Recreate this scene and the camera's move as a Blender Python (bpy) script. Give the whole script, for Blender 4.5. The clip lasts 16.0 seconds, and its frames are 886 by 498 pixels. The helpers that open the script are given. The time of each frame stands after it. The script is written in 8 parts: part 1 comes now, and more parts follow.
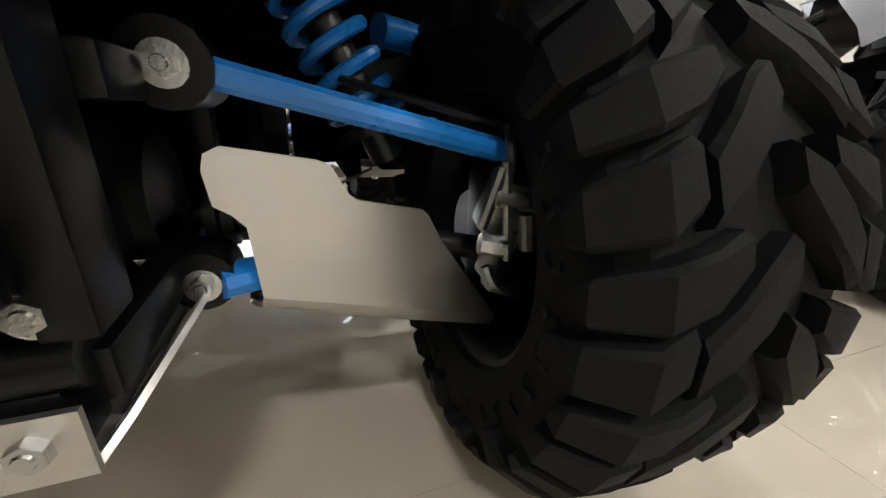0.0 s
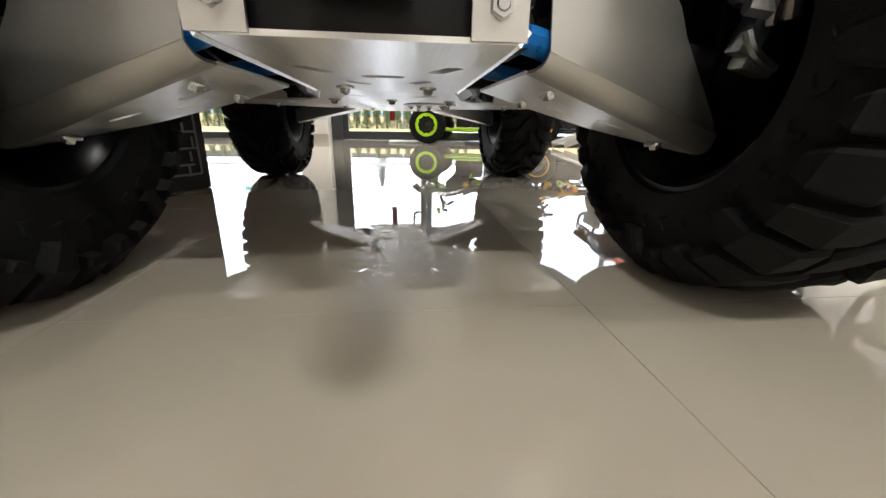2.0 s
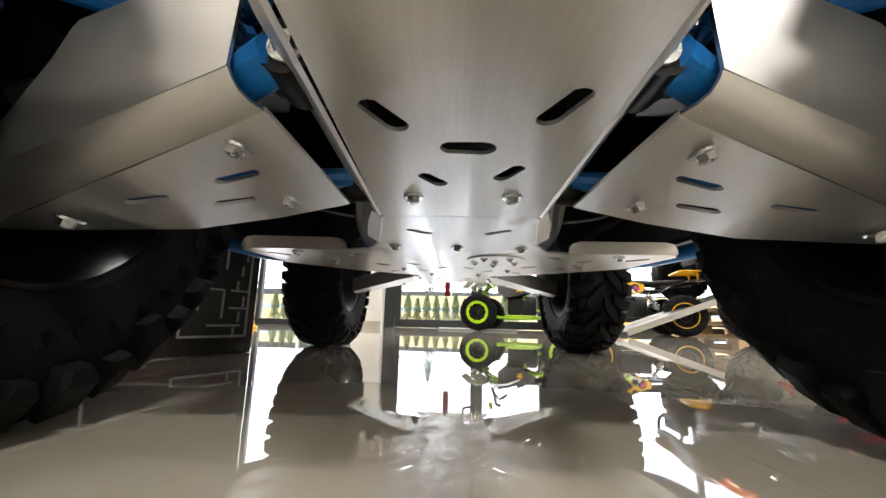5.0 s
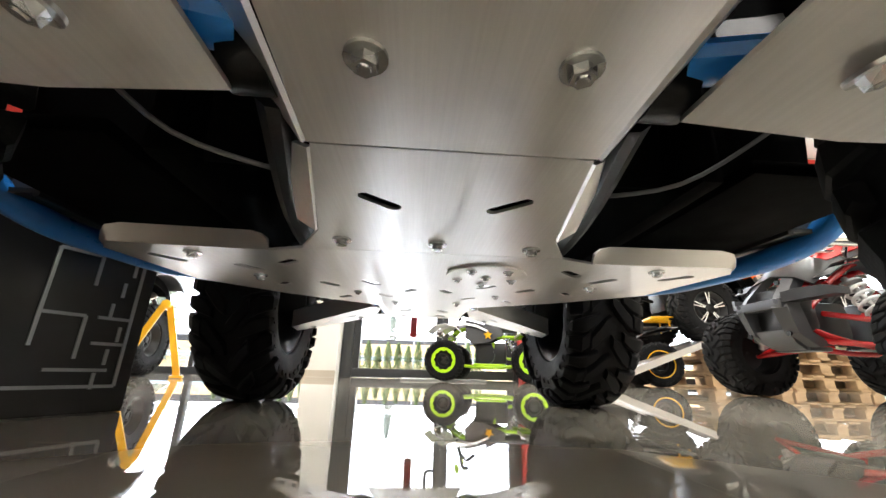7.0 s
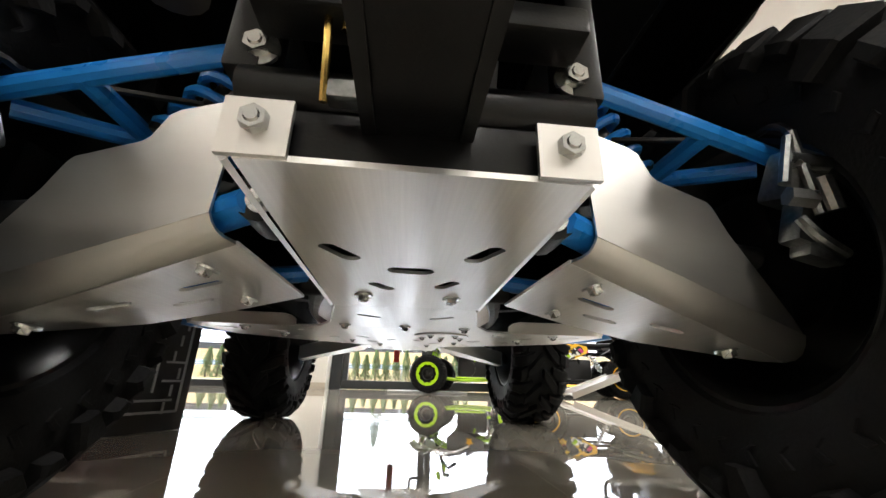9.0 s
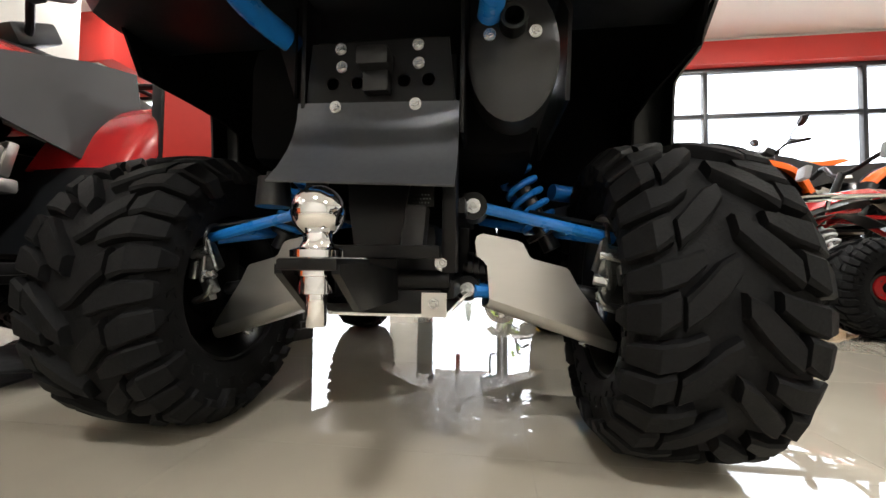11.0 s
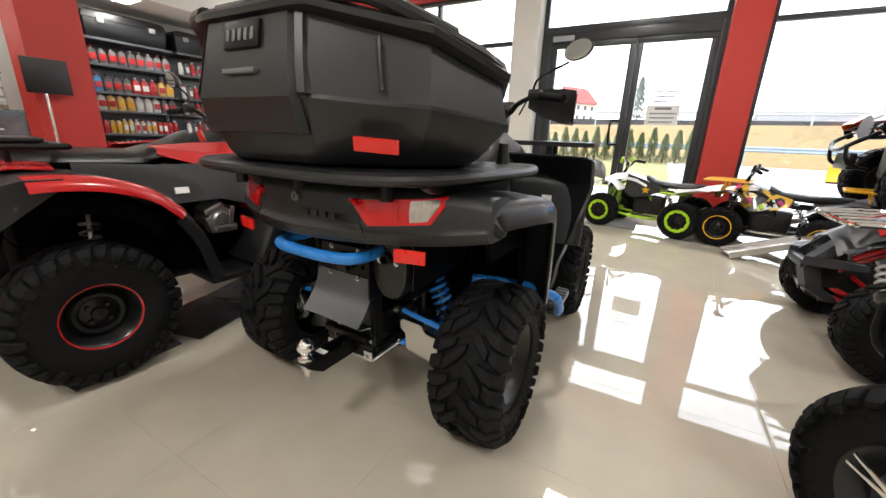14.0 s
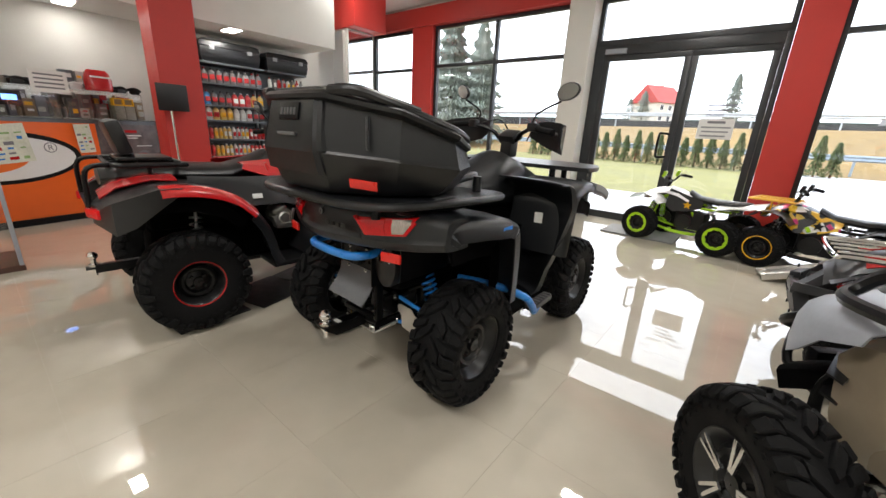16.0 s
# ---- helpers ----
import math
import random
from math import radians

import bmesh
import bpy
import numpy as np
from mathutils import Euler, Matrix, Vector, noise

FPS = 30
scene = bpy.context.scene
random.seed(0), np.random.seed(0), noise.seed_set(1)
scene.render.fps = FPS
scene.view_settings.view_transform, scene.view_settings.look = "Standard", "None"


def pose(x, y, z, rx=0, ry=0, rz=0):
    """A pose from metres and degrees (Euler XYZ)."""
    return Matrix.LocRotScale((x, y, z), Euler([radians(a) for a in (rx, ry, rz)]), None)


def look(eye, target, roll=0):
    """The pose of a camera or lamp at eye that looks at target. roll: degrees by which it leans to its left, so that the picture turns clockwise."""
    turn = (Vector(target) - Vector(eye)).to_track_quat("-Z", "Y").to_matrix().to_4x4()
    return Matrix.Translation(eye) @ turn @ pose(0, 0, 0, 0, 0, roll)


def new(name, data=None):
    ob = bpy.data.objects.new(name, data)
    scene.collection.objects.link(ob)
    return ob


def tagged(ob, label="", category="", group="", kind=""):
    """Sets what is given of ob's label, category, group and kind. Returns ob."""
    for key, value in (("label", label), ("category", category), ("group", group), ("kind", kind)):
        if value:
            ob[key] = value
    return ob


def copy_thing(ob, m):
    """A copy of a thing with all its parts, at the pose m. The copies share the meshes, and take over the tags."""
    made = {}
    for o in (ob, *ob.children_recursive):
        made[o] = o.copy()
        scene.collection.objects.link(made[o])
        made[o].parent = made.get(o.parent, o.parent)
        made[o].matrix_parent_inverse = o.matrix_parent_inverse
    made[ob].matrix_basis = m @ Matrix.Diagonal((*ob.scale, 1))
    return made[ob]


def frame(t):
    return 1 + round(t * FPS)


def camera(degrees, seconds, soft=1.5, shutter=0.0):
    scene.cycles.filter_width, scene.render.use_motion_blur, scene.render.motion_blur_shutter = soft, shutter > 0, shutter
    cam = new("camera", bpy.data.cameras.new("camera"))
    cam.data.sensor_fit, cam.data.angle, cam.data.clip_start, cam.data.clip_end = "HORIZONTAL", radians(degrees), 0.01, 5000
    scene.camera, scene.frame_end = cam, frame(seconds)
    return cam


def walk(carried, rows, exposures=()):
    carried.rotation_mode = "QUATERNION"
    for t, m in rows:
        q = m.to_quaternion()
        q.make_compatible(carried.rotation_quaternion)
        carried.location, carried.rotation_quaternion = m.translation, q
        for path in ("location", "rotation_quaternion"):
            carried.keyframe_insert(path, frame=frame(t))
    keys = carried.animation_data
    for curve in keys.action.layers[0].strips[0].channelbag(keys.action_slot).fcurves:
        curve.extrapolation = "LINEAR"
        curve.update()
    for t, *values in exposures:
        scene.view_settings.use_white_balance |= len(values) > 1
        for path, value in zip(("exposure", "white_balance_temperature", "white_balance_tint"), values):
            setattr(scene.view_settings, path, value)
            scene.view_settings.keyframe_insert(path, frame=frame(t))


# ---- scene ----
cam = camera(98.8, 16.0)
PATH = [
    (0, (0.21, -0.302, 0.428), (0.87, 1.452, -0.269), 1.6),
    (0.5, (0.177, -0.371, 0.386), (0.781, 1.392, -0.34), 0.5),
    (1, (0.12, -0.414, 0.318), (0.618, 1.375, -0.424), 0.5),
    (1.5, (0.065, -0.424, 0.247), (0.422, 1.4, -0.493), 1.0),
    (2, (0.025, -0.406, 0.211), (0.223, 1.485, -0.409), 0.9),
    (2.5, (0.009, -0.392, 0.197), (0.043, 1.573, -0.176), 0.9),
    (3, (0.005, -0.385, 0.164), (-0.042, 1.609, 0.018), 1.2),
    (3.5, (0.003, -0.363, 0.128), (-0.06, 1.636, 0.146), 1.3),
    (4, (0.0, -0.352, 0.12), (-0.062, 1.64, 0.283), 1.2),
    (6.5, (-0.025, 0.02, 0.093), (0.032, 1.938, 0.655), 1.6),
    (7, (-0.027, 0.055, 0.093), (0.104, 1.953, 0.709), 1.4),
    (7.5, (-0.032, 0.019, 0.098), (0.167, 1.905, 0.732), 1.4),
    (8, (-0.029, -0.078, 0.118), (0.195, 1.802, 0.76), 1.2),
    (8.5, (-0.016, -0.204, 0.139), (0.203, 1.677, 0.782), 1.4),
    (9, (-0.002, -0.313, 0.153), (0.179, 1.569, 0.803), 1.5),
    (9.5, (0.018, -0.429, 0.19), (0.106, 1.478, 0.784), 1.4),
    (9.6, (0.02, -0.464, 0.198), (0.11, 1.449, 0.775), 1.4),
    (10, (0.051, -0.558, 0.258), (0.034, 1.384, 0.734), 1.0),
    (10.2, (0.073, -0.598, 0.283), (0.012, 1.361, 0.681), 0.8),
    (12.3, (0.361, -0.791, 0.565), (-0.225, 1.101, 0.294), 1.0),
    (12.5, (0.391, -0.821, 0.631), (-0.237, 1.056, 0.342), 1.2),
    (13, (0.507, -0.921, 0.783), (-0.2, 0.905, 0.376), 1.5),
    (13.5, (0.688, -1.021, 0.971), (-0.098, 0.748, 0.47), 1.8),
    (14, (0.908, -1.069, 1.071), (-0.017, 0.608, 0.496), 2.0),
    (14.5, (1.086, -1.105, 1.151), (-0.014, 0.45, 0.542), 2.4),
    (15, (1.241, -1.15, 1.194), (0.069, 0.351, 0.583), 2.7),
    (15.5, (1.355, -1.193, 1.218), (0.168, 0.302, 0.62), 2.7),
    (16, (1.397, -1.225, 1.238), (0.202, 0.265, 0.642), 2.9),
]

# ---- light ----
EXPOSURES = [(0, 1.12), (0.6, 1.3), (2, 1.24), (4, 1.33), (7, 1.98), (8.5, 1.65), (10, 1.3), (12.5, 1.44), (13.5, 1.1), (14.5, 0.84), (16, 0.66)]
walk(cam, [(t, look(eye, target, roll)) for t, eye, target, roll in PATH], EXPOSURES)

SUN_ELEV, SUN_ROT = 42.0, -30.0
world = bpy.data.worlds.new("overcast_sky")
scene.world = world
world.use_nodes = True
wn = world.node_tree.nodes
sky = wn.new("ShaderNodeTexSky")
sky.sky_type = "NISHITA"
sky.sun_disc = False
sky.sun_elevation, sky.sun_rotation = radians(SUN_ELEV), radians(SUN_ROT)
sky.air_density, sky.dust_density, sky.ozone_density = 0.6, 6.0, 0.5
haze = wn.new("ShaderNodeMix")
haze.data_type = "RGBA"
haze.inputs[0].default_value = 0.92
haze.inputs[7].default_value = (8.6, 9.3, 10.4, 1)
world.node_tree.links.new(sky.outputs[0], haze.inputs[6])
world.node_tree.links.new(haze.outputs[2], wn["Background"].inputs[0])
wn["Background"].inputs[1].default_value = 0.23
sun = new("sun", bpy.data.lights.new("sun", "SUN"))
sun.data.energy, sun.data.angle, sun.data.color = 1.2, radians(12), (1, 0.96, 0.9)
sun.matrix_world = look((-8, 20, 22), (0, 0, 0))


# ---- materials ----
def mat(name, color, rough=0.5, metal=0.0, bump=0.0, size=60.0, var=0.12, stretch=(1, 1, 1), coat=0.0, spec=0.5, rvar=0.1, world_space=False):
    m = bpy.data.materials.new(name)
    m.use_nodes = True
    nt = m.node_tree
    b = nt.nodes["Principled BSDF"]
    b.inputs["Metallic"].default_value = metal
    b.inputs["Coat Weight"].default_value = coat
    b.inputs["Coat Roughness"].default_value = min(rough, 0.05)
    b.inputs["Specular IOR Level"].default_value = spec
    tc = nt.nodes.new("ShaderNodeTexCoord")
    mp = nt.nodes.new("ShaderNodeMapping")
    mp.inputs["Scale"].default_value = stretch
    nt.links.new(nt.nodes.new("ShaderNodeNewGeometry").outputs["Position"] if world_space else tc.outputs["Object"], mp.inputs[0])
    fine, wide = nt.nodes.new("ShaderNodeTexNoise"), nt.nodes.new("ShaderNodeTexNoise")
    fine.inputs["Scale"].default_value, fine.inputs["Detail"].default_value = size, 4
    wide.inputs["Scale"].default_value, wide.inputs["Detail"].default_value = size / 14, 3
    nt.links.new(mp.outputs[0], fine.inputs[0])
    nt.links.new(mp.outputs[0], wide.inputs[0])
    add = nt.nodes.new("ShaderNodeMath")
    add.operation = "ADD"
    nt.links.new(fine.outputs[0], add.inputs[0])
    nt.links.new(wide.outputs[0], add.inputs[1])
    ramp = nt.nodes.new("ShaderNodeMapRange")
    ramp.inputs[1].default_value, ramp.inputs[2].default_value = 0.6, 1.4
    ramp.inputs[3].default_value, ramp.inputs[4].default_value = 1 - var, 1 + var
    nt.links.new(add.outputs[0], ramp.inputs[0])
    mul = nt.nodes.new("ShaderNodeVectorMath")
    mul.operation = "SCALE"
    mul.inputs[0].default_value = color
    nt.links.new(ramp.outputs[0], mul.inputs["Scale"])
    nt.links.new(mul.outputs[0], b.inputs["Base Color"])
    rr = nt.nodes.new("ShaderNodeMapRange")
    rr.inputs[1].default_value, rr.inputs[2].default_value = 0.35, 0.65
    rr.inputs[3].default_value, rr.inputs[4].default_value = max(0.01, rough - rvar * rough), rough + rvar * rough
    nt.links.new(wide.outputs[0], rr.inputs[0])
    nt.links.new(rr.outputs[0], b.inputs["Roughness"])
    if bump:
        bp = nt.nodes.new("ShaderNodeBump")
        bp.inputs["Strength"].default_value = bump
        bp.inputs["Distance"].default_value = 0.002
        nt.links.new(fine.outputs[0], bp.inputs["Height"])
        nt.links.new(bp.outputs[0], b.inputs["Normal"])
    return m


def glass_mat(name, color=(1, 1, 1), rough=0.0):
    m = bpy.data.materials.new(name)
    m.use_nodes = True
    b = m.node_tree.nodes["Principled BSDF"]
    b.inputs["Base Color"].default_value = (*color, 1)
    b.inputs["Transmission Weight"].default_value = 1
    b.inputs["Roughness"].default_value = rough
    b.inputs["IOR"].default_value = 1.45
    return m


def glow_mat(name, color, strength):
    m = bpy.data.materials.new(name)
    m.use_nodes = True
    b = m.node_tree.nodes["Principled BSDF"]
    b.inputs["Base Color"].default_value = (0.9, 0.9, 0.9, 1)
    b.inputs["Emission Color"].default_value = (*color, 1)
    b.inputs["Emission Strength"].default_value = strength
    return m


RUBBER = mat("tyre_rubber", (0.0065, 0.0065, 0.007), 0.7, bump=0.35, size=220, var=0.4, spec=0.17)
PLASTIC = mat("textured_black_plastic", (0.0095, 0.0104, 0.0118), 0.34, bump=0.18, size=900, var=0.12)
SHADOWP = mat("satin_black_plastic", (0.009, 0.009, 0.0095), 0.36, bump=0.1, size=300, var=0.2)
FRAME = mat("black_powder_coat", (0.004, 0.004, 0.0045), 0.32, bump=0.1, size=500, var=0.2, spec=0.25)
ALU = mat("brushed_aluminium", (0.93, 0.92, 0.9), 0.41, 1.0, bump=0.02, size=40, var=0.06, stretch=(10, 0.25, 10), rvar=0.2)
ALUX = mat("brushed_aluminium_cross", (0.62, 0.605, 0.58), 0.4, 1.0, bump=0.0, size=14, var=0.02, stretch=(0.5, 12, 12), rvar=0.2)
alu_bsdf = ALU.node_tree.nodes["Principled BSDF"]
along = ALU.node_tree.nodes.new("ShaderNodeCombineXYZ")
along.inputs[1].default_value = 1.0
alu_bsdf.inputs["Anisotropic"].default_value = 0.45
ALU.node_tree.links.new(along.outputs[0], alu_bsdf.inputs["Tangent"])
ZINC = mat("zinc_bolt", (0.55, 0.56, 0.56), 0.27, 1.0, bump=0.1, size=300, var=0.15)
CALIPER = mat("dull_zinc_casting", (0.24, 0.25, 0.25), 0.3, 1.0, bump=0.2, size=200, var=0.4)
CHROME = mat("chrome", (0.85, 0.85, 0.86), 0.05, 1.0, size=80, var=0.03)
STEEL = mat("cast_steel", (0.45, 0.46, 0.46), 0.4, 1.0, bump=0.5, size=150, var=0.3)
BLUE = mat("blue_paint", (0.015, 0.2, 0.62), 0.3, bump=0.08, size=400, var=0.06, coat=0.3)
RED = mat("red_plastic", (0.48, 0.014, 0.016), 0.25, size=40, var=0.05, coat=0.5)
REDPAINT = mat("red_wall_paint", (0.53, 0.036, 0.028), 0.45, bump=0.1, size=120, var=0.05)
ORANGE = mat("orange_plastic", (0.75, 0.12, 0.01), 0.22, size=40, var=0.05, coat=0.6)
TAN = mat("tan_plastic", (0.33, 0.27, 0.19), 0.28, size=40, var=0.05, coat=0.5)
SILVER = mat("silver_plastic", (0.33, 0.35, 0.39), 0.45, 0.0, size=60, var=0.06, coat=0.1)
LIME = mat("lime_paint", (0.35, 0.62, 0.01), 0.3, size=60, var=0.06)
YELLOW = mat("yellow_paint", (0.8, 0.42, 0.01), 0.32, size=60, var=0.08)
WHITEP = mat("white_plastic", (0.78, 0.78, 0.78), 0.3, size=60, var=0.04, coat=0.3)
GREYP = mat("grey_plastic", (0.12, 0.12, 0.125), 0.4, bump=0.15, size=500, var=0.1)
LIGHTGREY = mat("light_grey_plastic", (0.3, 0.31, 0.32), 0.45, bump=0.2, size=300, var=0.08)
MAT_RUBBER = mat("black_rubber_mat", (0.02, 0.02, 0.022), 0.6, bump=0.4, size=250, var=0.2)
WALL = mat("white_wall_paint", (0.7, 0.69, 0.65), 0.65, bump=0.12, size=90, var=0.03)
CEIL = mat("ceiling_paint", (0.78, 0.77, 0.73), 0.7, bump=0.06, size=80, var=0.02)
ANTHRACITE = mat("anthracite_frame", (0.028, 0.031, 0.034), 0.35, bump=0.08, size=400, var=0.08)
TILE = mat("glossy_beige_tile", (0.52, 0.475, 0.39), 0.012, bump=0.0, size=5, var=0.08, spec=0.9, rvar=0.2, coat=0.5, world_space=True)
GROUT = mat("tile_grout", (0.47, 0.43, 0.355), 0.3, bump=0.1, size=200, var=0.1)
WOOD = mat("pallet_wood", (0.5, 0.34, 0.19), 0.65, bump=0.4, size=30, var=0.25, stretch=(1, 8, 8))
SHELFMETAL = mat("grey_shelf_metal", (0.12, 0.13, 0.14), 0.4, 0.6, size=100, var=0.1)
PAPER = mat("paper_sheet", (0.8, 0.8, 0.78), 0.7, size=60, var=0.03)
INK = mat("grey_print", (0.18, 0.18, 0.2), 0.7, size=60, var=0.1)
REDLENS = mat("red_lens", (0.7, 0.008, 0.012), 0.14, bump=0.04, size=160, var=0.22, spec=0.35, coat=0.35)
CLEARLENS = mat("clear_lens", (0.5, 0.43, 0.41), 0.16, 0.7, bump=0.25, size=90, var=0.35, stretch=(3, 3, 0.5), coat=1.0)
# black plastic darkened further: shade under the bodywork is put into this colour
UNDERSHADE = mat("shaded_black_underside", (0.002, 0.002, 0.0022), 0.8, bump=0.2, size=200, var=0.2, spec=0.04)
REFLECTOR = mat("red_reflector", (0.68, 0.016, 0.01), 0.3, bump=0.3, size=500, var=0.08, coat=0.25)
MIRROR = mat("mirror", (0.9, 0.9, 0.9), 0.02, 1.0, size=10, var=0.01)
TINTMIRROR = mat("tinted_mirror", (0.34, 0.34, 0.33), 0.03, 1.0, size=10, var=0.01)
GLASS = glass_mat("clear_glass")
PAVING = mat("pale_concrete", (0.5, 0.5, 0.49), 0.75, bump=0.3, size=6, var=0.1)
GRASS = mat("winter_grass", (0.2, 0.19, 0.06), 0.9, bump=0.8, size=3, var=0.3)
DRYGRASS = mat("dry_grass", (0.24, 0.16, 0.06), 0.9, bump=0.8, size=2, var=0.3)
ASPHALT = mat("asphalt", (0.06, 0.06, 0.062), 0.85, bump=0.4, size=30, var=0.15)
# needle green paled towards grey: haze and window glare mixed into the colour
HAZY_NEEDLE = mat("hazed_conifer_needles", (0.27, 0.31, 0.26), 0.8, size=8, var=0.4)
BARK = mat("bark", (0.09, 0.06, 0.04), 0.9, bump=0.8, size=20, var=0.3)
ROOFTILE = mat("red_roof_tile", (0.42, 0.06, 0.05), 0.7, bump=0.5, size=8, var=0.2)
RENDERWALL = mat("pale_facade", (0.62, 0.58, 0.5), 0.8, size=3, var=0.06)
GALV = mat("galvanised_steel", (0.5, 0.53, 0.55), 0.45, 0.8, size=20, var=0.15)
THUJA = mat("thuja_foliage", (0.09, 0.13, 0.04), 0.8, size=8, var=0.35)
DULLBLUE = mat("weathered_blue_steel", (0.3, 0.36, 0.42), 0.5, 0.3, size=20, var=0.15)
HILL = mat("far_wood", (0.05, 0.065, 0.055), 0.95, size=0.4, var=0.3)


# ---- shape helpers ----
def finish(me, bm, angle=35):
    bm.normal_update()
    for f in bm.faces:
        f.smooth = True
    lim = radians(angle)
    for e in bm.edges:
        if len(e.link_faces) == 2 and e.calc_face_angle(0) > lim:
            e.smooth = False
    bm.to_mesh(me)
    bm.free()


def mesh_of(name, bm, material, angle=35):
    me = bpy.data.meshes.new(name)
    finish(me, bm, angle)
    me.materials.append(material)
    return me


def part(name, bm, material, parent=None, label="", angle=35):
    ob = new(name, mesh_of(name, bm, material, angle))
    if parent:
        ob.parent = parent
    return tagged(ob, label)


def piece(name, me, parent, m):
    ob = new(name, me)
    ob.parent = parent
    ob.matrix_basis = m
    return ob


def thing(name, label, category, m=None, group="", kind=""):
    ob = tagged(new(name), label, category, group, kind)
    if m is not None:
        ob.matrix_basis = m
    return ob


def box(bm, c, s, rot=None, bev=0.0):
    r = bmesh.ops.create_cube(bm, size=1.0)
    m = Matrix.Translation(c) @ (rot.to_4x4() if rot else Matrix.Identity(4)) @ Matrix.Diagonal((*s, 1))
    bmesh.ops.transform(bm, matrix=m, verts=r["verts"])
    if bev:
        es = list({e for v in r["verts"] for e in v.link_edges})
        bmesh.ops.bevel(bm, geom=es, offset=bev, segments=2, affect="EDGES", profile=0.6)
    return bm


def cyl(bm, p0, p1, r0, r1=None, seg=16):
    p0, p1 = Vector(p0), Vector(p1)
    d = p1 - p0
    q = d.to_track_quat("Z", "Y").to_matrix().to_4x4()
    bmesh.ops.create_cone(bm, cap_ends=True, segments=seg, radius1=r0, radius2=r0 if r1 is None else r1, depth=d.length,
                          matrix=Matrix.Translation((p0 + p1) / 2) @ q)
    return bm


def smooth_path(pts, n=5):
    pts = [Vector(p) for p in pts]
    if len(pts) < 3:
        return pts
    out = []
    for i in range(len(pts) - 1):
        a, b, c, d = pts[max(i - 1, 0)], pts[i], pts[i + 1], pts[min(i + 2, len(pts) - 1)]
        for k in range(n):
            t = k / n
            out.append(0.5 * ((2 * b) + (c - a) * t + (2 * a - 5 * b + 4 * c - d) * t * t + (3 * b - a - 3 * c + d) * t ** 3))
    out.append(pts[-1])
    return out


def tube(bm, pts, r, seg=10, n=5, squash=1.0):
    path = smooth_path(pts, n)
    rings, up = [], None
    for i, p in enumerate(path):
        d = (path[min(i + 1, len(path) - 1)] - path[max(i - 1, 0)]).normalized()
        if up is None:
            up = Vector((0, 0, 1)) if abs(d.z) < 0.9 else Vector((1, 0, 0))
        side = d.cross(up).normalized()
        up = side.cross(d).normalized()
        rings.append([bm.verts.new(p + side * r * math.cos(2 * math.pi * k / seg) + up * r * squash * math.sin(2 * math.pi * k / seg)) for k in range(seg)])
    for a, b in zip(rings, rings[1:]):
        for k in range(seg):
            bm.faces.new((a[k], a[(k + 1) % seg], b[(k + 1) % seg], b[k]))
    bm.faces.new(rings[0][::-1])
    bm.faces.new(rings[-1])
    bmesh.ops.recalc_face_normals(bm, faces=bm.faces)
    return bm


def loft(bm, sections, cap=True):
    rings = [[bm.verts.new(p) for p in s] for s in sections]
    n = len(rings[0])
    for a, b in zip(rings, rings[1:]):
        for k in range(n):
            bm.faces.new((a[k], a[(k + 1) % n], b[(k + 1) % n], b[k]))
    if cap:
        bm.faces.new(rings[0][::-1])
        bm.faces.new(rings[-1])
    bmesh.ops.recalc_face_normals(bm, faces=bm.faces)
    return bm


def shell(bm, grid, thick):
    """A curved panel through a grid of points, with a thickness."""
    g = [[Vector(p) for p in row] for row in grid]
    nu, nv = len(g), len(g[0])
    outer, inner = [], []
    for i in range(nu):
        ro, ri = [], []
        for j in range(nv):
            du = g[min(i + 1, nu - 1)][j] - g[max(i - 1, 0)][j]
            dv = g[i][min(j + 1, nv - 1)] - g[i][max(j - 1, 0)]
            nrm = du.cross(dv)
            nrm = nrm.normalized() if nrm.length > 1e-9 else Vector((0, 0, 1))
            ro.append(bm.verts.new(g[i][j]))
            ri.append(bm.verts.new(g[i][j] - nrm * thick))
        outer.append(ro)
        inner.append(ri)
    for i in range(nu - 1):
        for j in range(nv - 1):
            bm.faces.new((outer[i][j], outer[i + 1][j], outer[i + 1][j + 1], outer[i][j + 1]))
            bm.faces.new((inner[i][j], inner[i][j + 1], inner[i + 1][j + 1], inner[i + 1][j]))
    for i in range(nu - 1):
        bm.faces.new((outer[i][0], inner[i][0], inner[i + 1][0], outer[i + 1][0]))
        bm.faces.new((outer[i][-1], outer[i + 1][-1], inner[i + 1][-1], inner[i][-1]))
    for j in range(nv - 1):
        bm.faces.new((outer[0][j], outer[0][j + 1], inner[0][j + 1], inner[0][j]))
        bm.faces.new((outer[-1][j], inner[-1][j], inner[-1][j + 1], outer[-1][j + 1]))
    bmesh.ops.recalc_face_normals(bm, faces=bm.faces)
    return bm


def slot(cx, cy, length, width, deg):
    """Outline of a rounded slot."""
    pts, a = [], radians(deg)
    for k in range(12):
        t = math.pi * 2 * k / 12
        x = math.cos(t) * width / 2 + (length - width) / 2 * (1 if math.cos(t) >= -1e-6 else -1)
        y = math.sin(t) * width / 2
        pts.append((cx + x * math.cos(a) - y * math.sin(a), cy + x * math.sin(a) + y * math.cos(a)))
    return pts


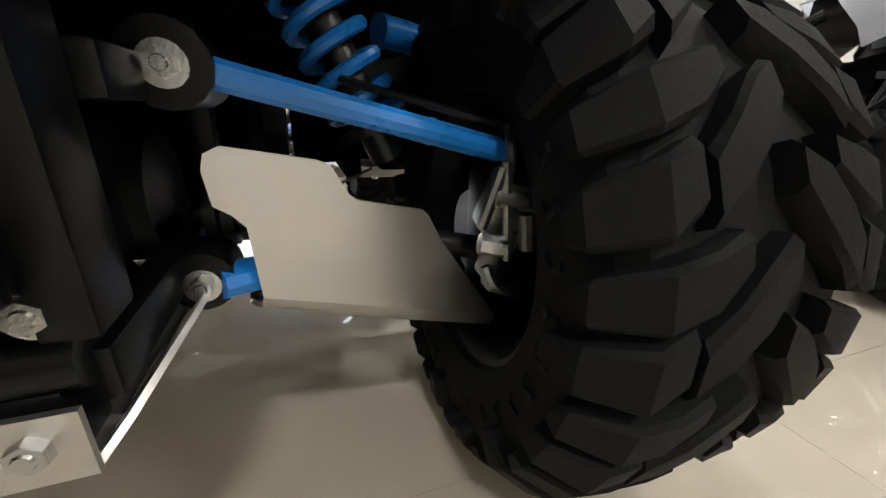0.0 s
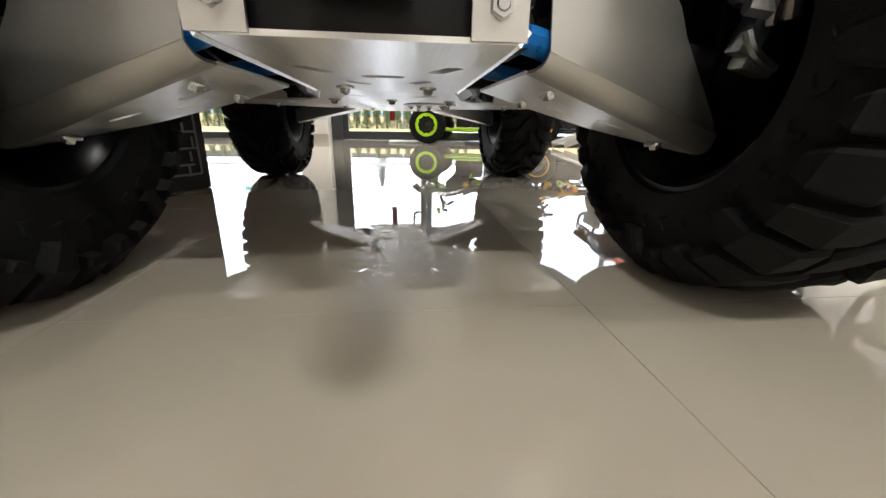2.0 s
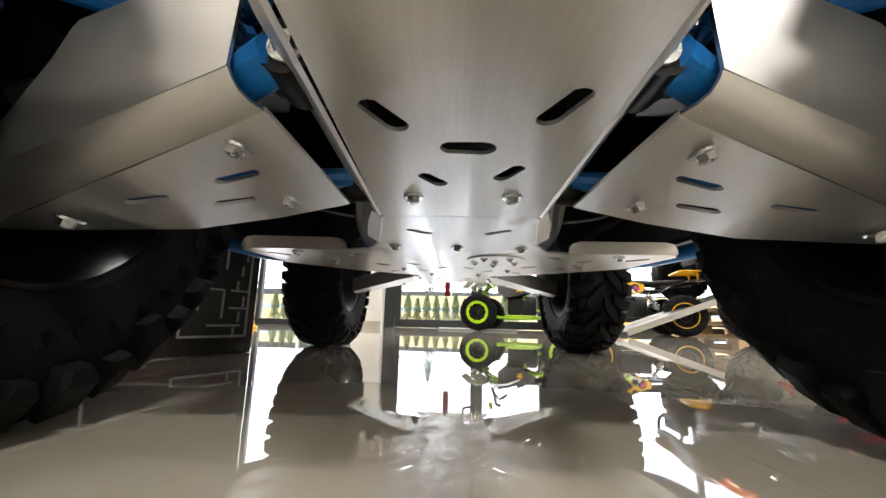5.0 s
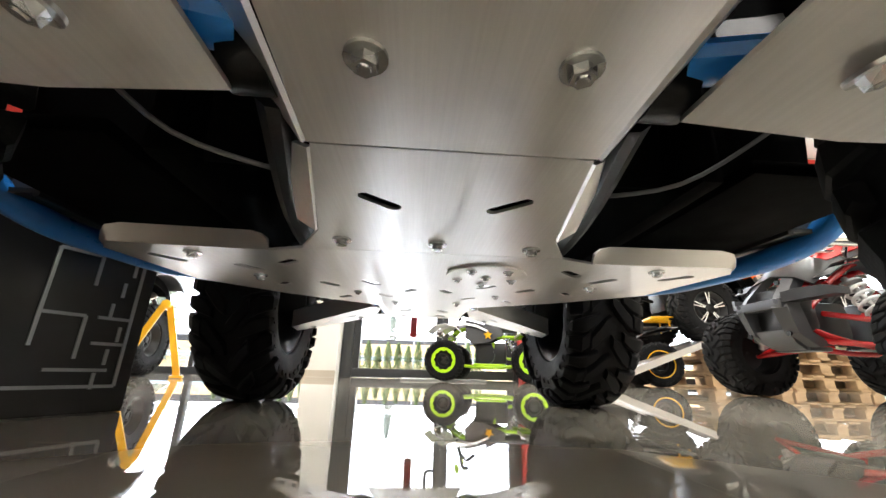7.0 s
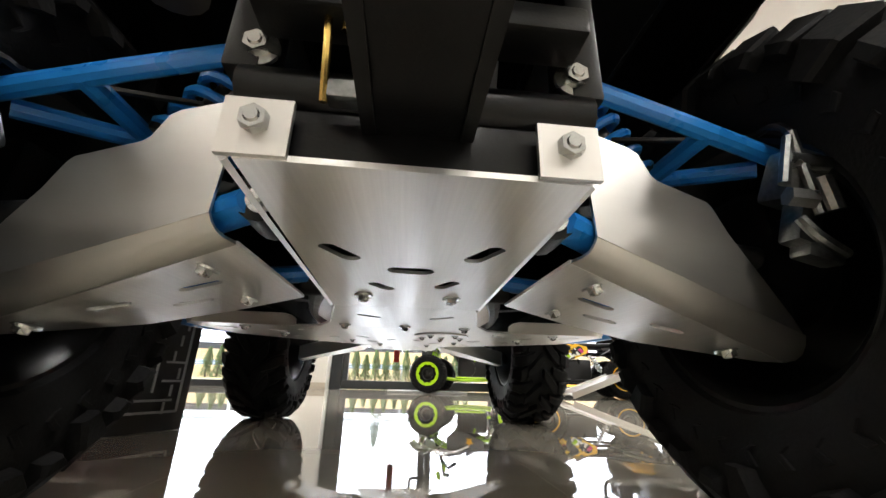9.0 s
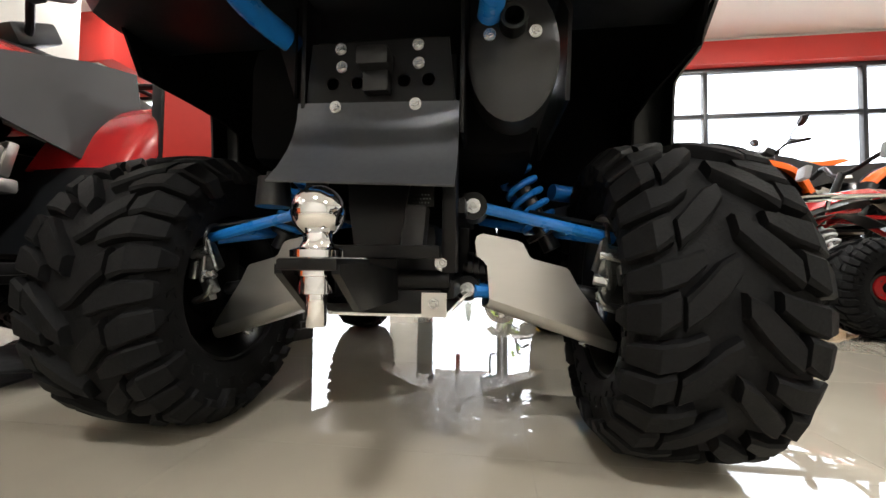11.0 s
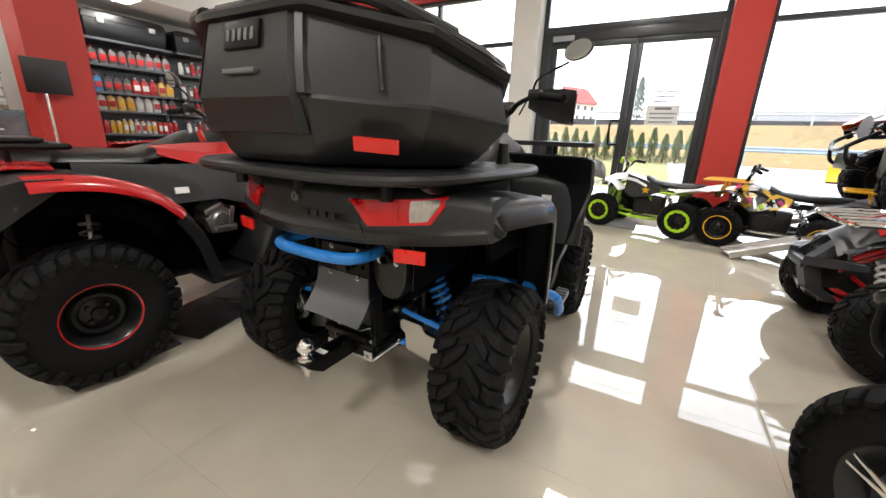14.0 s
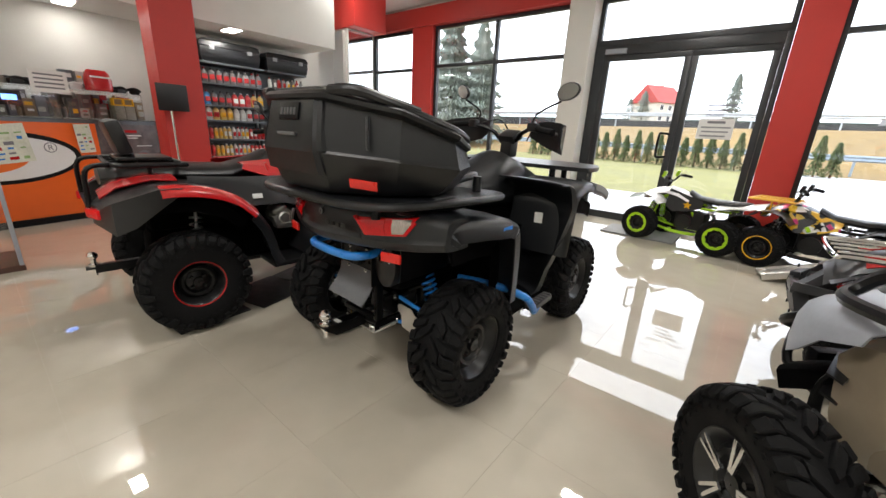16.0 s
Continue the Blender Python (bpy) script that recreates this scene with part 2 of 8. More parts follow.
def plate(bm, outline, holes, thick, place):
    """A flat sheet with openings, laid by place(u, v) and its normal."""
    edges = []
    for loop in [outline] + holes:
        vs = [bm.verts.new((u, v, 0)) for u, v in loop]
        edges += [bm.edges.new((vs[i], vs[(i + 1) % len(vs)])) for i in range(len(vs))]
    bmesh.ops.triangle_fill(bm, use_beauty=True, use_dissolve=False, edges=edges, normal=(0, 0, 1))
    geo = bmesh.ops.extrude_face_region(bm, geom=list(bm.faces))
    for v in [v for v in geo["geom"] if isinstance(v, bmesh.types.BMVert)]:
        v.co.z += thick
    bmesh.ops.recalc_face_normals(bm, faces=bm.faces)
    for v in bm.verts:
        v.co = place(v.co.x, v.co.y) + Vector((0, 0, v.co.z))
    return bm


def mirrored(bm):
    bmesh.ops.scale(bm, vec=(-1, 1, 1), verts=bm.verts)
    bmesh.ops.reverse_faces(bm, faces=bm.faces)
    return bm


def B():
    return bmesh.new()


def bolt_mesh(name, r):
    bm = B()
    cyl(bm, (0, 0, 0), (0, 0, r * 0.3), r * 1.55, seg=18)
    cyl(bm, (0, 0, r * 0.3), (0, 0, r * 1.1), r, r * 0.92, seg=6)
    cyl(bm, (0, 0, r * 1.1), (0, 0, r * 1.25), r * 0.55, r * 0.45, seg=10)
    return mesh_of(name, bm, ZINC)


BOLT = bolt_mesh("bolt", 0.0085)
BOLT_SMALL = bolt_mesh("bolt_small", 0.006)


def bolt(parent, p, n, small=False):
    q = Vector(n).to_track_quat("Z", "Y").to_matrix().to_4x4()
    return piece("bolt", BOLT_SMALL if small else BOLT, parent, Matrix.Translation(p) @ q)


# ---- tyres and wheels ----
def tyre_mesh(R, W, rim_r, lugs=18, depth=0.02):
    """A knobbly tyre round the x axis: a turned carcass with angled blocks on the crown and shoulders."""
    bm = B()
    rc = R - depth
    hw = W / 2
    prof = [(-hw * 0.72, rim_r * 0.98), (-hw * 0.9, rim_r * 1.03), (-hw * 0.99, rim_r + (rc - rim_r) * 0.3), (-hw * 1.0, rim_r + (rc - rim_r) * 0.58),
            (-hw * 0.94, rim_r + (rc - rim_r) * 0.82), (-hw * 0.82, rc * 0.972), (-hw * 0.55, rc * 0.992), (0, rc),
            (hw * 0.55, rc * 0.992), (hw * 0.82, rc * 0.972), (hw * 0.94, rim_r + (rc - rim_r) * 0.82), (hw * 1.0, rim_r + (rc - rim_r) * 0.58),
            (hw * 0.99, rim_r + (rc - rim_r) * 0.3), (hw * 0.9, rim_r * 1.03), (hw * 0.72, rim_r * 0.98)]
    seg = 72
    rings = []
    for x, r in prof:
        rings.append([bm.verts.new((x, r * math.cos(2 * math.pi * k / seg), r * math.sin(2 * math.pi * k / seg))) for k in range(seg)])
    for a, b in zip(rings, rings[1:]):
        for k in range(seg):
            bm.faces.new((a[k], b[k], b[(k + 1) % seg], a[(k + 1) % seg]))

    path = [(x, r) for x, r in prof[2:13]]
    lens = [0.0]
    for p, q in zip(path, path[1:]):
        lens.append(lens[-1] + math.hypot(q[0] - p[0], q[1] - p[1]))
    mid = lens[5]

    def carcass(s, th, h):
        d = min(max(mid + s * hw, 0), lens[-1] - 1e-6)
        i = max(k for k in range(len(lens) - 1) if lens[k] <= d)
        f = (d - lens[i]) / (lens[i + 1] - lens[i])
        x = path[i][0] + (path[i + 1][0] - path[i][0]) * f
        r = path[i][1] + (path[i + 1][1] - path[i][1]) * f
        n0 = Vector((-(path[i + 1][1] - path[i][1]), path[i + 1][0] - path[i][0])).normalized()
        x, r = x + n0.x * h, r + n0.y * h
        return Vector((x, r * math.cos(th), r * math.sin(th)))

    def lug(chain, h):
        """chain: (s, middle angle, half width angle) along the block; the edges are worn round."""
        def ring(s, a, w, h, k):
            return [bm.verts.new(carcass(s, a - w * k, h)), bm.verts.new(carcass(s, a + w * k, h))]
        rows = []
        for i, (s, a, w) in enumerate(chain):
            end = i in (0, len(chain) - 1)
            lo, mid, hi = ring(s, a, w, -0.004, 1.12), ring(s, a, w, h * (0.62 if end else 0.78), 1.0), ring(s, a, w * (0.8 if end else 1), h * (0.9 if end else 1.0), 0.8)
            rows.append((lo[0], mid[0], hi[0], hi[1], mid[1], lo[1]))
        for p, q in zip(rows, rows[1:]):
            for k in range(5):
                bm.faces.new((p[k], p[k + 1], q[k + 1], q[k]))
        bm.faces.new(rows[0])
        bm.faces.new(rows[-1][::-1])

    pitch = 2 * math.pi / lugs
    rnd = random.Random(5)
    for i in range(lugs):
        for side in (-1, 1):
            a0 = i * pitch + (pitch / 2 if side > 0 else 0) + rnd.uniform(-0.008, 0.008)
            p = pitch
            last = 1.3 if i % 2 else 1.18
            lug([(side * 0.02, a0 - p * 0.06, p * 0.15), (side * 0.2, a0 + p * 0.12, p * 0.21), (side * 0.4, a0 + p * 0.34, p * 0.2), (side * 0.56, a0 + p * 0.52, p * 0.2)], depth)
            lug([(side * 0.62, a0 + p * 0.44, p * 0.2), (side * 0.82, a0 + p * 0.56, p * 0.22), (side * 1.03, a0 + p * 0.62, p * 0.2), (side * last, a0 + p * 0.66, p * 0.14)], depth * 0.97)
            lug([(side * 0.36, a0 + p * 0.86, p * 0.12), (side * 0.56, a0 + p * 1.0, p * 0.17), (side * 0.8, a0 + p * 1.08, p * 0.19), (side * 1.02, a0 + p * 1.13, p * 0.16), (side * 1.12, a0 + p * 1.15, p * 0.12)], depth * 0.93)
    # raised ring and short marks on the sidewall
    for side in (-1, 1):
        for k in range(lugs * 2):
            a = k * pitch / 2
            lug([(side * 1.33, a, pitch * 0.05), (side * 1.45, a + pitch * 0.1, pitch * 0.05), (side * 1.52, a - pitch * 0.05, pitch * 0.04)], 0.003)
    bmesh.ops.recalc_face_normals(bm, faces=bm.faces)
    return mesh_of("tyre", bm, RUBBER, 30)


def turned(bm, prof, seg=40, closed=False):
    rings = [[bm.verts.new((x, r * math.cos(2 * math.pi * k / seg), r * math.sin(2 * math.pi * k / seg))) for k in range(seg)] for x, r in prof]
    for a, b in zip(rings, rings[1:]):
        for k in range(seg):
            bm.faces.new((a[k], b[k], b[(k + 1) % seg], a[(k + 1) % seg]))
    if not closed:
        bm.faces.new(rings[0])
        bm.faces.new(rings[-1])
    else:
        for k in range(seg):
            bm.faces.new((rings[-1][k], rings[0][k], rings[0][(k + 1) % seg], rings[-1][(k + 1) % seg]))
    bmesh.ops.recalc_face_normals(bm, faces=bm.faces)
    return bm


def rim_mesh(name, W, r, material, face=0.25, spokes=0):
    """A dished wheel round the x axis, its face towards +x."""
    bm = B()
    hw = W / 2 * 0.8
    f = hw * face
    prof = [(-hw, r * 0.96), (-hw, r), (-hw * 0.9, r * 0.93), (0, r * 0.86), (hw * 0.88, r * 0.93), (hw * 0.98, r), (hw, r * 0.97),
            (hw * 0.9, r * 0.9), (f + 0.012, r * 0.8), (f, r * 0.74), (f + 0.014, r * 0.62), (f + 0.012, r * 0.52), (f - 0.006, r * 0.44),
            (f, r * 0.34), (f + 0.006, r * 0.2), (f + 0.024, r * 0.19), (f + 0.026, 0.004)]
    back = [(f - 0.012, 0.004), (f - 0.012, r * 0.5), (f - 0.014, r * 0.76), (-hw * 0.5, r * 0.84), (-hw * 0.86, r * 0.89), (-hw, r * 0.96)]
    turned(bm, prof + back[:-1], closed=True)
    for k in range(spokes):
        a = 2 * math.pi * k / spokes
        rot = Euler((a, 0, 0)).to_matrix()
        c = rot @ Vector((f + 0.018, 0, r * 0.53))
        box(bm, c, (0.02, r * 0.16, r * 0.72), rot, 0.006)
    me = mesh_of(name, bm, material)
    me["face_x"] = f
    return me


NUT = mesh_of("wheel_nut", cyl(B(), (0, 0, 0), (0.022, 0, 0), 0.011, 0.01, seg=6), SHADOWP)


def add_wheel(parent, tyre, rim, x, y, z, side, trim=None):
    """side: +1 shows the wheel's face towards +x."""
    w = piece("wheel", rim, parent, Matrix.Translation((x, y, z)) @ Matrix.Rotation(0 if side > 0 else math.pi, 4, "Z"))
    piece("tyre", tyre, w, Matrix.Rotation(random.uniform(0, 1), 4, "X"))
    nut_r = rim.vertices[0].co.yz.length * 0.33
    for k in range(4):
        a = math.pi / 4 + k * math.pi / 2
        piece("wheel_nut", NUT, w, Matrix.Translation((rim["face_x"] - 0.002, nut_r * math.cos(a), nut_r * math.sin(a))))
    if trim:
        piece("rim_ring", trim, w, Matrix.Identity(4))
    return w


def spring(bm, p0, p1, r, wire, turns=7, seg=8):
    p0, p1 = Vector(p0), Vector(p1)
    d = p1 - p0
    q = d.to_track_quat("Z", "Y").to_matrix()
    n = turns * 14
    pts = [p0 + q @ Vector((r * math.cos(2 * math.pi * k / 14), r * math.sin(2 * math.pi * k / 14), d.length * k / n)) for k in range(n + 1)]
    return tube(bm, pts, wire, seg, 1)


def shock(parent, p0, p1, spring_mat, r=0.035, wire=0.006, body=None, turns=7):
    p0, p1 = Vector(p0), Vector(p1)
    bm = B()
    cyl(bm, p0, p1, r * 0.3, seg=12)
    cyl(bm, p0, p0.lerp(p1, 0.45), r * 0.55, seg=14)
    cyl(bm, p0.lerp(p1, 0.1), p0.lerp(p1, 0.13), r * 1.15, seg=16)
    cyl(bm, p0.lerp(p1, 0.87), p0.lerp(p1, 0.9), r * 1.15, seg=16)
    s = part("shock_absorber", bm, body or STEEL, parent)
    part("spring", spring(B(), p0.lerp(p1, 0.12), p0.lerp(p1, 0.88), r, wire, turns), spring_mat, s)
    return s

# ---- the showroom ----
WALL_Y, LEFT_X, RIGHT_X, BACK_Y, CEIL_Z, SOFFIT_Z = 5.2, -6.6, 7.2, -4.6, 3.6, 2.43
SHOP_X, SHOP_END = -5.48, 3.3


def slab(name, lo, hi, material, bev=0.0, parent=None, label=""):
    c = [(a + b) / 2 for a, b in zip(lo, hi)]
    s = [b - a for a, b in zip(lo, hi)]
    return part(name, box(B(), c, s, None, bev), material, parent, label)


def structure(ob, label, category):
    return tagged(ob, label, category, kind="structure")


structure(slab("floor", (LEFT_X - 0.2, BACK_Y - 0.2, -0.12), (RIGHT_X + 0.2, WALL_Y + 0.12, -0.003), GROUT),
          "glossy beige porcelain tile floor with thin joints", "floor")
FLOOR = bpy.data.objects["floor"]
structure(slab("wall_left", (SHOP_X - 0.2, BACK_Y, 0), (SHOP_X, SHOP_END, CEIL_Z), WALL), "plain white painted wall behind the shop shelves", "wall")
structure(slab("wall_return", (LEFT_X, SHOP_END - 0.2, 0), (SHOP_X - 0.2, SHOP_END, CEIL_Z), WALL), "short white wall behind the shelves", "wall")
structure(slab("wall_corner", (LEFT_X - 0.2, SHOP_END - 0.2, 0), (LEFT_X, WALL_Y + 0.12, CEIL_Z), WALL), "white wall beside the corner window", "wall")
structure(slab("wall_back", (LEFT_X - 0.2, BACK_Y - 0.2, 0), (RIGHT_X + 0.2, BACK_Y, CEIL_Z), WALL), "plain white painted back wall of the showroom", "wall")
structure(slab("wall_right", (RIGHT_X, BACK_Y, 0), (RIGHT_X + 0.2, WALL_Y + 0.12, CEIL_Z), WALL), "plain white painted side wall of the showroom", "wall")
structure(slab("ceiling", (LEFT_X - 0.2, BACK_Y - 0.2, CEIL_Z), (RIGHT_X + 0.2, WALL_Y + 0.3, CEIL_Z + 0.2), CEIL), "smooth white painted showroom ceiling", "ceiling")
structure(slab("ceiling_soffit", (SHOP_X, BACK_Y, SOFFIT_Z), (-4.5, SHOP_END - 0.3, CEIL_Z - 0.002), CEIL), "lowered white ceiling over the counter and shelves", "ceiling")

# the glazed front: beam, columns, frames and panes
BEAM_Z = 3.2
structure(slab("beam_red", (LEFT_X, WALL_Y - 0.16, BEAM_Z), (RIGHT_X, WALL_Y + 0.16, BEAM_Z + 0.33), REDPAINT), "red painted beam over the shop windows", "beam")
structure(slab("wall_over_beam", (LEFT_X, WALL_Y - 0.1, BEAM_Z + 0.331), (RIGHT_X, WALL_Y + 0.12, CEIL_Z - 0.002), WALL), "white wall strip above the red beam", "wall")
structure(slab("wall_front_end", (LEFT_X - 0.2, WALL_Y - 0.1, 0), (-6.06, WALL_Y + 0.12, BEAM_Z - 0.002), WALL), "short white wall beside the shop window", "wall")
structure(slab("column_white", (-1.33, WALL_Y - 0.3, 0), (-0.95, WALL_Y + 0.12, BEAM_Z - 0.002), WALL), "white column beside the glass door", "column")
structure(slab("column_red_front", (1.35, WALL_Y - 0.2, 0), (1.735, WALL_Y + 0.12, BEAM_Z - 0.002), REDPAINT), "red painted column beside the glass door", "column")
structure(slab("column_red_window", (-4.74, WALL_Y - 0.12, 0), (-4.2, WALL_Y + 0.12, BEAM_Z - 0.002), REDPAINT), "red painted column between two shop windows", "column")
structure(slab("column_red_shop", (-4.36, 0.29, 0), (-3.98, 0.72, CEIL_Z - 0.002), REDPAINT), "red painted square column beside the shelves", "column")
structure(slab("baseboard", (-1.334, WALL_Y - 0.31, 0.001), (-0.946, WALL_Y - 0.3, 0.08), TILE), "beige tile baseboard on the white column", "baseboard")


def glazed(name, x0, x1, z0, z1, uprights, bars, label, w=0.06):
    """A framed window: outer frame, uprights at x, bars at z, one pane per field."""
    win = structure(new(name), label, "window")
    y0, y1 = WALL_Y - 0.03, WALL_Y + 0.05
    slab("window_frame", (x0, y0, z0), (x1, y1, z0 + w * 1.4), ANTHRACITE, 0.004, win)
    slab("window_frame", (x0, y0, z1 - w), (x1, y1, z1), ANTHRACITE, 0.004, win)
    xs = [x0 + w / 2] + uprights + [x1 - w / 2]
    for x in xs:
        slab("mullion", (x - w / 2, y0 - 0.003, z0 + w * 1.4), (x + w / 2, y1 + 0.003, z1 - w), ANTHRACITE, 0.004, win)
    zs = [z0 + w] + bars + [z1 - w / 2]
    for a, b in zip(xs, xs[1:]):
        for z in bars:
            slab("transom", (a + w / 2, y0, z - w / 2), (b - w / 2, y1, z + w / 2), ANTHRACITE, 0.004, win)
        for c, d in zip(zs, zs[1:]):
            p = slab("pane", (a + w / 2 - 0.004, WALL_Y + 0.006, c), (b - w / 2 + 0.004, WALL_Y + 0.012, d), GLASS, 0, win)
            p.visible_shadow = False
    return win


glazed("window_1", -6.05, -4.745, 0.0, BEAM_Z - 0.004, [], [2.44], "tall anthracite framed shop window at the corner")
glazed("window_2", -4.195, -1.335, 0.0, BEAM_Z - 0.004, [-2.76], [2.47], "wide anthracite framed shop window with a middle bar")
glazed("window_3", 1.74, 7.15, 0.0, BEAM_Z - 0.004, [3.25, 5.3], [2.5], "wide anthracite framed shop window beside the red column")
glazed("window_4", -0.945, 1.345, 2.552, BEAM_Z - 0.004, [], [], "fixed glass light above the double door")

door = structure(new("door_1"), "closed anthracite double door with large glass panes", "door")
for x0, x1 in ((-0.945, -0.8), (1.28, 1.345)):
    slab("door_frame", (x0, WALL_Y - 0.04, 0), (x1, WALL_Y + 0.06, 2.55), ANTHRACITE, 0.005, door)
slab("door_frame", (-0.8, WALL_Y - 0.04, 2.42), (1.28, WALL_Y + 0.06, 2.55), ANTHRACITE, 0.005, door)
for x0, x1 in ((-0.798, 0.348), (0.352, 1.278)):
    leaf = part("door_leaf", box(B(), ((x0 + x1) / 2, WALL_Y, 0.06), (x1 - x0, 0.06, 0.11), None, 0.004), ANTHRACITE, door)
    slab("rail", (x0, WALL_Y - 0.03, 2.345), (x1, WALL_Y + 0.03, 2.418), ANTHRACITE, 0.004, leaf)
    slab("stile", (x0, WALL_Y - 0.03, 0.115), (x0 + 0.08, WALL_Y + 0.03, 2.345), ANTHRACITE, 0.004, leaf)
    slab("stile", (x1 - 0.08, WALL_Y - 0.03, 0.115), (x1, WALL_Y + 0.03, 2.345), ANTHRACITE, 0.004, leaf)
    p = slab("pane", (x0 + 0.076, WALL_Y + 0.004, 0.11), (x1 - 0.076, WALL_Y + 0.01, 2.349), GLASS, 0, leaf)
    p.visible_shadow = False
part("door_handle", tube(B(), [(0.28, WALL_Y - 0.03, 1.34), (0.2, WALL_Y - 0.1, 1.35), (0.17, WALL_Y - 0.11, 1.32), (0.17, WALL_Y - 0.11, 1.06), (0.2, WALL_Y - 0.1, 1.02), (0.28, WALL_Y - 0.03, 1.03)], 0.016, n=4),
     FRAME, door, "bent black pull handle")
slab("door_closer", (-0.78, WALL_Y - 0.09, 2.43), (-0.48, WALL_Y - 0.045, 2.5), SILVER, 0.006, door, "grey door closer box")
sign = part("notice", box(B(), (0.8, WALL_Y - 0.004, 1.43), (0.4, 0.004, 0.26)), PAPER, door, "white printed notice on the door glass")
slab("print_bar", (0.7, WALL_Y - 0.009, 1.5), (0.9, WALL_Y - 0.0065, 1.53), INK, 0, sign)
for k in range(3):
    slab("print_bar", (0.64 + 0.01 * (k % 2), WALL_Y - 0.009, 1.44 - 0.055 * k), (0.97 - 0.02 * (k % 3), WALL_Y - 0.0065, 1.46 - 0.055 * k), LIGHTGREY, 0, sign)
txt = bpy.data.curves.new("lettering", "FONT")
txt.body, txt.size, txt.align_x, txt.extrude = "Godziny otwarcia", 0.072, "CENTER", 0.001
txt.materials.append(INK)
lettering = new("lettering", txt)
lettering.parent = door
lettering.matrix_basis = Matrix.Translation((0.82, WALL_Y + 0.014, 1.8)) @ Matrix.Rotation(math.pi, 4, "Z") @ Matrix.Rotation(math.pi / 2, 4, "X")
for k in range(3):
    slab("print_bar", (0.66, WALL_Y + 0.012, 1.72 - 0.06 * k), (0.98 - 0.06 * k, WALL_Y + 0.014, 1.74 - 0.06 * k), INK, 0, door)

# mirror pillar by the far window
pillar = thing("mirror_pillar", "tall mirror-clad pillar under a red header beside the window", "pillar", kind="structure")
slab("core", (-5.42, 3.6, 0), (-4.96, 4.2, 2.93), WALL, 0.003, pillar)
slab("mirror", (-5.4, 3.588, 0.1), (-5.0, 3.597, 2.9), MIRROR, 0, pillar, "tall mirror sheet")
slab("mirror", (-4.957, 3.62, 0.1), (-4.948, 4.18, 2.9), MIRROR, 0, pillar, "tall mirror sheet")
slab("header", (-5.5, 3.56, 2.932), (-4.7, 4.3, CEIL_Z - 0.004), REDPAINT, 0.003, pillar, "red painted header")

# ceiling lights; the two at y -2.6 are unseen fill, enlarged and boosted
LED = glow_mat("led_panel", (1.0, 0.95, 0.86), 12.0)
LAMP_W = 19.0
for x, y, z in ((-5.1, -0.2, SOFFIT_Z), (-4.7, 1.44, SOFFIT_Z), (-4.3, 3.19, CEIL_Z), (-4.2, -0.65, CEIL_Z), (0.2, -2.6, CEIL_Z), (3.6, -2.6, CEIL_Z), (3.6, 0.8, CEIL_Z), (-3.6, -3.2, CEIL_Z), (0.2, 0.6, CEIL_Z), (0.4, 3.2, CEIL_Z), (3.8, 3.3, CEIL_Z)):
    lamp = thing("ceiling_light", "lit rectangular white LED ceiling panel", "ceiling light", group="ceiling lights")
    # panels out of view are doubled in size to soften the shadows
    k = 2.0 if y < -2 else 1.0
    slab("frame", (x - 0.17 * k, y - 0.1 * k, z - 0.012), (x + 0.17 * k, y + 0.1 * k, z - 0.001), WHITEP, 0.002, lamp)
    slab("diffuser", (x - 0.15 * k, y - 0.08 * k, z - 0.018), (x + 0.15 * k, y + 0.08 * k, z - 0.0125), LED, 0, lamp)
    lite = new("ceiling_lamp", bpy.data.lights.new("ceiling_lamp", "AREA"))
    lite.data.shape, lite.data.size, lite.data.size_y = "RECTANGLE", 0.28 * k, 0.15 * k
    lite.data.energy, lite.data.color = LAMP_W * (1.6 if y < -1 else 0.9) if x > -3 else LAMP_W * ((0.07 if y < 0 else 0.25) if z < 3 else 0.2 if y < -2 else 0.46), (1.0, 0.98, 0.945)
    lite.matrix_world = Matrix.Translation((x, y, z - 0.02))
bm = B()
cyl(bm, (-4.16, 0.289, 2.52), (-4.16, 0.22, 2.5), 0.02, seg=12)
cyl(bm, (-4.16, 0.22, 2.5), (-4.16, 0.16, 2.46), 0.028, seg=14)
tagged(part("security_camera", bm, WHITEP), "small white security camera on the red column", "camera")

# black floor mats under the red quad bike
for x, y, a in ((-1.27, -0.44, 5), (-1.3, 0.02, 14), (-1.42, 0.45, 20)):
    bm = box(B(), (0, 0, 0.0045), (0.43, 0.43, 0.009), None, 0.003)
    ob = tagged(part("floor_mat", bm, MAT_RUBBER), "square black rubber mat lying on the tiles", "mat", "mats under the red quad")
    ob.matrix_basis = Matrix.Translation((x, y, 0.0005)) @ Matrix.Rotation(radians(a), 4, "Z")

# shop counter with an orange front; the shop stands in its own plan, set into the room below
SHOP = Matrix.Translation((0.13, -0.045, 0)) @ Matrix.Diagonal((0.89, 0.89, 0.89, 1))
before_shop = set(bpy.data.objects)
SHELF_X = -6.3
counter = thing("shop_counter", "orange fronted shop counter with a white swoosh, glass top and goods", "counter")
CX = -5.45
slab("body", (CX - 0.4, -3.9, 0.09), (CX, 0.62, 1.3), SHELFMETAL, 0.004, counter)
slab("plinth", (CX - 0.38, -3.88, 0.0), (CX - 0.03, 0.6, 0.09), FRAME, 0, counter)
slab("front_panel", (CX + 0.001, -3.9, 0.095), (CX + 0.014, -0.15, 1.25), mat("orange_front", (0.8, 0.13, 0.012), 0.35, size=10, var=0.04), 0.002, counter, "bright orange front panel")
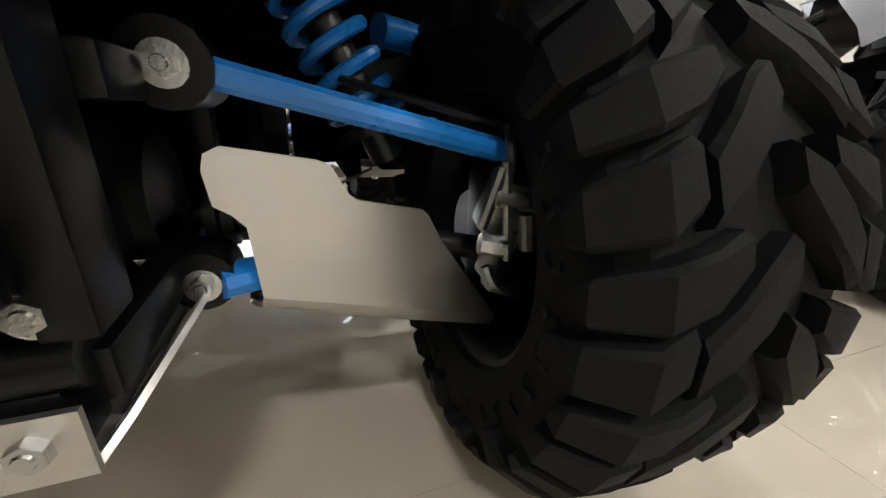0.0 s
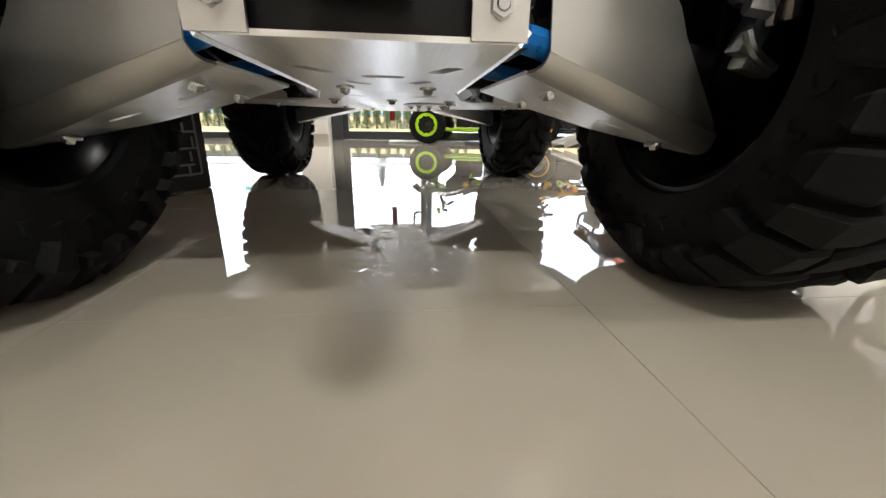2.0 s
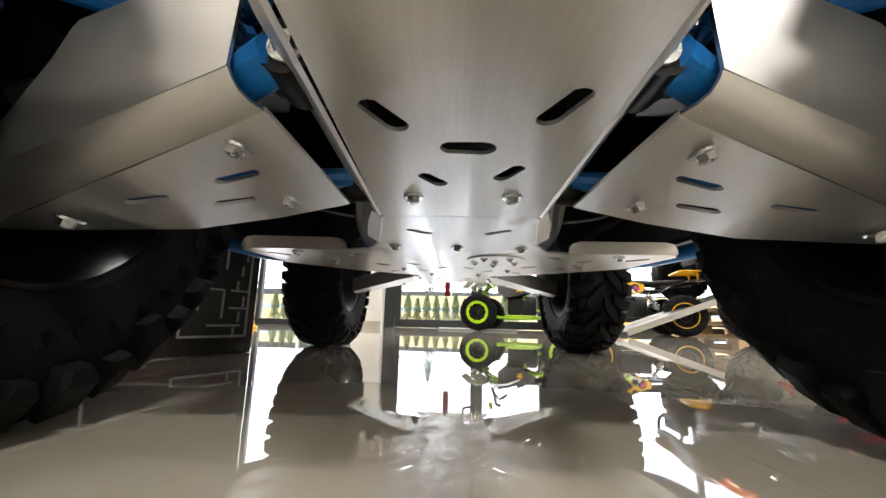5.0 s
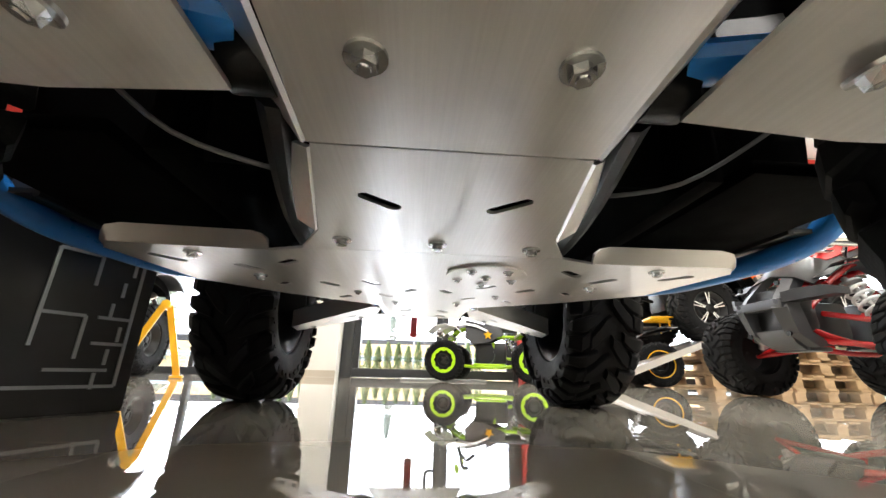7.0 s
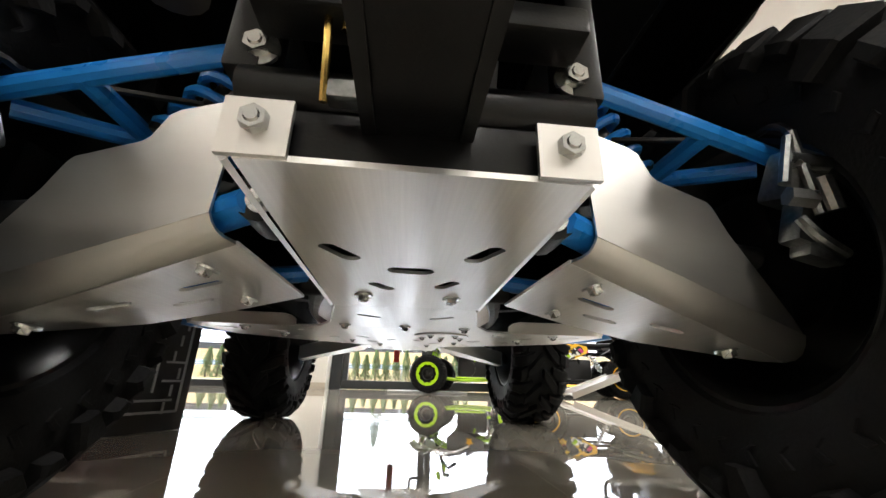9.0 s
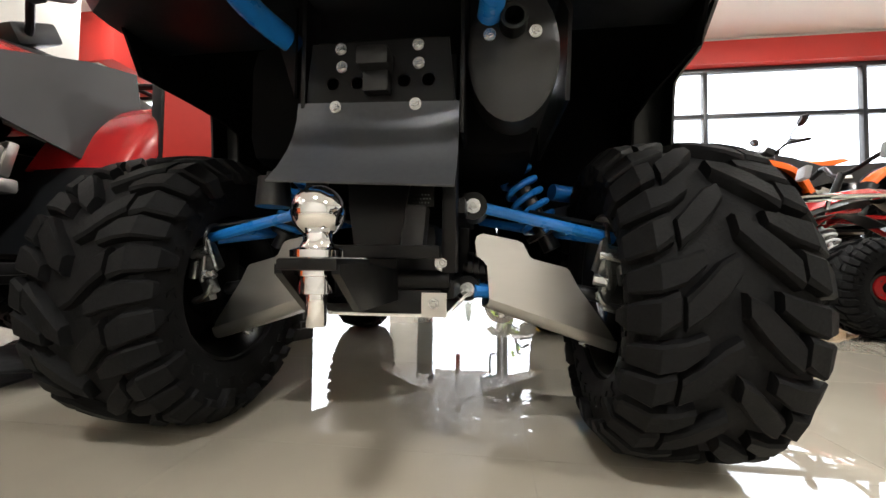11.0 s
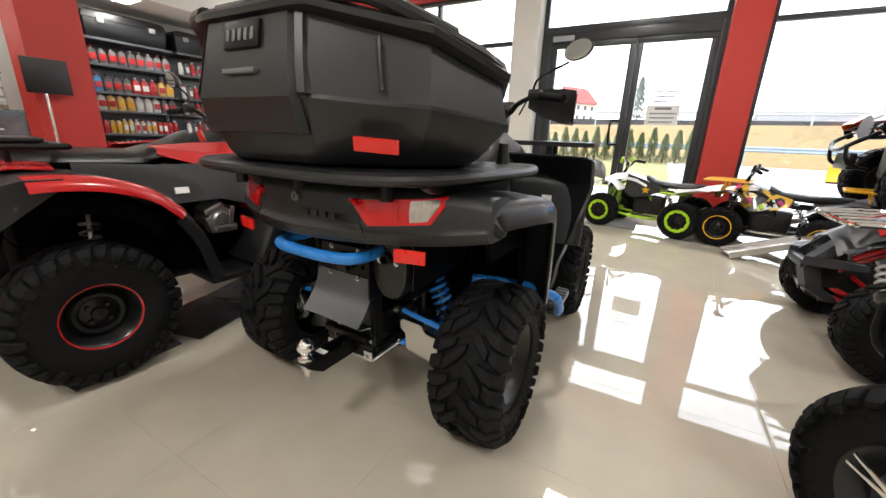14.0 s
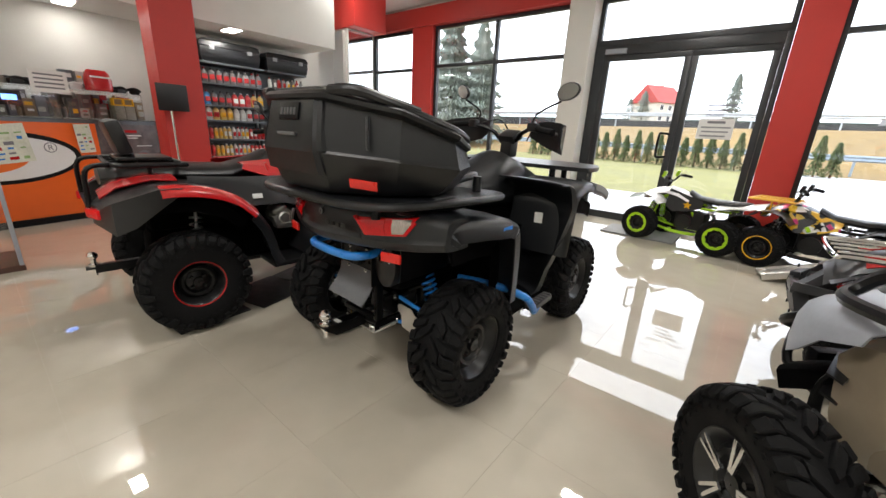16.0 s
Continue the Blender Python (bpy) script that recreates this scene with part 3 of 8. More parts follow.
slab("poster_panel", (CX + 0.001, -0.148, 0.095), (CX + 0.014, 0.62, 1.25), mat("dark_poster", (0.1, 0.08, 0.08), 0.35, size=9, var=0.9), 0.002, counter, "dark printed poster panel")


def disc(bm, c, ry, rz, t=0.003, seg=40, hole=0.0):
    pts = [(c[1] + ry * math.cos(2 * math.pi * k / seg), c[2] + rz * math.sin(2 * math.pi * k / seg)) for k in range(seg)]
    loft(bm, [[(c[0], y, z) for y, z in pts], [(c[0] + t, y, z) for y, z in pts]])
    return bm


part("emblem", disc(B(), (CX + 0.0145, -1.15, 0.84), 0.78, 0.31), FRAME, counter, "dark rimmed oval")
part("emblem", disc(B(), (CX + 0.018, -1.17, 0.835), 0.74, 0.26), WHITEP, counter, "pale oval swoosh")
part("emblem", disc(B(), (CX + 0.0215, -1.3, 0.86), 0.44, 0.2), mat("orange_mark", (0.8, 0.16, 0.02), 0.4, size=10, var=0.04), counter, "orange mark")
part("emblem", disc(B(), (CX + 0.0215, -0.66, 0.95), 0.062, 0.062), INK, counter, "small round mark")
part("emblem", disc(B(), (CX + 0.025, -0.66, 0.95), 0.052, 0.052), WHITEP, counter)
mark = bpy.data.curves.new("lettering", "FONT")
mark.body, mark.size, mark.align_x, mark.extrude = "R", 0.095, "CENTER", 0.001
mark.materials.append(INK)
mark_ob = new("lettering", mark)
mark_ob.parent = counter
mark_ob.matrix_basis = Matrix.Translation((CX + 0.0295, -0.66, 0.917)) @ Matrix.Rotation(math.pi / 2, 4, "Z") @ Matrix.Rotation(math.pi / 2, 4, "X")
PRINTS = [mat("green_print", (0.25, 0.42, 0.16), 0.5, size=20, var=0.3), RED, INK, mat("pale_print", (0.62, 0.66, 0.5), 0.5, size=30, var=0.3), BLUE]
rnd = random.Random(23)
for y, z, w, h, tilt in ((-1.02, 1.0, 0.36, 0.44, 0.1), (-0.3, 1.06, 0.17, 0.36, 0.06)):
    sh = part("leaflet", box(B(), (0, 0, 0), (0.003, w, h)), mat("printed_paper", (0.66, 0.68, 0.58), 0.5, size=40, var=0.2), counter, "printed product sheet")
    sh.matrix_basis = Matrix.Translation((CX + 0.032, y, z)) @ Matrix.Rotation(tilt, 4, "X")
    for k in range(7):
        for c in range(3):
            if rnd.random() < 0.8:
                pw, ph = w * rnd.uniform(0.12, 0.26), h * rnd.uniform(0.03, 0.09)
                part("print_bar", box(B(), (0.0022, w * (-0.3 + 0.3 * c), h * (0.4 - 0.13 * k)), (0.0014, pw, ph)), rnd.choice(PRINTS), sh)
# poster of two vehicles on a pale ground
slab("poster_print", (CX + 0.015, 0.2, 0.35), (CX + 0.017, 0.6, 0.8), PAPER, 0, counter, "pale lower half of the poster")
for y, z, w, h, m in ((0.18, 1.14, 0.3, 0.035, RED), (0.2, 1.09, 0.36, 0.02, PAPER), (0.22, 1.06, 0.22, 0.014, PAPER), (0.4, 0.95, 0.2, 0.012, PAPER)):
    slab("poster_print", (CX + 0.0175, y - w / 2, z), (CX + 0.019, y + w / 2, z + h), m, 0, counter)
for y, z, k in ((0.08, 0.76, 1.0), (0.36, 0.74, 1.1)):
    for dy, dz, r1, r2, m in ((-0.1, 0, 0.055, 0.06, INK), (0.1, 0, 0.055, 0.06, INK), (0, 0.06, 0.12, 0.045, RED), (-0.1, 0, 0.025, 0.028, RED), (0.1, 0, 0.025, 0.028, RED), (0.02, 0.11, 0.06, 0.03, INK)):
        part("poster_print", disc(B(), (CX + 0.0195 + 0.001 * (m is RED), y + dy * k, z + dz * k), r1 * k, r2 * k, 0.001, 20), m, counter)
slab("glass_top", (CX - 0.4, -3.9, 1.302), (CX + 0.05, 0.64, 1.314), glass_mat("green_glass", (0.85, 0.95, 0.9)), 0.002, counter)
slab("glass_front", (CX - 0.05, -3.9, 1.316), (CX - 0.042, 0.5, 1.66), GLASS, 0, counter)
slab("glass_shelf", (CX - 0.4, -3.9, 1.662), (CX - 0.04, 0.5, 1.67), GLASS, 0, counter)
part("post", cyl(B(), (CX + 0.05, 0.66, 0.0), (CX + 0.05, 0.66, 1.3), 0.022), CHROME, counter, "bright steel post")
rnd = random.Random(11)
CARD = mat("brown_card", (0.24, 0.17, 0.1), 0.6, size=40, var=0.25)
DUN = mat("dun_packaging", (0.2, 0.19, 0.16), 0.4, size=40, var=0.4)
WRAP = mat("clear_wrap", (0.5, 0.5, 0.47), 0.15, size=60, var=0.4, spec=0.8)
GOODS = [DUN, CARD, DUN, GREYP, WRAP, INK, SHADOWP, CARD, DUN, SHELFMETAL, WRAP, RED]
for row_z, lo, top, depth in ((1.316, 0.12, 0.26, -0.13), (1.316, 0.28, 0.335, -0.3), (1.672, 0.06, 0.15, -0.14), (1.672, 0.12, 0.26, -0.3)):
    y = -2.2
    while y < 0.42:
        w = rnd.uniform(0.06, 0.14)
        h = rnd.uniform(lo, top)
        m = rnd.choice(GOODS)
        bm = B()
        kind = rnd.random()
        if kind < (0.62 if row_z < 1.5 else 0.35):
            box(bm, (0, 0, h / 2), (0.12, w * 0.96, h), None, 0.004)
            cat, lab, nm = "box", "small packed retail box on the counter", "retail_box"
        elif kind < (0.7 if row_z < 1.5 else 0.85):
            # riding goggles: a curved frame round a lens
            m = rnd.choice((SHADOWP, SHADOWP, FRAME, WHITEP))
            w = 0.17
            arc = [(0.05 * math.sin(math.pi * k / 8), -w / 2 + w * k / 8, 0.045 + 0.03 * math.sin(math.pi * k / 8)) for k in range(9)]
            tube(bm, [Vector(p) for p in arc], 0.018, 8, 2)
            box(bm, (0.03, 0, 0.03), (0.04, w * 0.7, 0.06), None, 0.012)
            cat, lab, nm = "goggles", "curved riding goggles lying on the shelf", "goggles"
        else:
            secs = [[(r * math.cos(2 * math.pi * k / 14), r * math.sin(2 * math.pi * k / 14), z * h) for k in range(14)] for z, r in ((0, 0.026), (0.02, 0.03), (0.7, 0.03), (0.8, 0.014), (0.82, 0.018), (1.0, 0.017))]
            loft(bm, secs)
            w = 0.066
            cat, lab, nm = "can", "small spray can standing on the counter", "spray_can"
        ob = tagged(part(nm, bm, m), lab, cat, "goods on the counter")
        ob.matrix_basis = pose(CX + depth + rnd.uniform(-0.02, 0.02), y + w / 2, row_z + 0.0005, 0, 0, rnd.uniform(-9, 9))
        if nm == "retail_box":
            for zz in (0.35, 0.72):
                part("box_print", box(B(), (0.061, w * rnd.uniform(-0.12, 0.12), h * zz), (0.002, w * rnd.uniform(0.4, 0.7), h * rnd.uniform(0.12, 0.28))), rnd.choice((PAPER, RED, INK, WRAP, YELLOW, DUN)), ob)
        y += w + rnd.uniform(0.0, 0.01)
bag = thing("red_tool_bag", "bright red padded bag on the glass shelf", "bag")
part("bag_body", loft(B(), [[(0.09 * kx * math.copysign(abs(math.cos(a)) ** 0.5, math.cos(a)), 0.14 * ky * math.copysign(abs(math.sin(a)) ** 0.5, math.sin(a)), z) for a in [2 * math.pi * k / 20 for k in range(20)]] for z, kx, ky in ((0, 0.9, 0.92), (0.02, 1.05, 1.0), (0.14, 1.0, 1.03), (0.22, 0.8, 0.9), (0.26, 0.4, 0.7))]), RED, bag)
part("bag_strap", box(B(), (0.1, 0, 0.17), (0.01, 0.24, 0.02), None, 0.003), PAPER, bag, "white strap")
bag.matrix_basis = pose(CX - 0.03, 0.0, 1.671)
for k in range(2):
    bm = box(box(box(box(B(), (0, -0.055, 0.05), (0.08, 0.014, 0.1), None, 0.003), (0, 0.055, 0.05), (0.08, 0.014, 0.1), None, 0.003), (0, 0, 0.009), (0.08, 0.11, 0.016), None, 0.003), (0, 0, 0.092), (0.08, 0.11, 0.014), None, 0.003)
    ob = tagged(part("yellow_box", bm, YELLOW), "open yellow plastic box on the counter", "box", "yellow boxes")
    ob.matrix_basis = pose(CX - 0.02, 0.17 + 0.125 * k, 1.5)
    part("packing", box(B(), (-0.01, 0, 0.05), (0.05, 0.1, 0.07), None, 0.004), CARD, ob)
    ob = tagged(part("cardboard_box", box(B(), (CX - 0.02, 0.17 + 0.125 * k, 1.407), (0.1, 0.12, 0.183), None, 0.003), DUN), "dun cardboard box stacked on the counter", "box", "cardboard boxes")
term = thing("card_terminal", "dark till display with a glowing blue screen", "till")
slab("housing", (CX - 0.1, -0.98, 1.43), (CX - 0.06, -0.78, 1.6), SHADOWP, 0.006, term)
slab("stand", (CX - 0.12, -0.9, 1.316), (CX - 0.07, -0.86, 1.43), SHADOWP, 0, term)
slab("screen", (CX - 0.0595, -0.95, 1.49), (CX - 0.057, -0.82, 1.55), glow_mat("blue_screen", (0.1, 0.3, 1.0), 2.0), 0, term, "lit blue screen")
ntc = thing("counter_sign", "tilted white sheet of printed lines on the counter glass", "sign")
pp = slab("sheet", (CX - 0.036, -0.68, 1.6), (CX - 0.033, -0.32, 1.86), PAPER, 0, ntc)
for k in range(4):
    slab("print_bar", (CX - 0.0325, -0.64, 1.8 - k * 0.05), (CX - 0.031, -0.36, 1.818 - k * 0.05), INK, 0, pp)
TURN = Matrix.Translation((-5.45, -0.85, 0)) @ Matrix.Rotation(radians(14), 4, "Z") @ Matrix.Translation((5.45, 0.85, 0))
for ob in [o for o in bpy.data.objects if o not in before_shop and o.parent is None]:
    ob.matrix_basis = TURN @ ob.matrix_basis
padst = thing("sign_stand", "black panel on a thin stand beside the red column", "stand")
part("pole", cyl(B(), (-4.5, 0.42, 0.0), (-4.5, 0.42, 1.55), 0.014), CHROME, padst)
part("foot", cyl(B(), (-4.5, 0.42, 0.0), (-4.5, 0.42, 0.015), 0.14), FRAME, padst)
slab("panel", (-4.49, 0.28, 1.46), (-4.47, 0.62, 1.78), SHADOWP, 0.01, padst)

# display case by the counter
case = thing("display_case", "glass display case on a dark base by the counter", "display case")
slab("base", (-4.1, -1.75, 0.0), (-3.5, -1.2, 0.05), mat("dark_wood", (0.1, 0.05, 0.035), 0.4, size=20, var=0.3), 0.004, case)
for lo, hi in (((-3.52, -1.74, 0.051), (-3.51, -1.21, 1.2)), ((-4.09, -1.22, 0.051), (-3.52, -1.21, 1.2)), ((-4.09, -1.74, 0.051), (-4.08, -1.23, 1.2))):
    slab("pane", lo, hi, GLASS, 0, case)
slab("post", (-3.53, -1.235, 0.051), (-3.5, -1.205, 1.21), SILVER, 0.002, case)
slab("top", (-4.1, -1.75, 1.211), (-3.5, -1.2, 1.23), FRAME, 0.003, case)

# shelves of bottles


def bottle(kind, body_m, cap_m, label_m):
    b = thing("bottle", "", "bottle", group="bottles on the shelves")
    bm = B()
    if kind == 0:
        secs = []
        for z, w, d in ((0, 0.045, 0.028), (0.006, 0.05, 0.032), (0.13, 0.05, 0.032), (0.17, 0.042, 0.028), (0.19, 0.018, 0.018), (0.2, 0.016, 0.016)):
            secs.append([(d * math.cos(a) * (abs(math.cos(a)) ** -0.4 if abs(math.cos(a)) > 0.05 else 1), w * math.sin(a), z) for a in [2 * math.pi * k / 16 for k in range(16)]])
        loft(bm, secs)
        hz, lw, ld, r = 0.2, 0.08, 0.034, 0.017
    else:
        secs = [[(r0 * math.cos(2 * math.pi * k / 14), r0 * math.sin(2 * math.pi * k / 14), z) for k in range(14)] for z, r0 in ((0, 0.028), (0.005, 0.031), (0.15, 0.031), (0.17, 0.022), (0.18, 0.013))]
        loft(bm, secs)
        hz, lw, ld, r = 0.18, 0.045, 0.0305, 0.015
    part("body", bm, body_m, b)
    part("cap", cyl(B(), (0, 0, hz - 0.002), (0, 0, hz + 0.022), r, r * 0.9, 12), cap_m, b)
    part("label", box(B(), (ld, 0, 0.085), (0.004, lw, 0.075), None, 0.001), label_m, b)
    return b


for u, (y0, y1) in enumerate(((1.05, 2.32), (2.38, 3.15))):
    unit = thing("shelf_unit", "grey metal shop shelving full of oil bottles" if u == 0 else "grey metal shop shelving with cans and a top box", "shelves", group="shop shelves")
    slab("back_panel", (SHELF_X + 0.002, y0, 0.05), (SHELF_X + 0.03, y1, 2.6), SHELFMETAL, 0, unit)
    for y in (y0 + 0.0, y1 - 0.03):
        slab("upright", (SHELF_X + 0.031, y, 0.0), (SHELF_X + 0.08, y + 0.03, 2.6), SHELFMETAL, 0, unit)
    for z in (0.22, 0.5, 0.783, 1.07, 1.378, 1.615, 1.96, 2.27):
        slab("shelf_board", (SHELF_X + 0.081, y0, z - 0.03), (SHELF_X + 0.52, y1, z), SHELFMETAL, 0.002, unit)
BODY = [mat("bottle_dark", (0.16, 0.15, 0.15), 0.3, size=50), mat("bottle_red", (0.62, 0.05, 0.05), 0.3, size=50), mat("bottle_white", (0.7, 0.7, 0.68), 0.35, size=50),
        mat("bottle_blue", (0.08, 0.3, 0.62), 0.3, size=50), mat("bottle_gold", (0.72, 0.5, 0.16), 0.3, size=50), LIGHTGREY]
protos = {}


def put_bottle(kind, a, b, c, x, y, z):
    key = (kind, a, b, c)
    m = Matrix.Translation((x, y, z)) @ Matrix.Rotation(random.uniform(-0.15, 0.15), 4, "Z")
    lab = ("%s oil bottle with a %s label on the shelf" % (("dark", "red", "white", "blue", "gold", "grey")[a], ("white", "red", "yellow")[c])) if kind == 0 else \
        ("%s spray can with a %s label on the shelf" % (("dark", "red", "white", "blue", "gold", "grey")[a], ("white", "red", "yellow")[c]))
    if key not in protos:
        protos[key] = bottle(kind, BODY[a], (RED, SHADOWP, WHITEP)[b], (PAPER, RED, YELLOW)[c])
        protos[key].matrix_basis = m
        tagged(protos[key], lab, "bottle" if kind == 0 else "spray can")
    else:
        copy_thing(protos[key], m)


for z, kind, cols in ((1.96, 0, (0, 0, 5)), (1.615, 0, (3, 0, 1, 4)), (1.378, 0, (2, 4, 2, 0)), (1.07, 1, (1, 4, 2, 1)), (0.783, 1, (1, 4, 2, 1)), (0.5, 1, (1, 0, 1))):
    n = 11 if kind == 0 else 16
    for k in range(n):
        y = 1.14 + k * 1.1 / (n - 1)
        g = cols[(k * len(cols)) // n]
        put_bottle(kind, g, (k // 3) % 3, (1 if g in (0, 5) else (k // 2) % 3), SHELF_X + 0.42, y, z + 0.0005)
for z in (1.96, 1.615, 1.378, 1.07, 0.783):
    for k in range(8):
        put_bottle(1, (2, 0, 1, 5)[k % 4], k % 3, (k // 2) % 3, SHELF_X + 0.42, 2.45 + k * 0.09, z + 0.0005)


def top_box(name, label, m, sx=0.42, sy=0.7, sz=0.3):
    b = thing(name, label, "top box", m)
    secs = []
    for z, kx, ky in ((0, 0.82, 0.9), (0.02, 0.9, 0.96), (0.12, 1.0, 1.0), (0.2, 0.97, 0.99)):
        secs.append([(sx / 2 * kx * (max(-1, min(1, 1.9 * math.cos(a)))), sy / 2 * ky * max(-1, min(1, 1.9 * math.sin(a))), z * sz / 0.3) for a in [2 * math.pi * k / 20 for k in range(20)]])
    part("tub", loft(B(), secs), PLASTIC, b)
    secs = []
    for z, kx, ky in ((0.203, 1.0, 1.02), (0.23, 1.0, 1.02), (0.28, 0.94, 0.97), (0.3, 0.8, 0.86)):
        secs.append([(sx / 2 * kx * (max(-1, min(1, 1.9 * math.cos(a)))), sy / 2 * ky * max(-1, min(1, 1.9 * math.sin(a))), z * sz / 0.3) for a in [2 * math.pi * k / 20 for k in range(20)]])
    part("lid", loft(B(), secs), SHADOWP, b)
    for y in (-0.22, 0.22):
        part("latch", box(B(), (sx / 2 + 0.002, y * sy / 0.7, 0.19 * sz / 0.3), (0.02, 0.08, 0.06), None, 0.005), LIGHTGREY, b)
    return b


top_box("top_box", "large black plastic luggage box on the top shelf", pose(SHELF_X + 0.32, 1.78, 2.2705), 0.42, 0.95, 0.33)
top_box("top_box", "black plastic luggage box on the top shelf", pose(SHELF_X + 0.32, 2.78, 2.2705), 0.42, 0.8, 0.3)

for ob in [o for o in bpy.data.objects if o not in before_shop and o.parent is None]:
    ob.matrix_basis = SHOP @ ob.matrix_basis

# ---- the black quad bike with aluminium skid plates ----
R_T, HUB = 0.29, 0.287
RIMBLACK = mat("gloss_black_wheel_paint", (0.006, 0.006, 0.0065), 0.3, bump=0.03, size=60, var=0.15, spec=0.4)
TYRE_R = tyre_mesh(R_T, 0.23, 0.158, 16, 0.02)
TYRE_F = tyre_mesh(R_T, 0.185, 0.15, 17, 0.018)
RIM_R = rim_mesh("wheel", 0.235, 0.16, RIMBLACK, 0.45)
RIM_F = rim_mesh("wheel", 0.19, 0.152, RIMBLACK, 0.45)
quad = thing("quad_bike", "black quad bike with blue suspension arms and aluminium skid plates", "quad bike")
Q = quad
for s in (-1, 1):
    add_wheel(Q, TYRE_R, RIM_R, s * 0.486, 0.1, HUB, s)
    add_wheel(Q, TYRE_F, RIM_F, s * 0.5, 1.32, HUB, s)


def both(name, make, material, label="", angle=35):
    """A part on the right and its mirror on the left."""
    out = []
    for s in (1, -1):
        bm = B()
        make(bm)
        if s < 0:
            mirrored(bm)
        out.append(part(name, bm, material, Q, label, angle))
    return out


# rear skid: flat sheet with slots, side flanges bent up, two tabs
holes = [slot(0.002, 0.09, 0.052, 0.026, 2), slot(-0.066, 0.036, 0.052, 0.02, 60), slot(0.069, 0.022, 0.054, 0.02, 114),
         slot(-0.034, 0.172, 0.044, 0.018, 54), slot(0.048, 0.15, 0.046, 0.018, 117)]
rear_skid = part("rear_skid_plate", plate(B(), [(-0.1, -0.124), (0.105, -0.122), (0.12, 0.325), (-0.12, 0.325)], holes, 0.004,
                 lambda u, v: Vector((u, v, 0.2635 + (v + 0.12) * 0.0045))), ALU, Q, "brushed aluminium skid plate with slots")
for s in (1, -1):
    bm = shell(B(), [[(0.1032 + 0.012 * t, -0.122 + 0.016 * t, 0.2645 + 0.013 * t), (0.108 + 0.025 * t, -0.03, 0.265 + 0.03 * t), (0.1204 + 0.03 * t, 0.325 - 0.03 * t, 0.2665 + 0.034 * t)] for t in (0, 0.25, 1)], 0.004)
    part("skid_flange", bm if s > 0 else mirrored(bm), ALU, rear_skid)
    bm = B()
    shell(bm, [[(s * 0.09 - 0.019, -0.1235, z), (s * 0.09 + 0.019, -0.1235, z)] for z in (0.2645, 0.284, 0.301)], 0.004)
    tab = part("skid_tab", bm, ALUX, rear_skid)
    bolt(tab, (s * 0.09, -0.1245, 0.285), (0, -1, 0))
for x, y in ((-0.062, 0.232), (0.064, 0.228)):
    bolt(rear_skid, (x, y, 0.2635 + (y + 0.12) * 0.0045), (0, 0, -1))
both("bushing", lambda bm: (cyl(bm, (0.032, -0.1, 0.318), (0.104, -0.1, 0.318), 0.0165, seg=20), cyl(bm, (0.104, -0.1, 0.318), (0.107, -0.1, 0.318), 0.0105, seg=16)), SHADOWP, "black rubber arm bushing")
# middle skid, widening
holes = [slot(-0.07, 0.432, 0.054, 0.017, 40), slot(0.07, 0.428, 0.056, 0.017, 138)]
mid_skid = part("middle_skid_plate", plate(B(), [(-0.118, 0.327), (0.118, 0.327), (0.158, 0.53), (0.2, 0.61), (-0.2, 0.61), (-0.158, 0.53)], holes, 0.004,
                lambda u, v: Vector((u, v, 0.2655))), ALU, Q, "brushed aluminium skid plate")
for s in (1, -1):
    bm = shell(B(), [[(0.1185 + 0.03 * t, 0.332 + 0.03 * t, 0.2665 + 0.026 * t), (0.1585 + 0.045 * t, 0.528 - 0.01 * t, 0.2665 + 0.026 * t)] for t in (0, 0.3, 1)], 0.004)
    part("skid_flange", bm if s > 0 else mirrored(bm), ALU, mid_skid)
for x, y in ((-0.133, 0.562), (0.0, 0.565), (0.137, 0.57)):
    bolt(mid_skid, (x, y, 0.2655), (0, 0, -1))
# main skid with wings
holes = []
for sx in (-1, 1):
    holes += [slot(sx * 0.25, 0.70, 0.055, 0.02, sx * 40), slot(sx * 0.33, 0.745, 0.055, 0.02, -sx * 48), slot(sx * 0.445, 0.70, 0.06, 0.02, -sx * 45),
              slot(sx * 0.12, 0.835, 0.05, 0.02, -sx * 50), slot(sx * 0.21, 0.86, 0.05, 0.02, -sx * 50), slot(sx * 0.31, 0.88, 0.045, 0.02, sx * 48),
              slot(sx * 0.1, 0.97, 0.045, 0.018, -sx * 45), slot(sx * 0.2, 1.0, 0.04, 0.018, sx * 45), slot(sx * 0.04, 0.9, 0.04, 0.018, sx * 50)]
main_skid = part("main_skid_plate", plate(B(), [(-0.2, 0.612), (0.2, 0.612), (0.255, 0.632), (0.49, 0.622), (0.515, 0.655), (0.48, 0.86), (0.33, 0.99), (0.12, 1.12), (-0.12, 1.12), (-0.33, 0.99), (-0.48, 0.86), (-0.515, 0.655), (-0.49, 0.622), (-0.255, 0.632)],
                 holes, 0.004, lambda u, v: Vector((u, v, 0.2655))), ALU, Q, "wide brushed aluminium skid plate with slots")
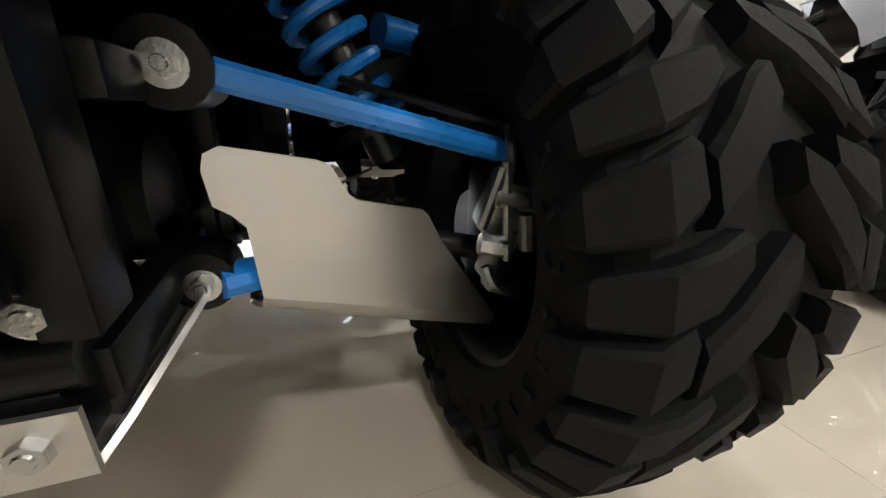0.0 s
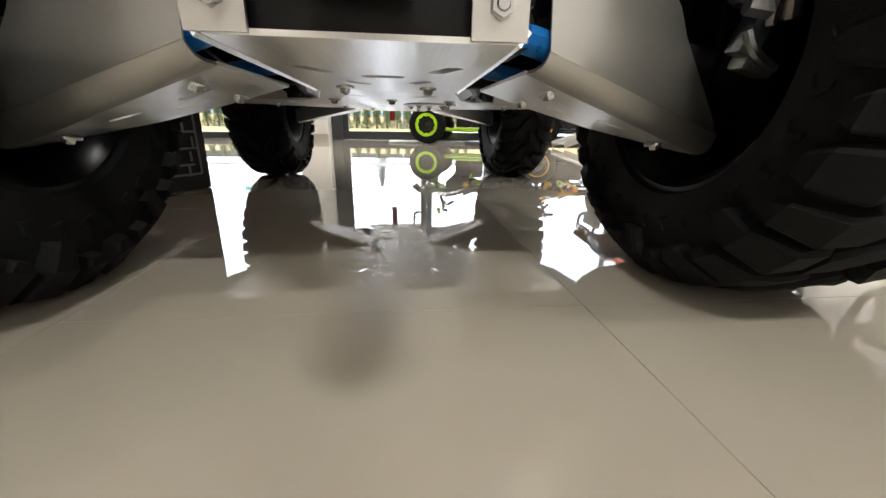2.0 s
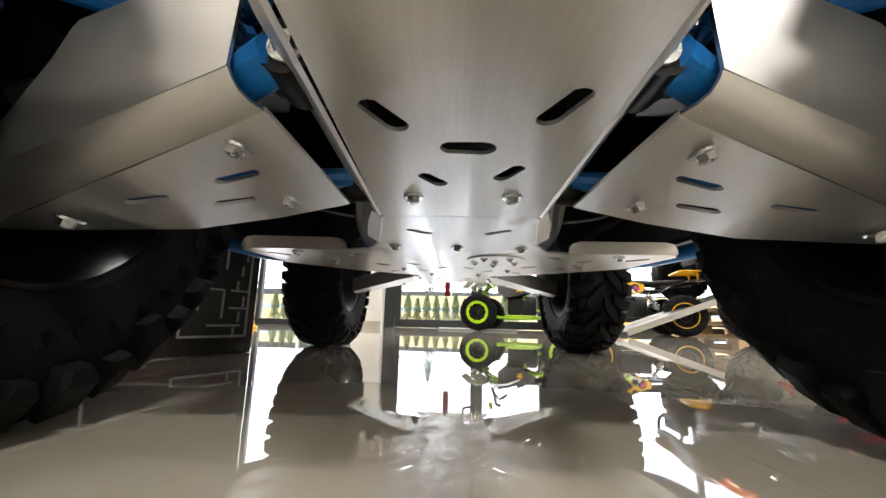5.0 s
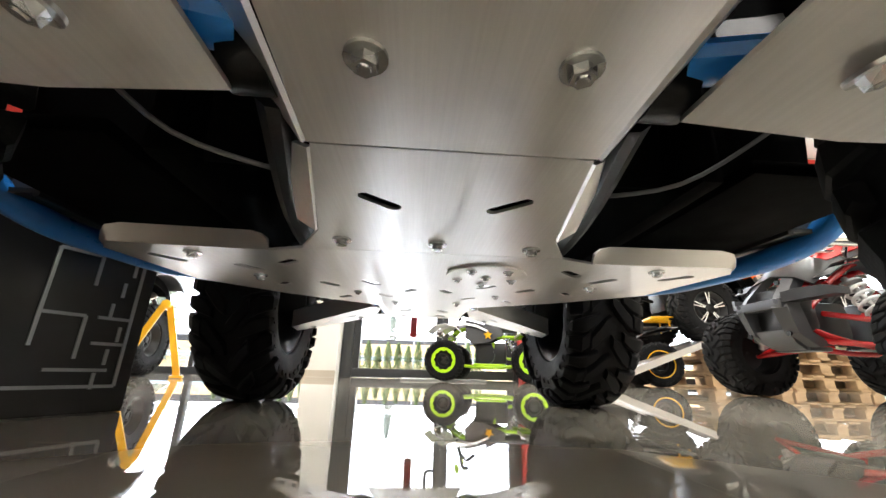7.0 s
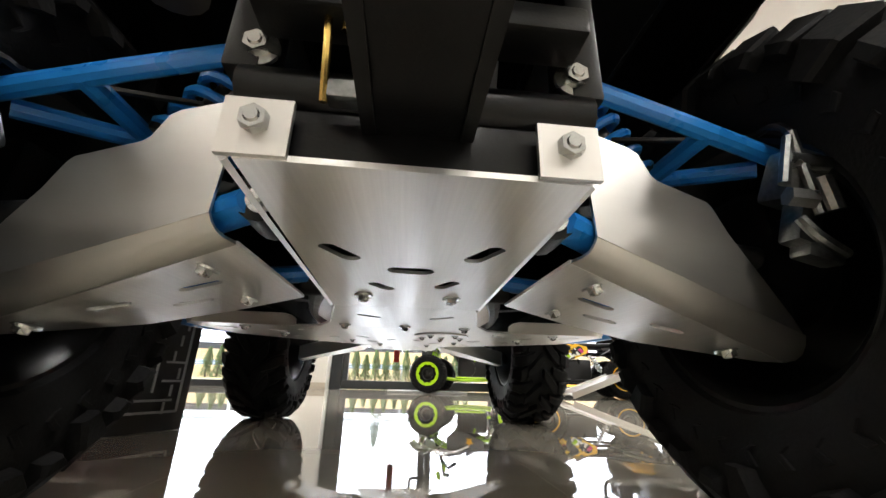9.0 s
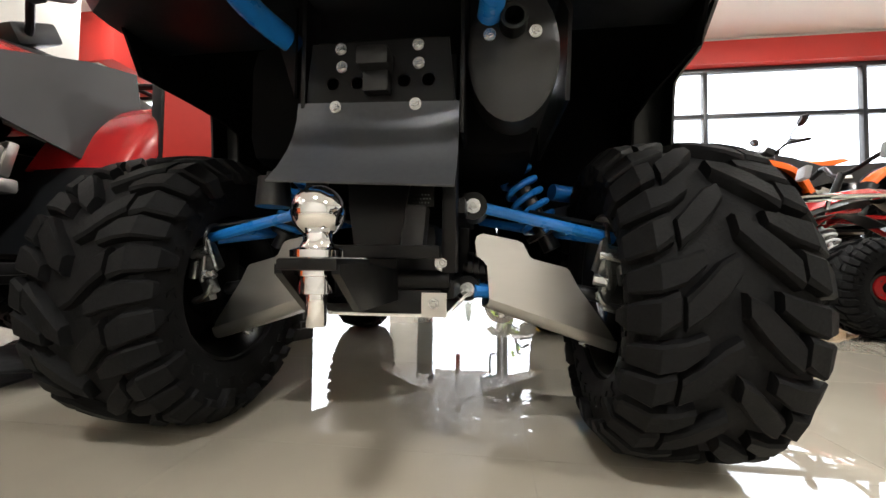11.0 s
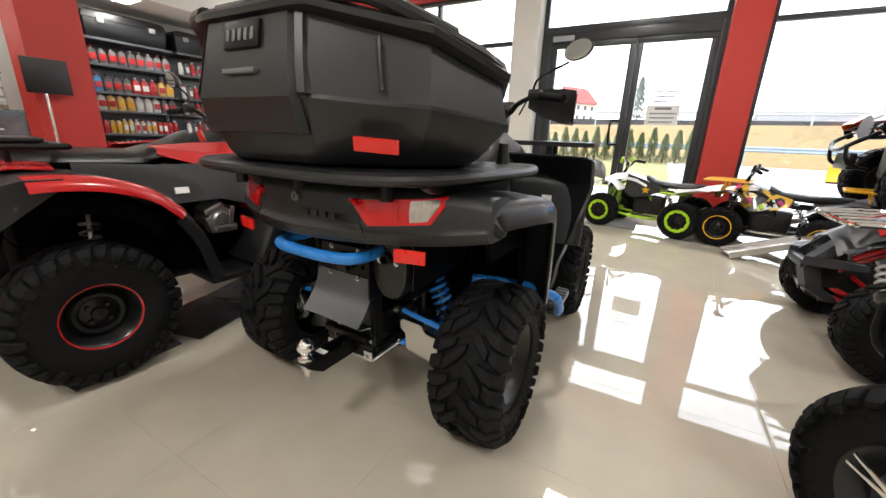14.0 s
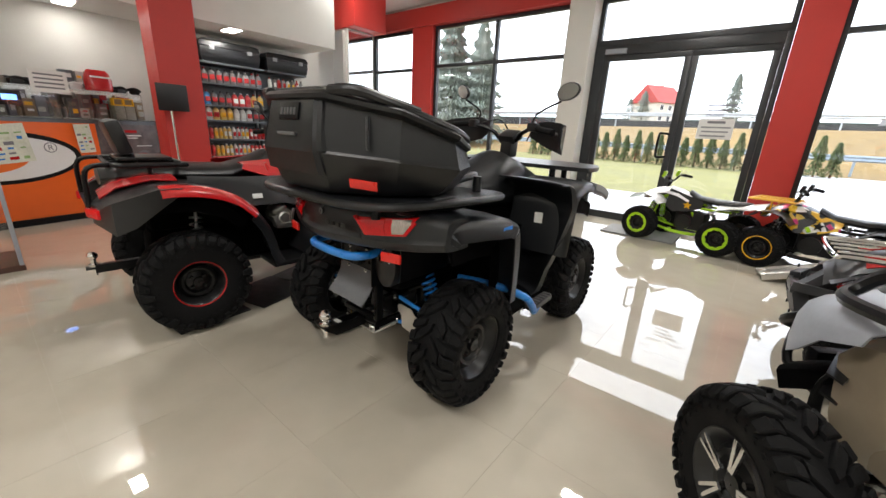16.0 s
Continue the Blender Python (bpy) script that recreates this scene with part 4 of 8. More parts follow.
for s in (1, -1):
    bm = shell(B(), [[(x, y - 0.012 * t, 0.2665 + h * t) for x, y, h in ((0.258, 0.632, 0.012), (0.268, 0.6315, 0.021), (0.285, 0.6305, 0.0255), (0.47, 0.623, 0.0255), (0.488, 0.6222, 0.021), (0.498, 0.631, 0.014), (0.51, 0.648, 0.006))] for t in (0, 0.4, 1)], -0.004)
    part("skid_flange", bm if s > 0 else mirrored(bm), ALUX, main_skid)
    for x, y in ((0.383, 0.658), (0.33, 0.80), (0.16, 0.93), (0.08, 1.05)):
        bolt(main_skid, (s * x, y, 0.2655), (0, 0, -1), x < 0.3)
cover = part("access_cover", loft(B(), [[(0.1 + r * math.cos(2 * math.pi * k / 36), 0.73 + r * math.sin(2 * math.pi * k / 36), z) for k in range(36)] for r, z in ((0.072, 0.2653), (0.074, 0.2625), (0.074, 0.261), (0.07, 0.2605))]), ALU, main_skid, "round aluminium access cover")
for k in range(5):
    a = 2 * math.pi * k / 5 + 0.3
    bolt(cover, (0.1 + 0.054 * math.cos(a), 0.73 + 0.054 * math.sin(a), 0.2605), (0, 0, -1), True)
bolt(cover, (0.1, 0.73, 0.2605), (0, 0, -1), True)
# front skid
holes = [slot(sx * 0.055, y, 0.05, 0.02, sx * 50) for sx in (-1, 1) for y in (1.2, 1.3, 1.42, 1.54)] + [slot(0, 1.36, 0.05, 0.02, 0)]
part("front_skid_plate", plate(B(), [(-0.13, 1.122), (0.13, 1.122), (0.12, 1.36), (0.17, 1.66), (-0.17, 1.66), (-0.12, 1.36)], holes, 0.004,
                  lambda u, v: Vector((u, v, 0.2665 + max(0, v - 1.36) * 0.16))), ALU, Q, "brushed aluminium front skid plate")
both("front_frame_tube", lambda bm: tube(bm, [(0.14, 1.15, 0.3), (0.13, 1.4, 0.3), (0.2, 1.62, 0.34), (0.24, 1.7, 0.4)], 0.016), BLUE, "blue painted frame tube")
for s in (1, -1):
    bm = B()
    plate(bm, [(0.13, 1.2), (0.15, 1.14), (0.4, 1.27), (0.41, 1.36), (0.16, 1.34)], [slot(0.22, 1.25, 0.04, 0.012, 30), slot(0.3, 1.29, 0.04, 0.012, 30)], 0.004,
          lambda u, v: Vector((u, v, 0.268 - (u - 0.13) * 0.2)))
    shell(bm, [[(0.15, 1.139 - 0.004 * t, 0.264 + 0.05 * t), (0.4, 1.269 - 0.004 * t, 0.214 + 0.05 * t)] for t in (0, 0.4, 1)], 0.004)
    g = part("front_arm_guard", bm if s > 0 else mirrored(bm), ALU, Q, "aluminium suspension arm guard")
    for x, y in ((0.2, 1.3), (0.35, 1.32)):
        bolt(g, (s * x, y, 0.268 - (x - 0.13) * 0.2), (0, 0, -1), True)
both("front_arm", lambda bm: (tube(bm, [(0.12, 1.22, 0.31), (0.25, 1.26, 0.275), (0.38, 1.31, 0.25)], 0.017), tube(bm, [(0.12, 1.46, 0.31), (0.25, 1.4, 0.28), (0.38, 1.34, 0.25)], 0.017)), SHADOWP, "black suspension arm")
both("front_upper_arm", lambda bm: (tube(bm, [(0.13, 1.2, 0.46), (0.38, 1.31, 0.4)], 0.014), tube(bm, [(0.13, 1.46, 0.46), (0.38, 1.35, 0.4)], 0.014)), BLUE)
for s in (1, -1):
    shock(Q, (s * 0.32, 1.3, 0.3), (s * 0.17, 1.3, 0.72), BLUE, 0.034, 0.0065)

# rear suspension arms and their guards
for s in (1, -1):
    bm = B()
    face = [(0.146, 0.378), (0.149, 0.389), (0.159, 0.394), (0.222, 0.382), (0.232, 0.377), (0.245, 0.353), (0.252, 0.348), (0.312, 0.333), (0.318, 0.327), (0.332, 0.3), (0.392, 0.216), (0.401, 0.199), (0.172, 0.276), (0.168, 0.335), (0.16, 0.345), (0.149, 0.353)]
    vs = [(x, -0.004 + (x - 0.15) * 0.17, z + 0.006) for x, z in face]
    loft(bm, [vs, [(x, y + 0.004, z) for x, y, z in vs]])
    guard = part("rear_arm_guard", bm if s > 0 else mirrored(bm), ALUX, Q, "bent brushed aluminium suspension arm guard")
    bm = shell(B(), [[(0.1725 - 0.015 * t, 0.0005 + 0.03 * t, 0.2832 - 0.019 * d), (0.29, 0.02 + 0.03 * t, 0.2432 - 0.025 * d), (0.4045, 0.0395 + 0.03 * t, 0.2045 - 0.0257 * d)] for t, d in ((0, 0), (0.12, 0.4), (0.3, 0.72), (0.6, 0.93), (1, 1))], 0.004)
    part("guard_fold", bm if s > 0 else mirrored(bm), ALUX, guard)
    bm = B()
    plate(bm, [(0.157, 0.03), (0.4045, 0.071), (0.398, 0.095), (0.315, 0.2), (0.235, 0.243), (0.154, 0.27)],
          [slot(0.222, 0.112, 0.04, 0.015, -8), slot(0.25, 0.16, 0.04, 0.014, -25), slot(0.3, 0.103, 0.034, 0.012, -25)], 0.004, lambda u, v: Vector((u, v, 0.2578 - (u - 0.1755) * 0.345)))
    part("guard_floor", bm if s > 0 else mirrored(bm), ALU, guard)
    for x, y in ((0.195, 0.062), (0.204, 0.196), (0.36, 0.092)):
        bolt(guard, (s * x, y, 0.2576 - (x - 0.1755) * 0.345), (s * 0.33, 0, -1))
    bm = B()
    tube(bm, [(0.14, 0.01, 0.296), (0.19, 0.035, 0.288), (0.3, 0.065, 0.246), (0.4, 0.085, 0.212)], 0.02, squash=0.7)
    tube(bm, [(0.15, 0.25, 0.296), (0.25, 0.2, 0.27), (0.4, 0.1, 0.215)], 0.018, squash=0.7)
    part("lower_arm", bm if s > 0 else mirrored(bm), BLUE, Q, "blue painted lower suspension arm")
    bm = B()
    tube(bm, [(0.16, -0.012, 0.445), (0.28, -0.002, 0.417), (0.39, 0.01, 0.392)], 0.0102, n=2)
    tube(bm, [(0.15, 0.22, 0.445), (0.28, 0.13, 0.415), (0.39, 0.03, 0.39)], 0.0102, n=2)
    tube(bm, [(0.31, -0.002, 0.41), (0.31, 0.1, 0.41)], 0.011)
    part("upper_arm", bm if s > 0 else mirrored(bm), BLUE, Q, "blue painted upper suspension arm")
    shock(Q, (s * 0.30, 0.11, 0.375), (s * 0.165, 0.13, 0.66), BLUE, 0.033, 0.0068, SHADOWP, 9)
    # upright, brake caliper and axle inside the wheel
    bm = B()
    cyl(bm, (0.395, 0.1, HUB), (0.46, 0.1, HUB), 0.05, 0.07, 18)
    box(bm, (0.405, 0.08, 0.29), (0.03, 0.05, 0.17), None, 0.01)
    kn = part("knuckle", bm if s > 0 else mirrored(bm), FRAME, Q, "black hub carrier")
    bm = box(B(), (0.374, -0.014, 0.35), (0.034, 0.035, 0.055), Euler((0.3, 0.25, 0)).to_matrix(), 0.007)
    cal = part("brake_caliper", bm if s > 0 else mirrored(bm), CALIPER, kn, "dull zinc plated brake caliper")
    for nm, bm in (("caliper_arm", box(B(), (0.371, -0.014, 0.305), (0.022, 0.024, 0.05), Euler((0.1, 0.3, 0)).to_matrix(), 0.005)),
                   ("caliper_foot", box(B(), (0.38, -0.012, 0.272), (0.036, 0.022, 0.014), Euler((0.1, 0.25, 0)).to_matrix(), 0.004)),
                   ("slide_pin", cyl(B(), (0.355, -0.03, 0.362), (0.39, -0.035, 0.355), 0.009, seg=12)),
                   ("slide_pin", cyl(B(), (0.345, -0.03, 0.322), (0.366, -0.035, 0.318), 0.0095, seg=6)),
                   ("cable_end", cyl(B(), (0.362, -0.036, 0.39), (0.372, -0.032, 0.305), 0.0045, seg=8)),
                   ("lever", cyl(B(), (0.36, -0.034, 0.385), (0.346, -0.03, 0.335), 0.005, seg=8)),
                   ("bleed_nipple", cyl(B(), (0.388, -0.03, 0.345), (0.394, -0.028, 0.312), 0.008, seg=10)),
                   ("pad_clip", tube(B(), [(0.352, -0.03, 0.3), (0.36, -0.034, 0.282), (0.388, -0.03, 0.268)], 0.005, 8))):
        part(nm, bm if s > 0 else mirrored(bm), CALIPER if nm != "slide_pin" else ZINC, kn)
    bm = tube(B(), [(0.37, -0.03, 0.38), (0.368, -0.028, 0.4), (0.372, -0.01, 0.415), (0.36, 0.02, 0.42), (0.25, 0.08, 0.45)], 0.004, 6)
    part("brake_hose", bm if s > 0 else mirrored(bm), SHADOWP, kn)
    bm = B()
    cyl(bm, (0.12, 0.08, 0.335), (0.38, 0.05, HUB), 0.013, seg=12)
    for k in range(5):
        cyl(bm, (0.13 + 0.012 * k, 0.08, 0.335), (0.139 + 0.012 * k, 0.08, 0.335), 0.034 - 0.003 * k, seg=16)
    part("drive_shaft", bm if s > 0 else mirrored(bm), SHADOWP, Q, "black drive shaft with a ribbed boot")

# rear frame, bearing brackets and bolts
bm = B()
box(bm, (0, -0.1, 0.285), (0.2, 0.034, 0.04), None, 0.004)
cyl(bm, (-0.109, -0.11, 0.319), (0.112, -0.11, 0.319), 0.0155, seg=16)
for s in (1, -1):
    box(bm, (s * 0.111, -0.1, 0.5), (0.022, 0.04, 0.34), None, 0.003)
    box(bm, (s * 0.108, 0.06, 0.305), (0.022, 0.34, 0.03), None, 0.004)
    box(bm, (s * 0.118, 0.08, 0.44), (0.03, 0.32, 0.026), None, 0.004)
    box(bm, (s * 0.112, 0.2, 0.46), (0.026, 0.03, 0.3), None, 0.004)
    tube(bm, [(s * 0.11, -0.09, 0.66), (s * 0.12, 0.1, 0.72), (s * 0.13, 0.4, 0.7), (s * 0.14, 0.9, 0.66)], 0.016)
    cyl(bm, (s * 0.143, -0.026, 0.447), (s * 0.143, 0.05, 0.447), 0.025, seg=16)
    cyl(bm, (s * 0.132, 0.002, 0.3), (s * 0.132, 0.05, 0.3), 0.023, seg=16)
    cyl(bm, (s * 0.128, 0.27, 0.292), (s * 0.158, 0.27, 0.292), 0.024, seg=16)
    tube(bm, [(s * 0.14, 0.3, 0.292), (s * 0.2, 0.6, 0.292), (s * 0.2, 1.0, 0.292), (s * 0.13, 1.2, 0.3), (s * 0.12, 1.6, 0.36)], 0.016)
frame_part = part("frame", bm, FRAME, Q, "black powder-coated steel frame")
for s in (1, -1):
    bolt(frame_part, (s * 0.143, -0.026, 0.447), (0, -1, 0))
    bolt(frame_part, (s * 0.132, 0.002, 0.298), (0, -1, 0))
    bolt(frame_part, (s * 0.102, -0.116, 0.346), (0, -1, 0))
part("rear_differential", cyl(box(B(), (0, 0.12, 0.36), (0.15, 0.2, 0.13), None, 0.03), (-0.09, 0.12, 0.345), (0.09, 0.12, 0.345), 0.06, seg=20), SHADOWP, Q, "dark rear differential housing")
eng = part("engine", box(B(), (0, 0.55, 0.42), (0.3, 0.5, 0.26), None, 0.04), UNDERSHADE, Q, "dark engine housing")
part("belt_cover", cyl(B(), (-0.2, 0.6, 0.44), (-0.1, 0.6, 0.44), 0.13, seg=28), UNDERSHADE, eng)
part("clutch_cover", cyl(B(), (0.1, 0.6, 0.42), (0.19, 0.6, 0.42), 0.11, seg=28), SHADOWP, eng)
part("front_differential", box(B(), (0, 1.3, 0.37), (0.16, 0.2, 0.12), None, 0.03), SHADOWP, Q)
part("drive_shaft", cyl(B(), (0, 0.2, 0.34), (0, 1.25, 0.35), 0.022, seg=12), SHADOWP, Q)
# inner panels in the near-black that carries the shade below the body
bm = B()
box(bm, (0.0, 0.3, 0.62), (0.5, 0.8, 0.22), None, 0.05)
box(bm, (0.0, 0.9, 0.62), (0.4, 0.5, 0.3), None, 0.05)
part("under_body", bm, UNDERSHADE, Q, "black plastic inner panels")
part("brake_pipe", tube(B(), [(-0.3, 0.3, 0.33), (-0.25, 0.36, 0.29), (-0.16, 0.42, 0.285), (-0.12, 0.5, 0.3)], 0.0025, 8), GREYP, Q)
part("brake_pipe", tube(B(), [(0.32, 0.34, 0.33), (0.25, 0.4, 0.29), (0.15, 0.44, 0.285), (0.12, 0.5, 0.3)], 0.0025, 8), GREYP, Q)

# tow hitch
BRASS = mat("yellow_zinc", (0.75, 0.5, 0.15), 0.25, 1.0, size=100, var=0.1)
hitch = part("tow_hitch", box(B(), (0, -0.2, 0.296), (0.056, 0.17, 0.01), None, 0.003), FRAME, Q, "black steel tow bar")
for x in (-0.029, 0.029):
    side = [(-0.35, 0.344), (-0.35, 0.335), (-0.29, 0.292), (-0.12, 0.288), (-0.12, 0.335), (-0.25, 0.344)]
    part("hitch_side", loft(B(), [[(x + d, y, z) for y, z in side] for d in (-0.004, 0.004)]), FRAME, hitch)
part("hitch_tongue", box(B(), (0, -0.302, 0.344), (0.062, 0.1, 0.012), None, 0.003), FRAME, hitch)
bm = B()
prof = [(0.0, 0.299), (0.010, 0.299), (0.011, 0.302), (0.011, 0.332), (0.0185, 0.333), (0.0185, 0.35), (0.022, 0.351), (0.022, 0.3555), (0.0125, 0.3556), (0.0125, 0.3685), (0.027, 0.369), (0.027, 0.376), (0.018, 0.379), (0.0145, 0.386), (0.0145, 0.394)]
prof += [(0.0272 * math.cos(radians(a)), 0.415 + 0.0272 * math.sin(radians(a))) for a in range(-54, 89, 9)] + [(0.0, 0.4422)]
loft(bm, [[(r * math.cos(2 * math.pi * k / 28), r * math.sin(2 * math.pi * k / 28) - 0.327, z - 0.018) for k in range(28)] for r, z in [(max(r, 0.0006), z) for r, z in prof]])
part("tow_ball", bm, CHROME, hitch, "polished chrome tow ball")
part("hitch_label", box(B(), (0.008, -0.268, 0.3508), (0.04, 0.022, 0.001)), PAPER, hitch)
part("receiver", box(B(), (0, -0.135, 0.362), (0.2, 0.03, 0.02), None, 0.003), FRAME, hitch)

part("hitch_mount", loft(B(), [[(-w, y, z), (w, y, z), (w, y + 0.006, z), (-w, y + 0.006, z)] for w, y, z in ((0.03, -0.128, 0.335), (0.045, -0.128, 0.43), (0.05, -0.12, 0.47))]), FRAME, hitch, "tapered black mounting plate")
part("locking_pin", tube(B(), [(-0.055, -0.13, 0.3), (-0.055, -0.138, 0.33), (-0.056, -0.14, 0.358), (-0.05, -0.14, 0.366), (-0.045, -0.14, 0.358), (-0.046, -0.138, 0.345)], 0.0025, 8), BRASS, hitch, "brass coloured locking pin")

part("pin_plate", box(B(), (-0.017, -0.133, 0.304), (0.07, 0.012, 0.012), None, 0.002), CALIPER, hitch, "dull metal pin plate")
part("gear_block", box(B(), (0.042, -0.05, 0.407), (0.046, 0.04, 0.075), Euler((0, 0.08, 0)).to_matrix(), 0.006), GREYP, Q, "dark grey cast metal block")
mesh_cover = part("mesh_cover", box(B(), (0.047, -0.052, 0.473), (0.06, 0.004, 0.06), None, 0.001), FRAME, Q, "black perforated metal sheet")
bm = B()
for i in range(9):
    for j in range(8):
        if abs(j - 3.5) > 0.6:
            cyl(bm, (0.024 + 0.0055 * i + 0.0027 * (j % 2), -0.0545, 0.449 + 0.0068 * j), (0.024 + 0.0055 * i + 0.0027 * (j % 2), -0.0552, 0.449 + 0.0068 * j), 0.0016, seg=6)
part("mesh_holes", bm, ZINC, mesh_cover)
# closes the foot well from behind, its shade painted in as near-black
for s in (1, -1):
    part("inner_mudguard", shell(B(), [[(s * 0.2, 0.42 + 0.05 * t, 0.68 - 0.36 * t), (s * 0.36, 0.43 + 0.05 * t, 0.68 - 0.35 * t), (s * 0.5, 0.44 + 0.05 * t, 0.68 - 0.33 * t), (s * 0.515, 0.44 + 0.05 * t, 0.68 - 0.32 * t)] for t in (0, 0.5, 1)], 0.004), UNDERSHADE, Q, "black inner mudguard panel")

FLAP = mat("satin_grey_flap", (0.13, 0.135, 0.145), 0.36, 0.7, bump=0.05, size=120, var=0.1)
# mud flap, bracket, muffler, grab bar
part("mud_flap", shell(B(), [[(-0.13 + 0.001 * t, -0.134 - 0.085 * t * t, 0.596 - 0.14 * t), (0.126 + 0.002 * t, -0.134 - 0.085 * t * t, 0.59 - 0.145 * t)] for t in (0, 0.2, 0.4, 0.6, 0.8, 1)], 0.003), FLAP, Q, "bent glossy black plastic mud flap")
bm = plate(B(), [(-0.12, 0), (0.12, 0), (0.11, 0.1), (-0.11, 0.1)], [slot(x, 0.035, 0.021, 0.02, 0) for x in (-0.075, -0.035, 0.04, 0.078)] + [slot(0.0, 0.07, 0.05, 0.02, 0)], 0.003, lambda u, v: Vector((u, v, 0)))
bmesh.ops.transform(bm, matrix=Matrix.Translation((0.0, -0.126, 0.592)) @ Matrix.Rotation(math.pi / 2, 4, "X"), verts=bm.verts)
bracket = part("flap_bracket", bm, FRAME, Q, "black steel bracket with holes")
for x, z in ((-0.066, 0.586), (0.06, 0.586), (-0.06, 0.653), (0.063, 0.653), (-0.062, 0.682), (0.062, 0.682)):
    bolt(bracket, (x, -0.1375 if z < 0.6 else -0.1295, z), (0, -1, 0), True)
part("bracket_post", box(B(), (-0.122, -0.11, 0.68), (0.008, 0.05, 0.2), None, 0.002), FRAME, Q)
part("bracket_post", box(B(), (0.133, -0.12, 0.66), (0.006, 0.09, 0.26), None, 0.002), FRAME, Q)
part("number_lamp", box(box(B(), (0.0, -0.15, 0.65), (0.05, 0.04, 0.03), None, 0.008), (0.0, -0.14, 0.624), (0.04, 0.02, 0.04), None, 0.004), SHADOWP, Q, "small black number plate lamp")
part("tail_bar", tube(B(), [(-0.16, -0.1, 0.714), (-0.174, -0.2, 0.713), (-0.15, -0.27, 0.712), (-0.06, -0.292, 0.712), (0.06, -0.292, 0.71), (0.15, -0.27, 0.71), (0.176, -0.2, 0.709), (0.162, -0.1, 0.71)], 0.0185, 14), BLUE, Q, "bent blue painted tube bar")
muf = part("muffler", loft(B(), [[(0.205 + 0.068 * k * math.cos(2 * math.pi * i / 32), y, 0.653 + 0.106 * k * math.sin(2 * math.pi * i / 32)) for i in range(32)] for y, k in ((-0.15, 0.86), (-0.146, 0.97), (-0.13, 1.0), (0.28, 1.0), (0.3, 0.8))]), SHADOWP, Q, "oval black exhaust silencer")
part("outlet", loft(B(), [[(0.205 + r * math.cos(2 * math.pi * i / 20), y, 0.69 + r * math.sin(2 * math.pi * i / 20)) for i in range(20)] for y, r in ((-0.148, 0.02), (-0.172, 0.019), (-0.172, 0.014), (-0.15, 0.014))]), FRAME, muf, "short round exhaust outlet")
for x, z in ((0.171, 0.677), (0.236, 0.678), (0.2, 0.734)):
    bolt(muf, (x, -0.151, z), (0, -1, 0), True)
part("heat_shield", loft(B(), [[(0.281, y, 0.585), (0.287, y, 0.585), (0.292, y, 0.725), (0.28, y, 0.75), (0.275, y, 0.745), (0.286, y, 0.718)] for y in (-0.13, 0.2)]), FRAME, muf)
part("expansion_tank", cyl(cyl(B(), (-0.2, -0.08, 0.44), (-0.2, -0.08, 0.49), 0.03, 0.026), (-0.2, -0.08, 0.49), (-0.2, -0.08, 0.5), 0.012), SHADOWP, Q, "small black plastic bottle")


# rear bodywork
def cowl_back(x):
    return -0.322 + 0.14 * (abs(x) / 0.43) ** 1.7


secs = []
for x in (-0.53, -0.515, -0.49, -0.45, -0.4, -0.33, -0.26, -0.205, -0.2, -0.1, 0, 0.1, 0.2, 0.205, 0.26, 0.33, 0.4, 0.45, 0.49, 0.515, 0.53):
    y, k = cowl_back(x), (abs(x) / 0.53) ** 5
    mid = 0.006 if abs(x) < 0.203 else 0.0
    secs.append([(x, 0.02, 0.93 - 0.03 * k), (x, y + 0.08, 0.936 - 0.03 * k), (x, y + 0.03, 0.934 - 0.03 * k), (x, y + 0.012 + mid, 0.922 - 0.03 * k), (x, y + mid, 0.9 - 0.03 * k), (x, y - 0.004 + mid, 0.828 + 0.006 * k),
                 (x, y - 0.006, 0.816 + 0.008 * k), (x, y - 0.012, 0.806 + 0.01 * k), (x, y - 0.01, 0.788 + 0.012 * k), (x, y + 0.004, 0.77 + 0.015 * k), (x, y + 0.035, 0.76 + 0.02 * k), (x, y + 0.1, 0.758 + 0.02 * k), (x, 0.02, 0.78)])
cowl = part("tail_cowl", loft(B(), secs), PLASTIC, Q, "textured black plastic tail cowl")
lock = part("lock_plate", cyl(B(), (0.0, -0.312, 0.888), (0.0, -0.324, 0.888), 0.014, seg=20), GREYP, cowl, "small grey lock")
part("key_slot", box(B(), (0.0, -0.325, 0.888), (0.003, 0.002, 0.012)), FRAME, lock)
for k in range(4):
    part("relief_bar", box(B(), (0.035 + 0.032 * k, -0.3165 + 0.0018 * k, 0.846), (0.022, 0.004, 0.018), Euler((0, 0, 0.08)).to_matrix(), 0.001), SHADOWP, cowl)
for sx in (-1, 1):
    part("panel_seam", loft(B(), [[(sx * (0.2 + 0.03 * f) - 0.0014, cowl_back(0.2 + 0.03 * f) - d - 0.0005, z), (sx * (0.2 + 0.03 * f) + 0.0014, cowl_back(0.2 + 0.03 * f) - d - 0.0005, z), (sx * (0.2 + 0.03 * f) + 0.0014, cowl_back(0.2) + 0.02, z), (sx * (0.2 + 0.03 * f) - 0.0014, cowl_back(0.2) + 0.02, z)] for f, z, d in ((0, 0.9, 0.0), (0.3, 0.828, 0.004), (0.7, 0.806, 0.012), (1, 0.788, 0.01))]), FRAME, cowl)
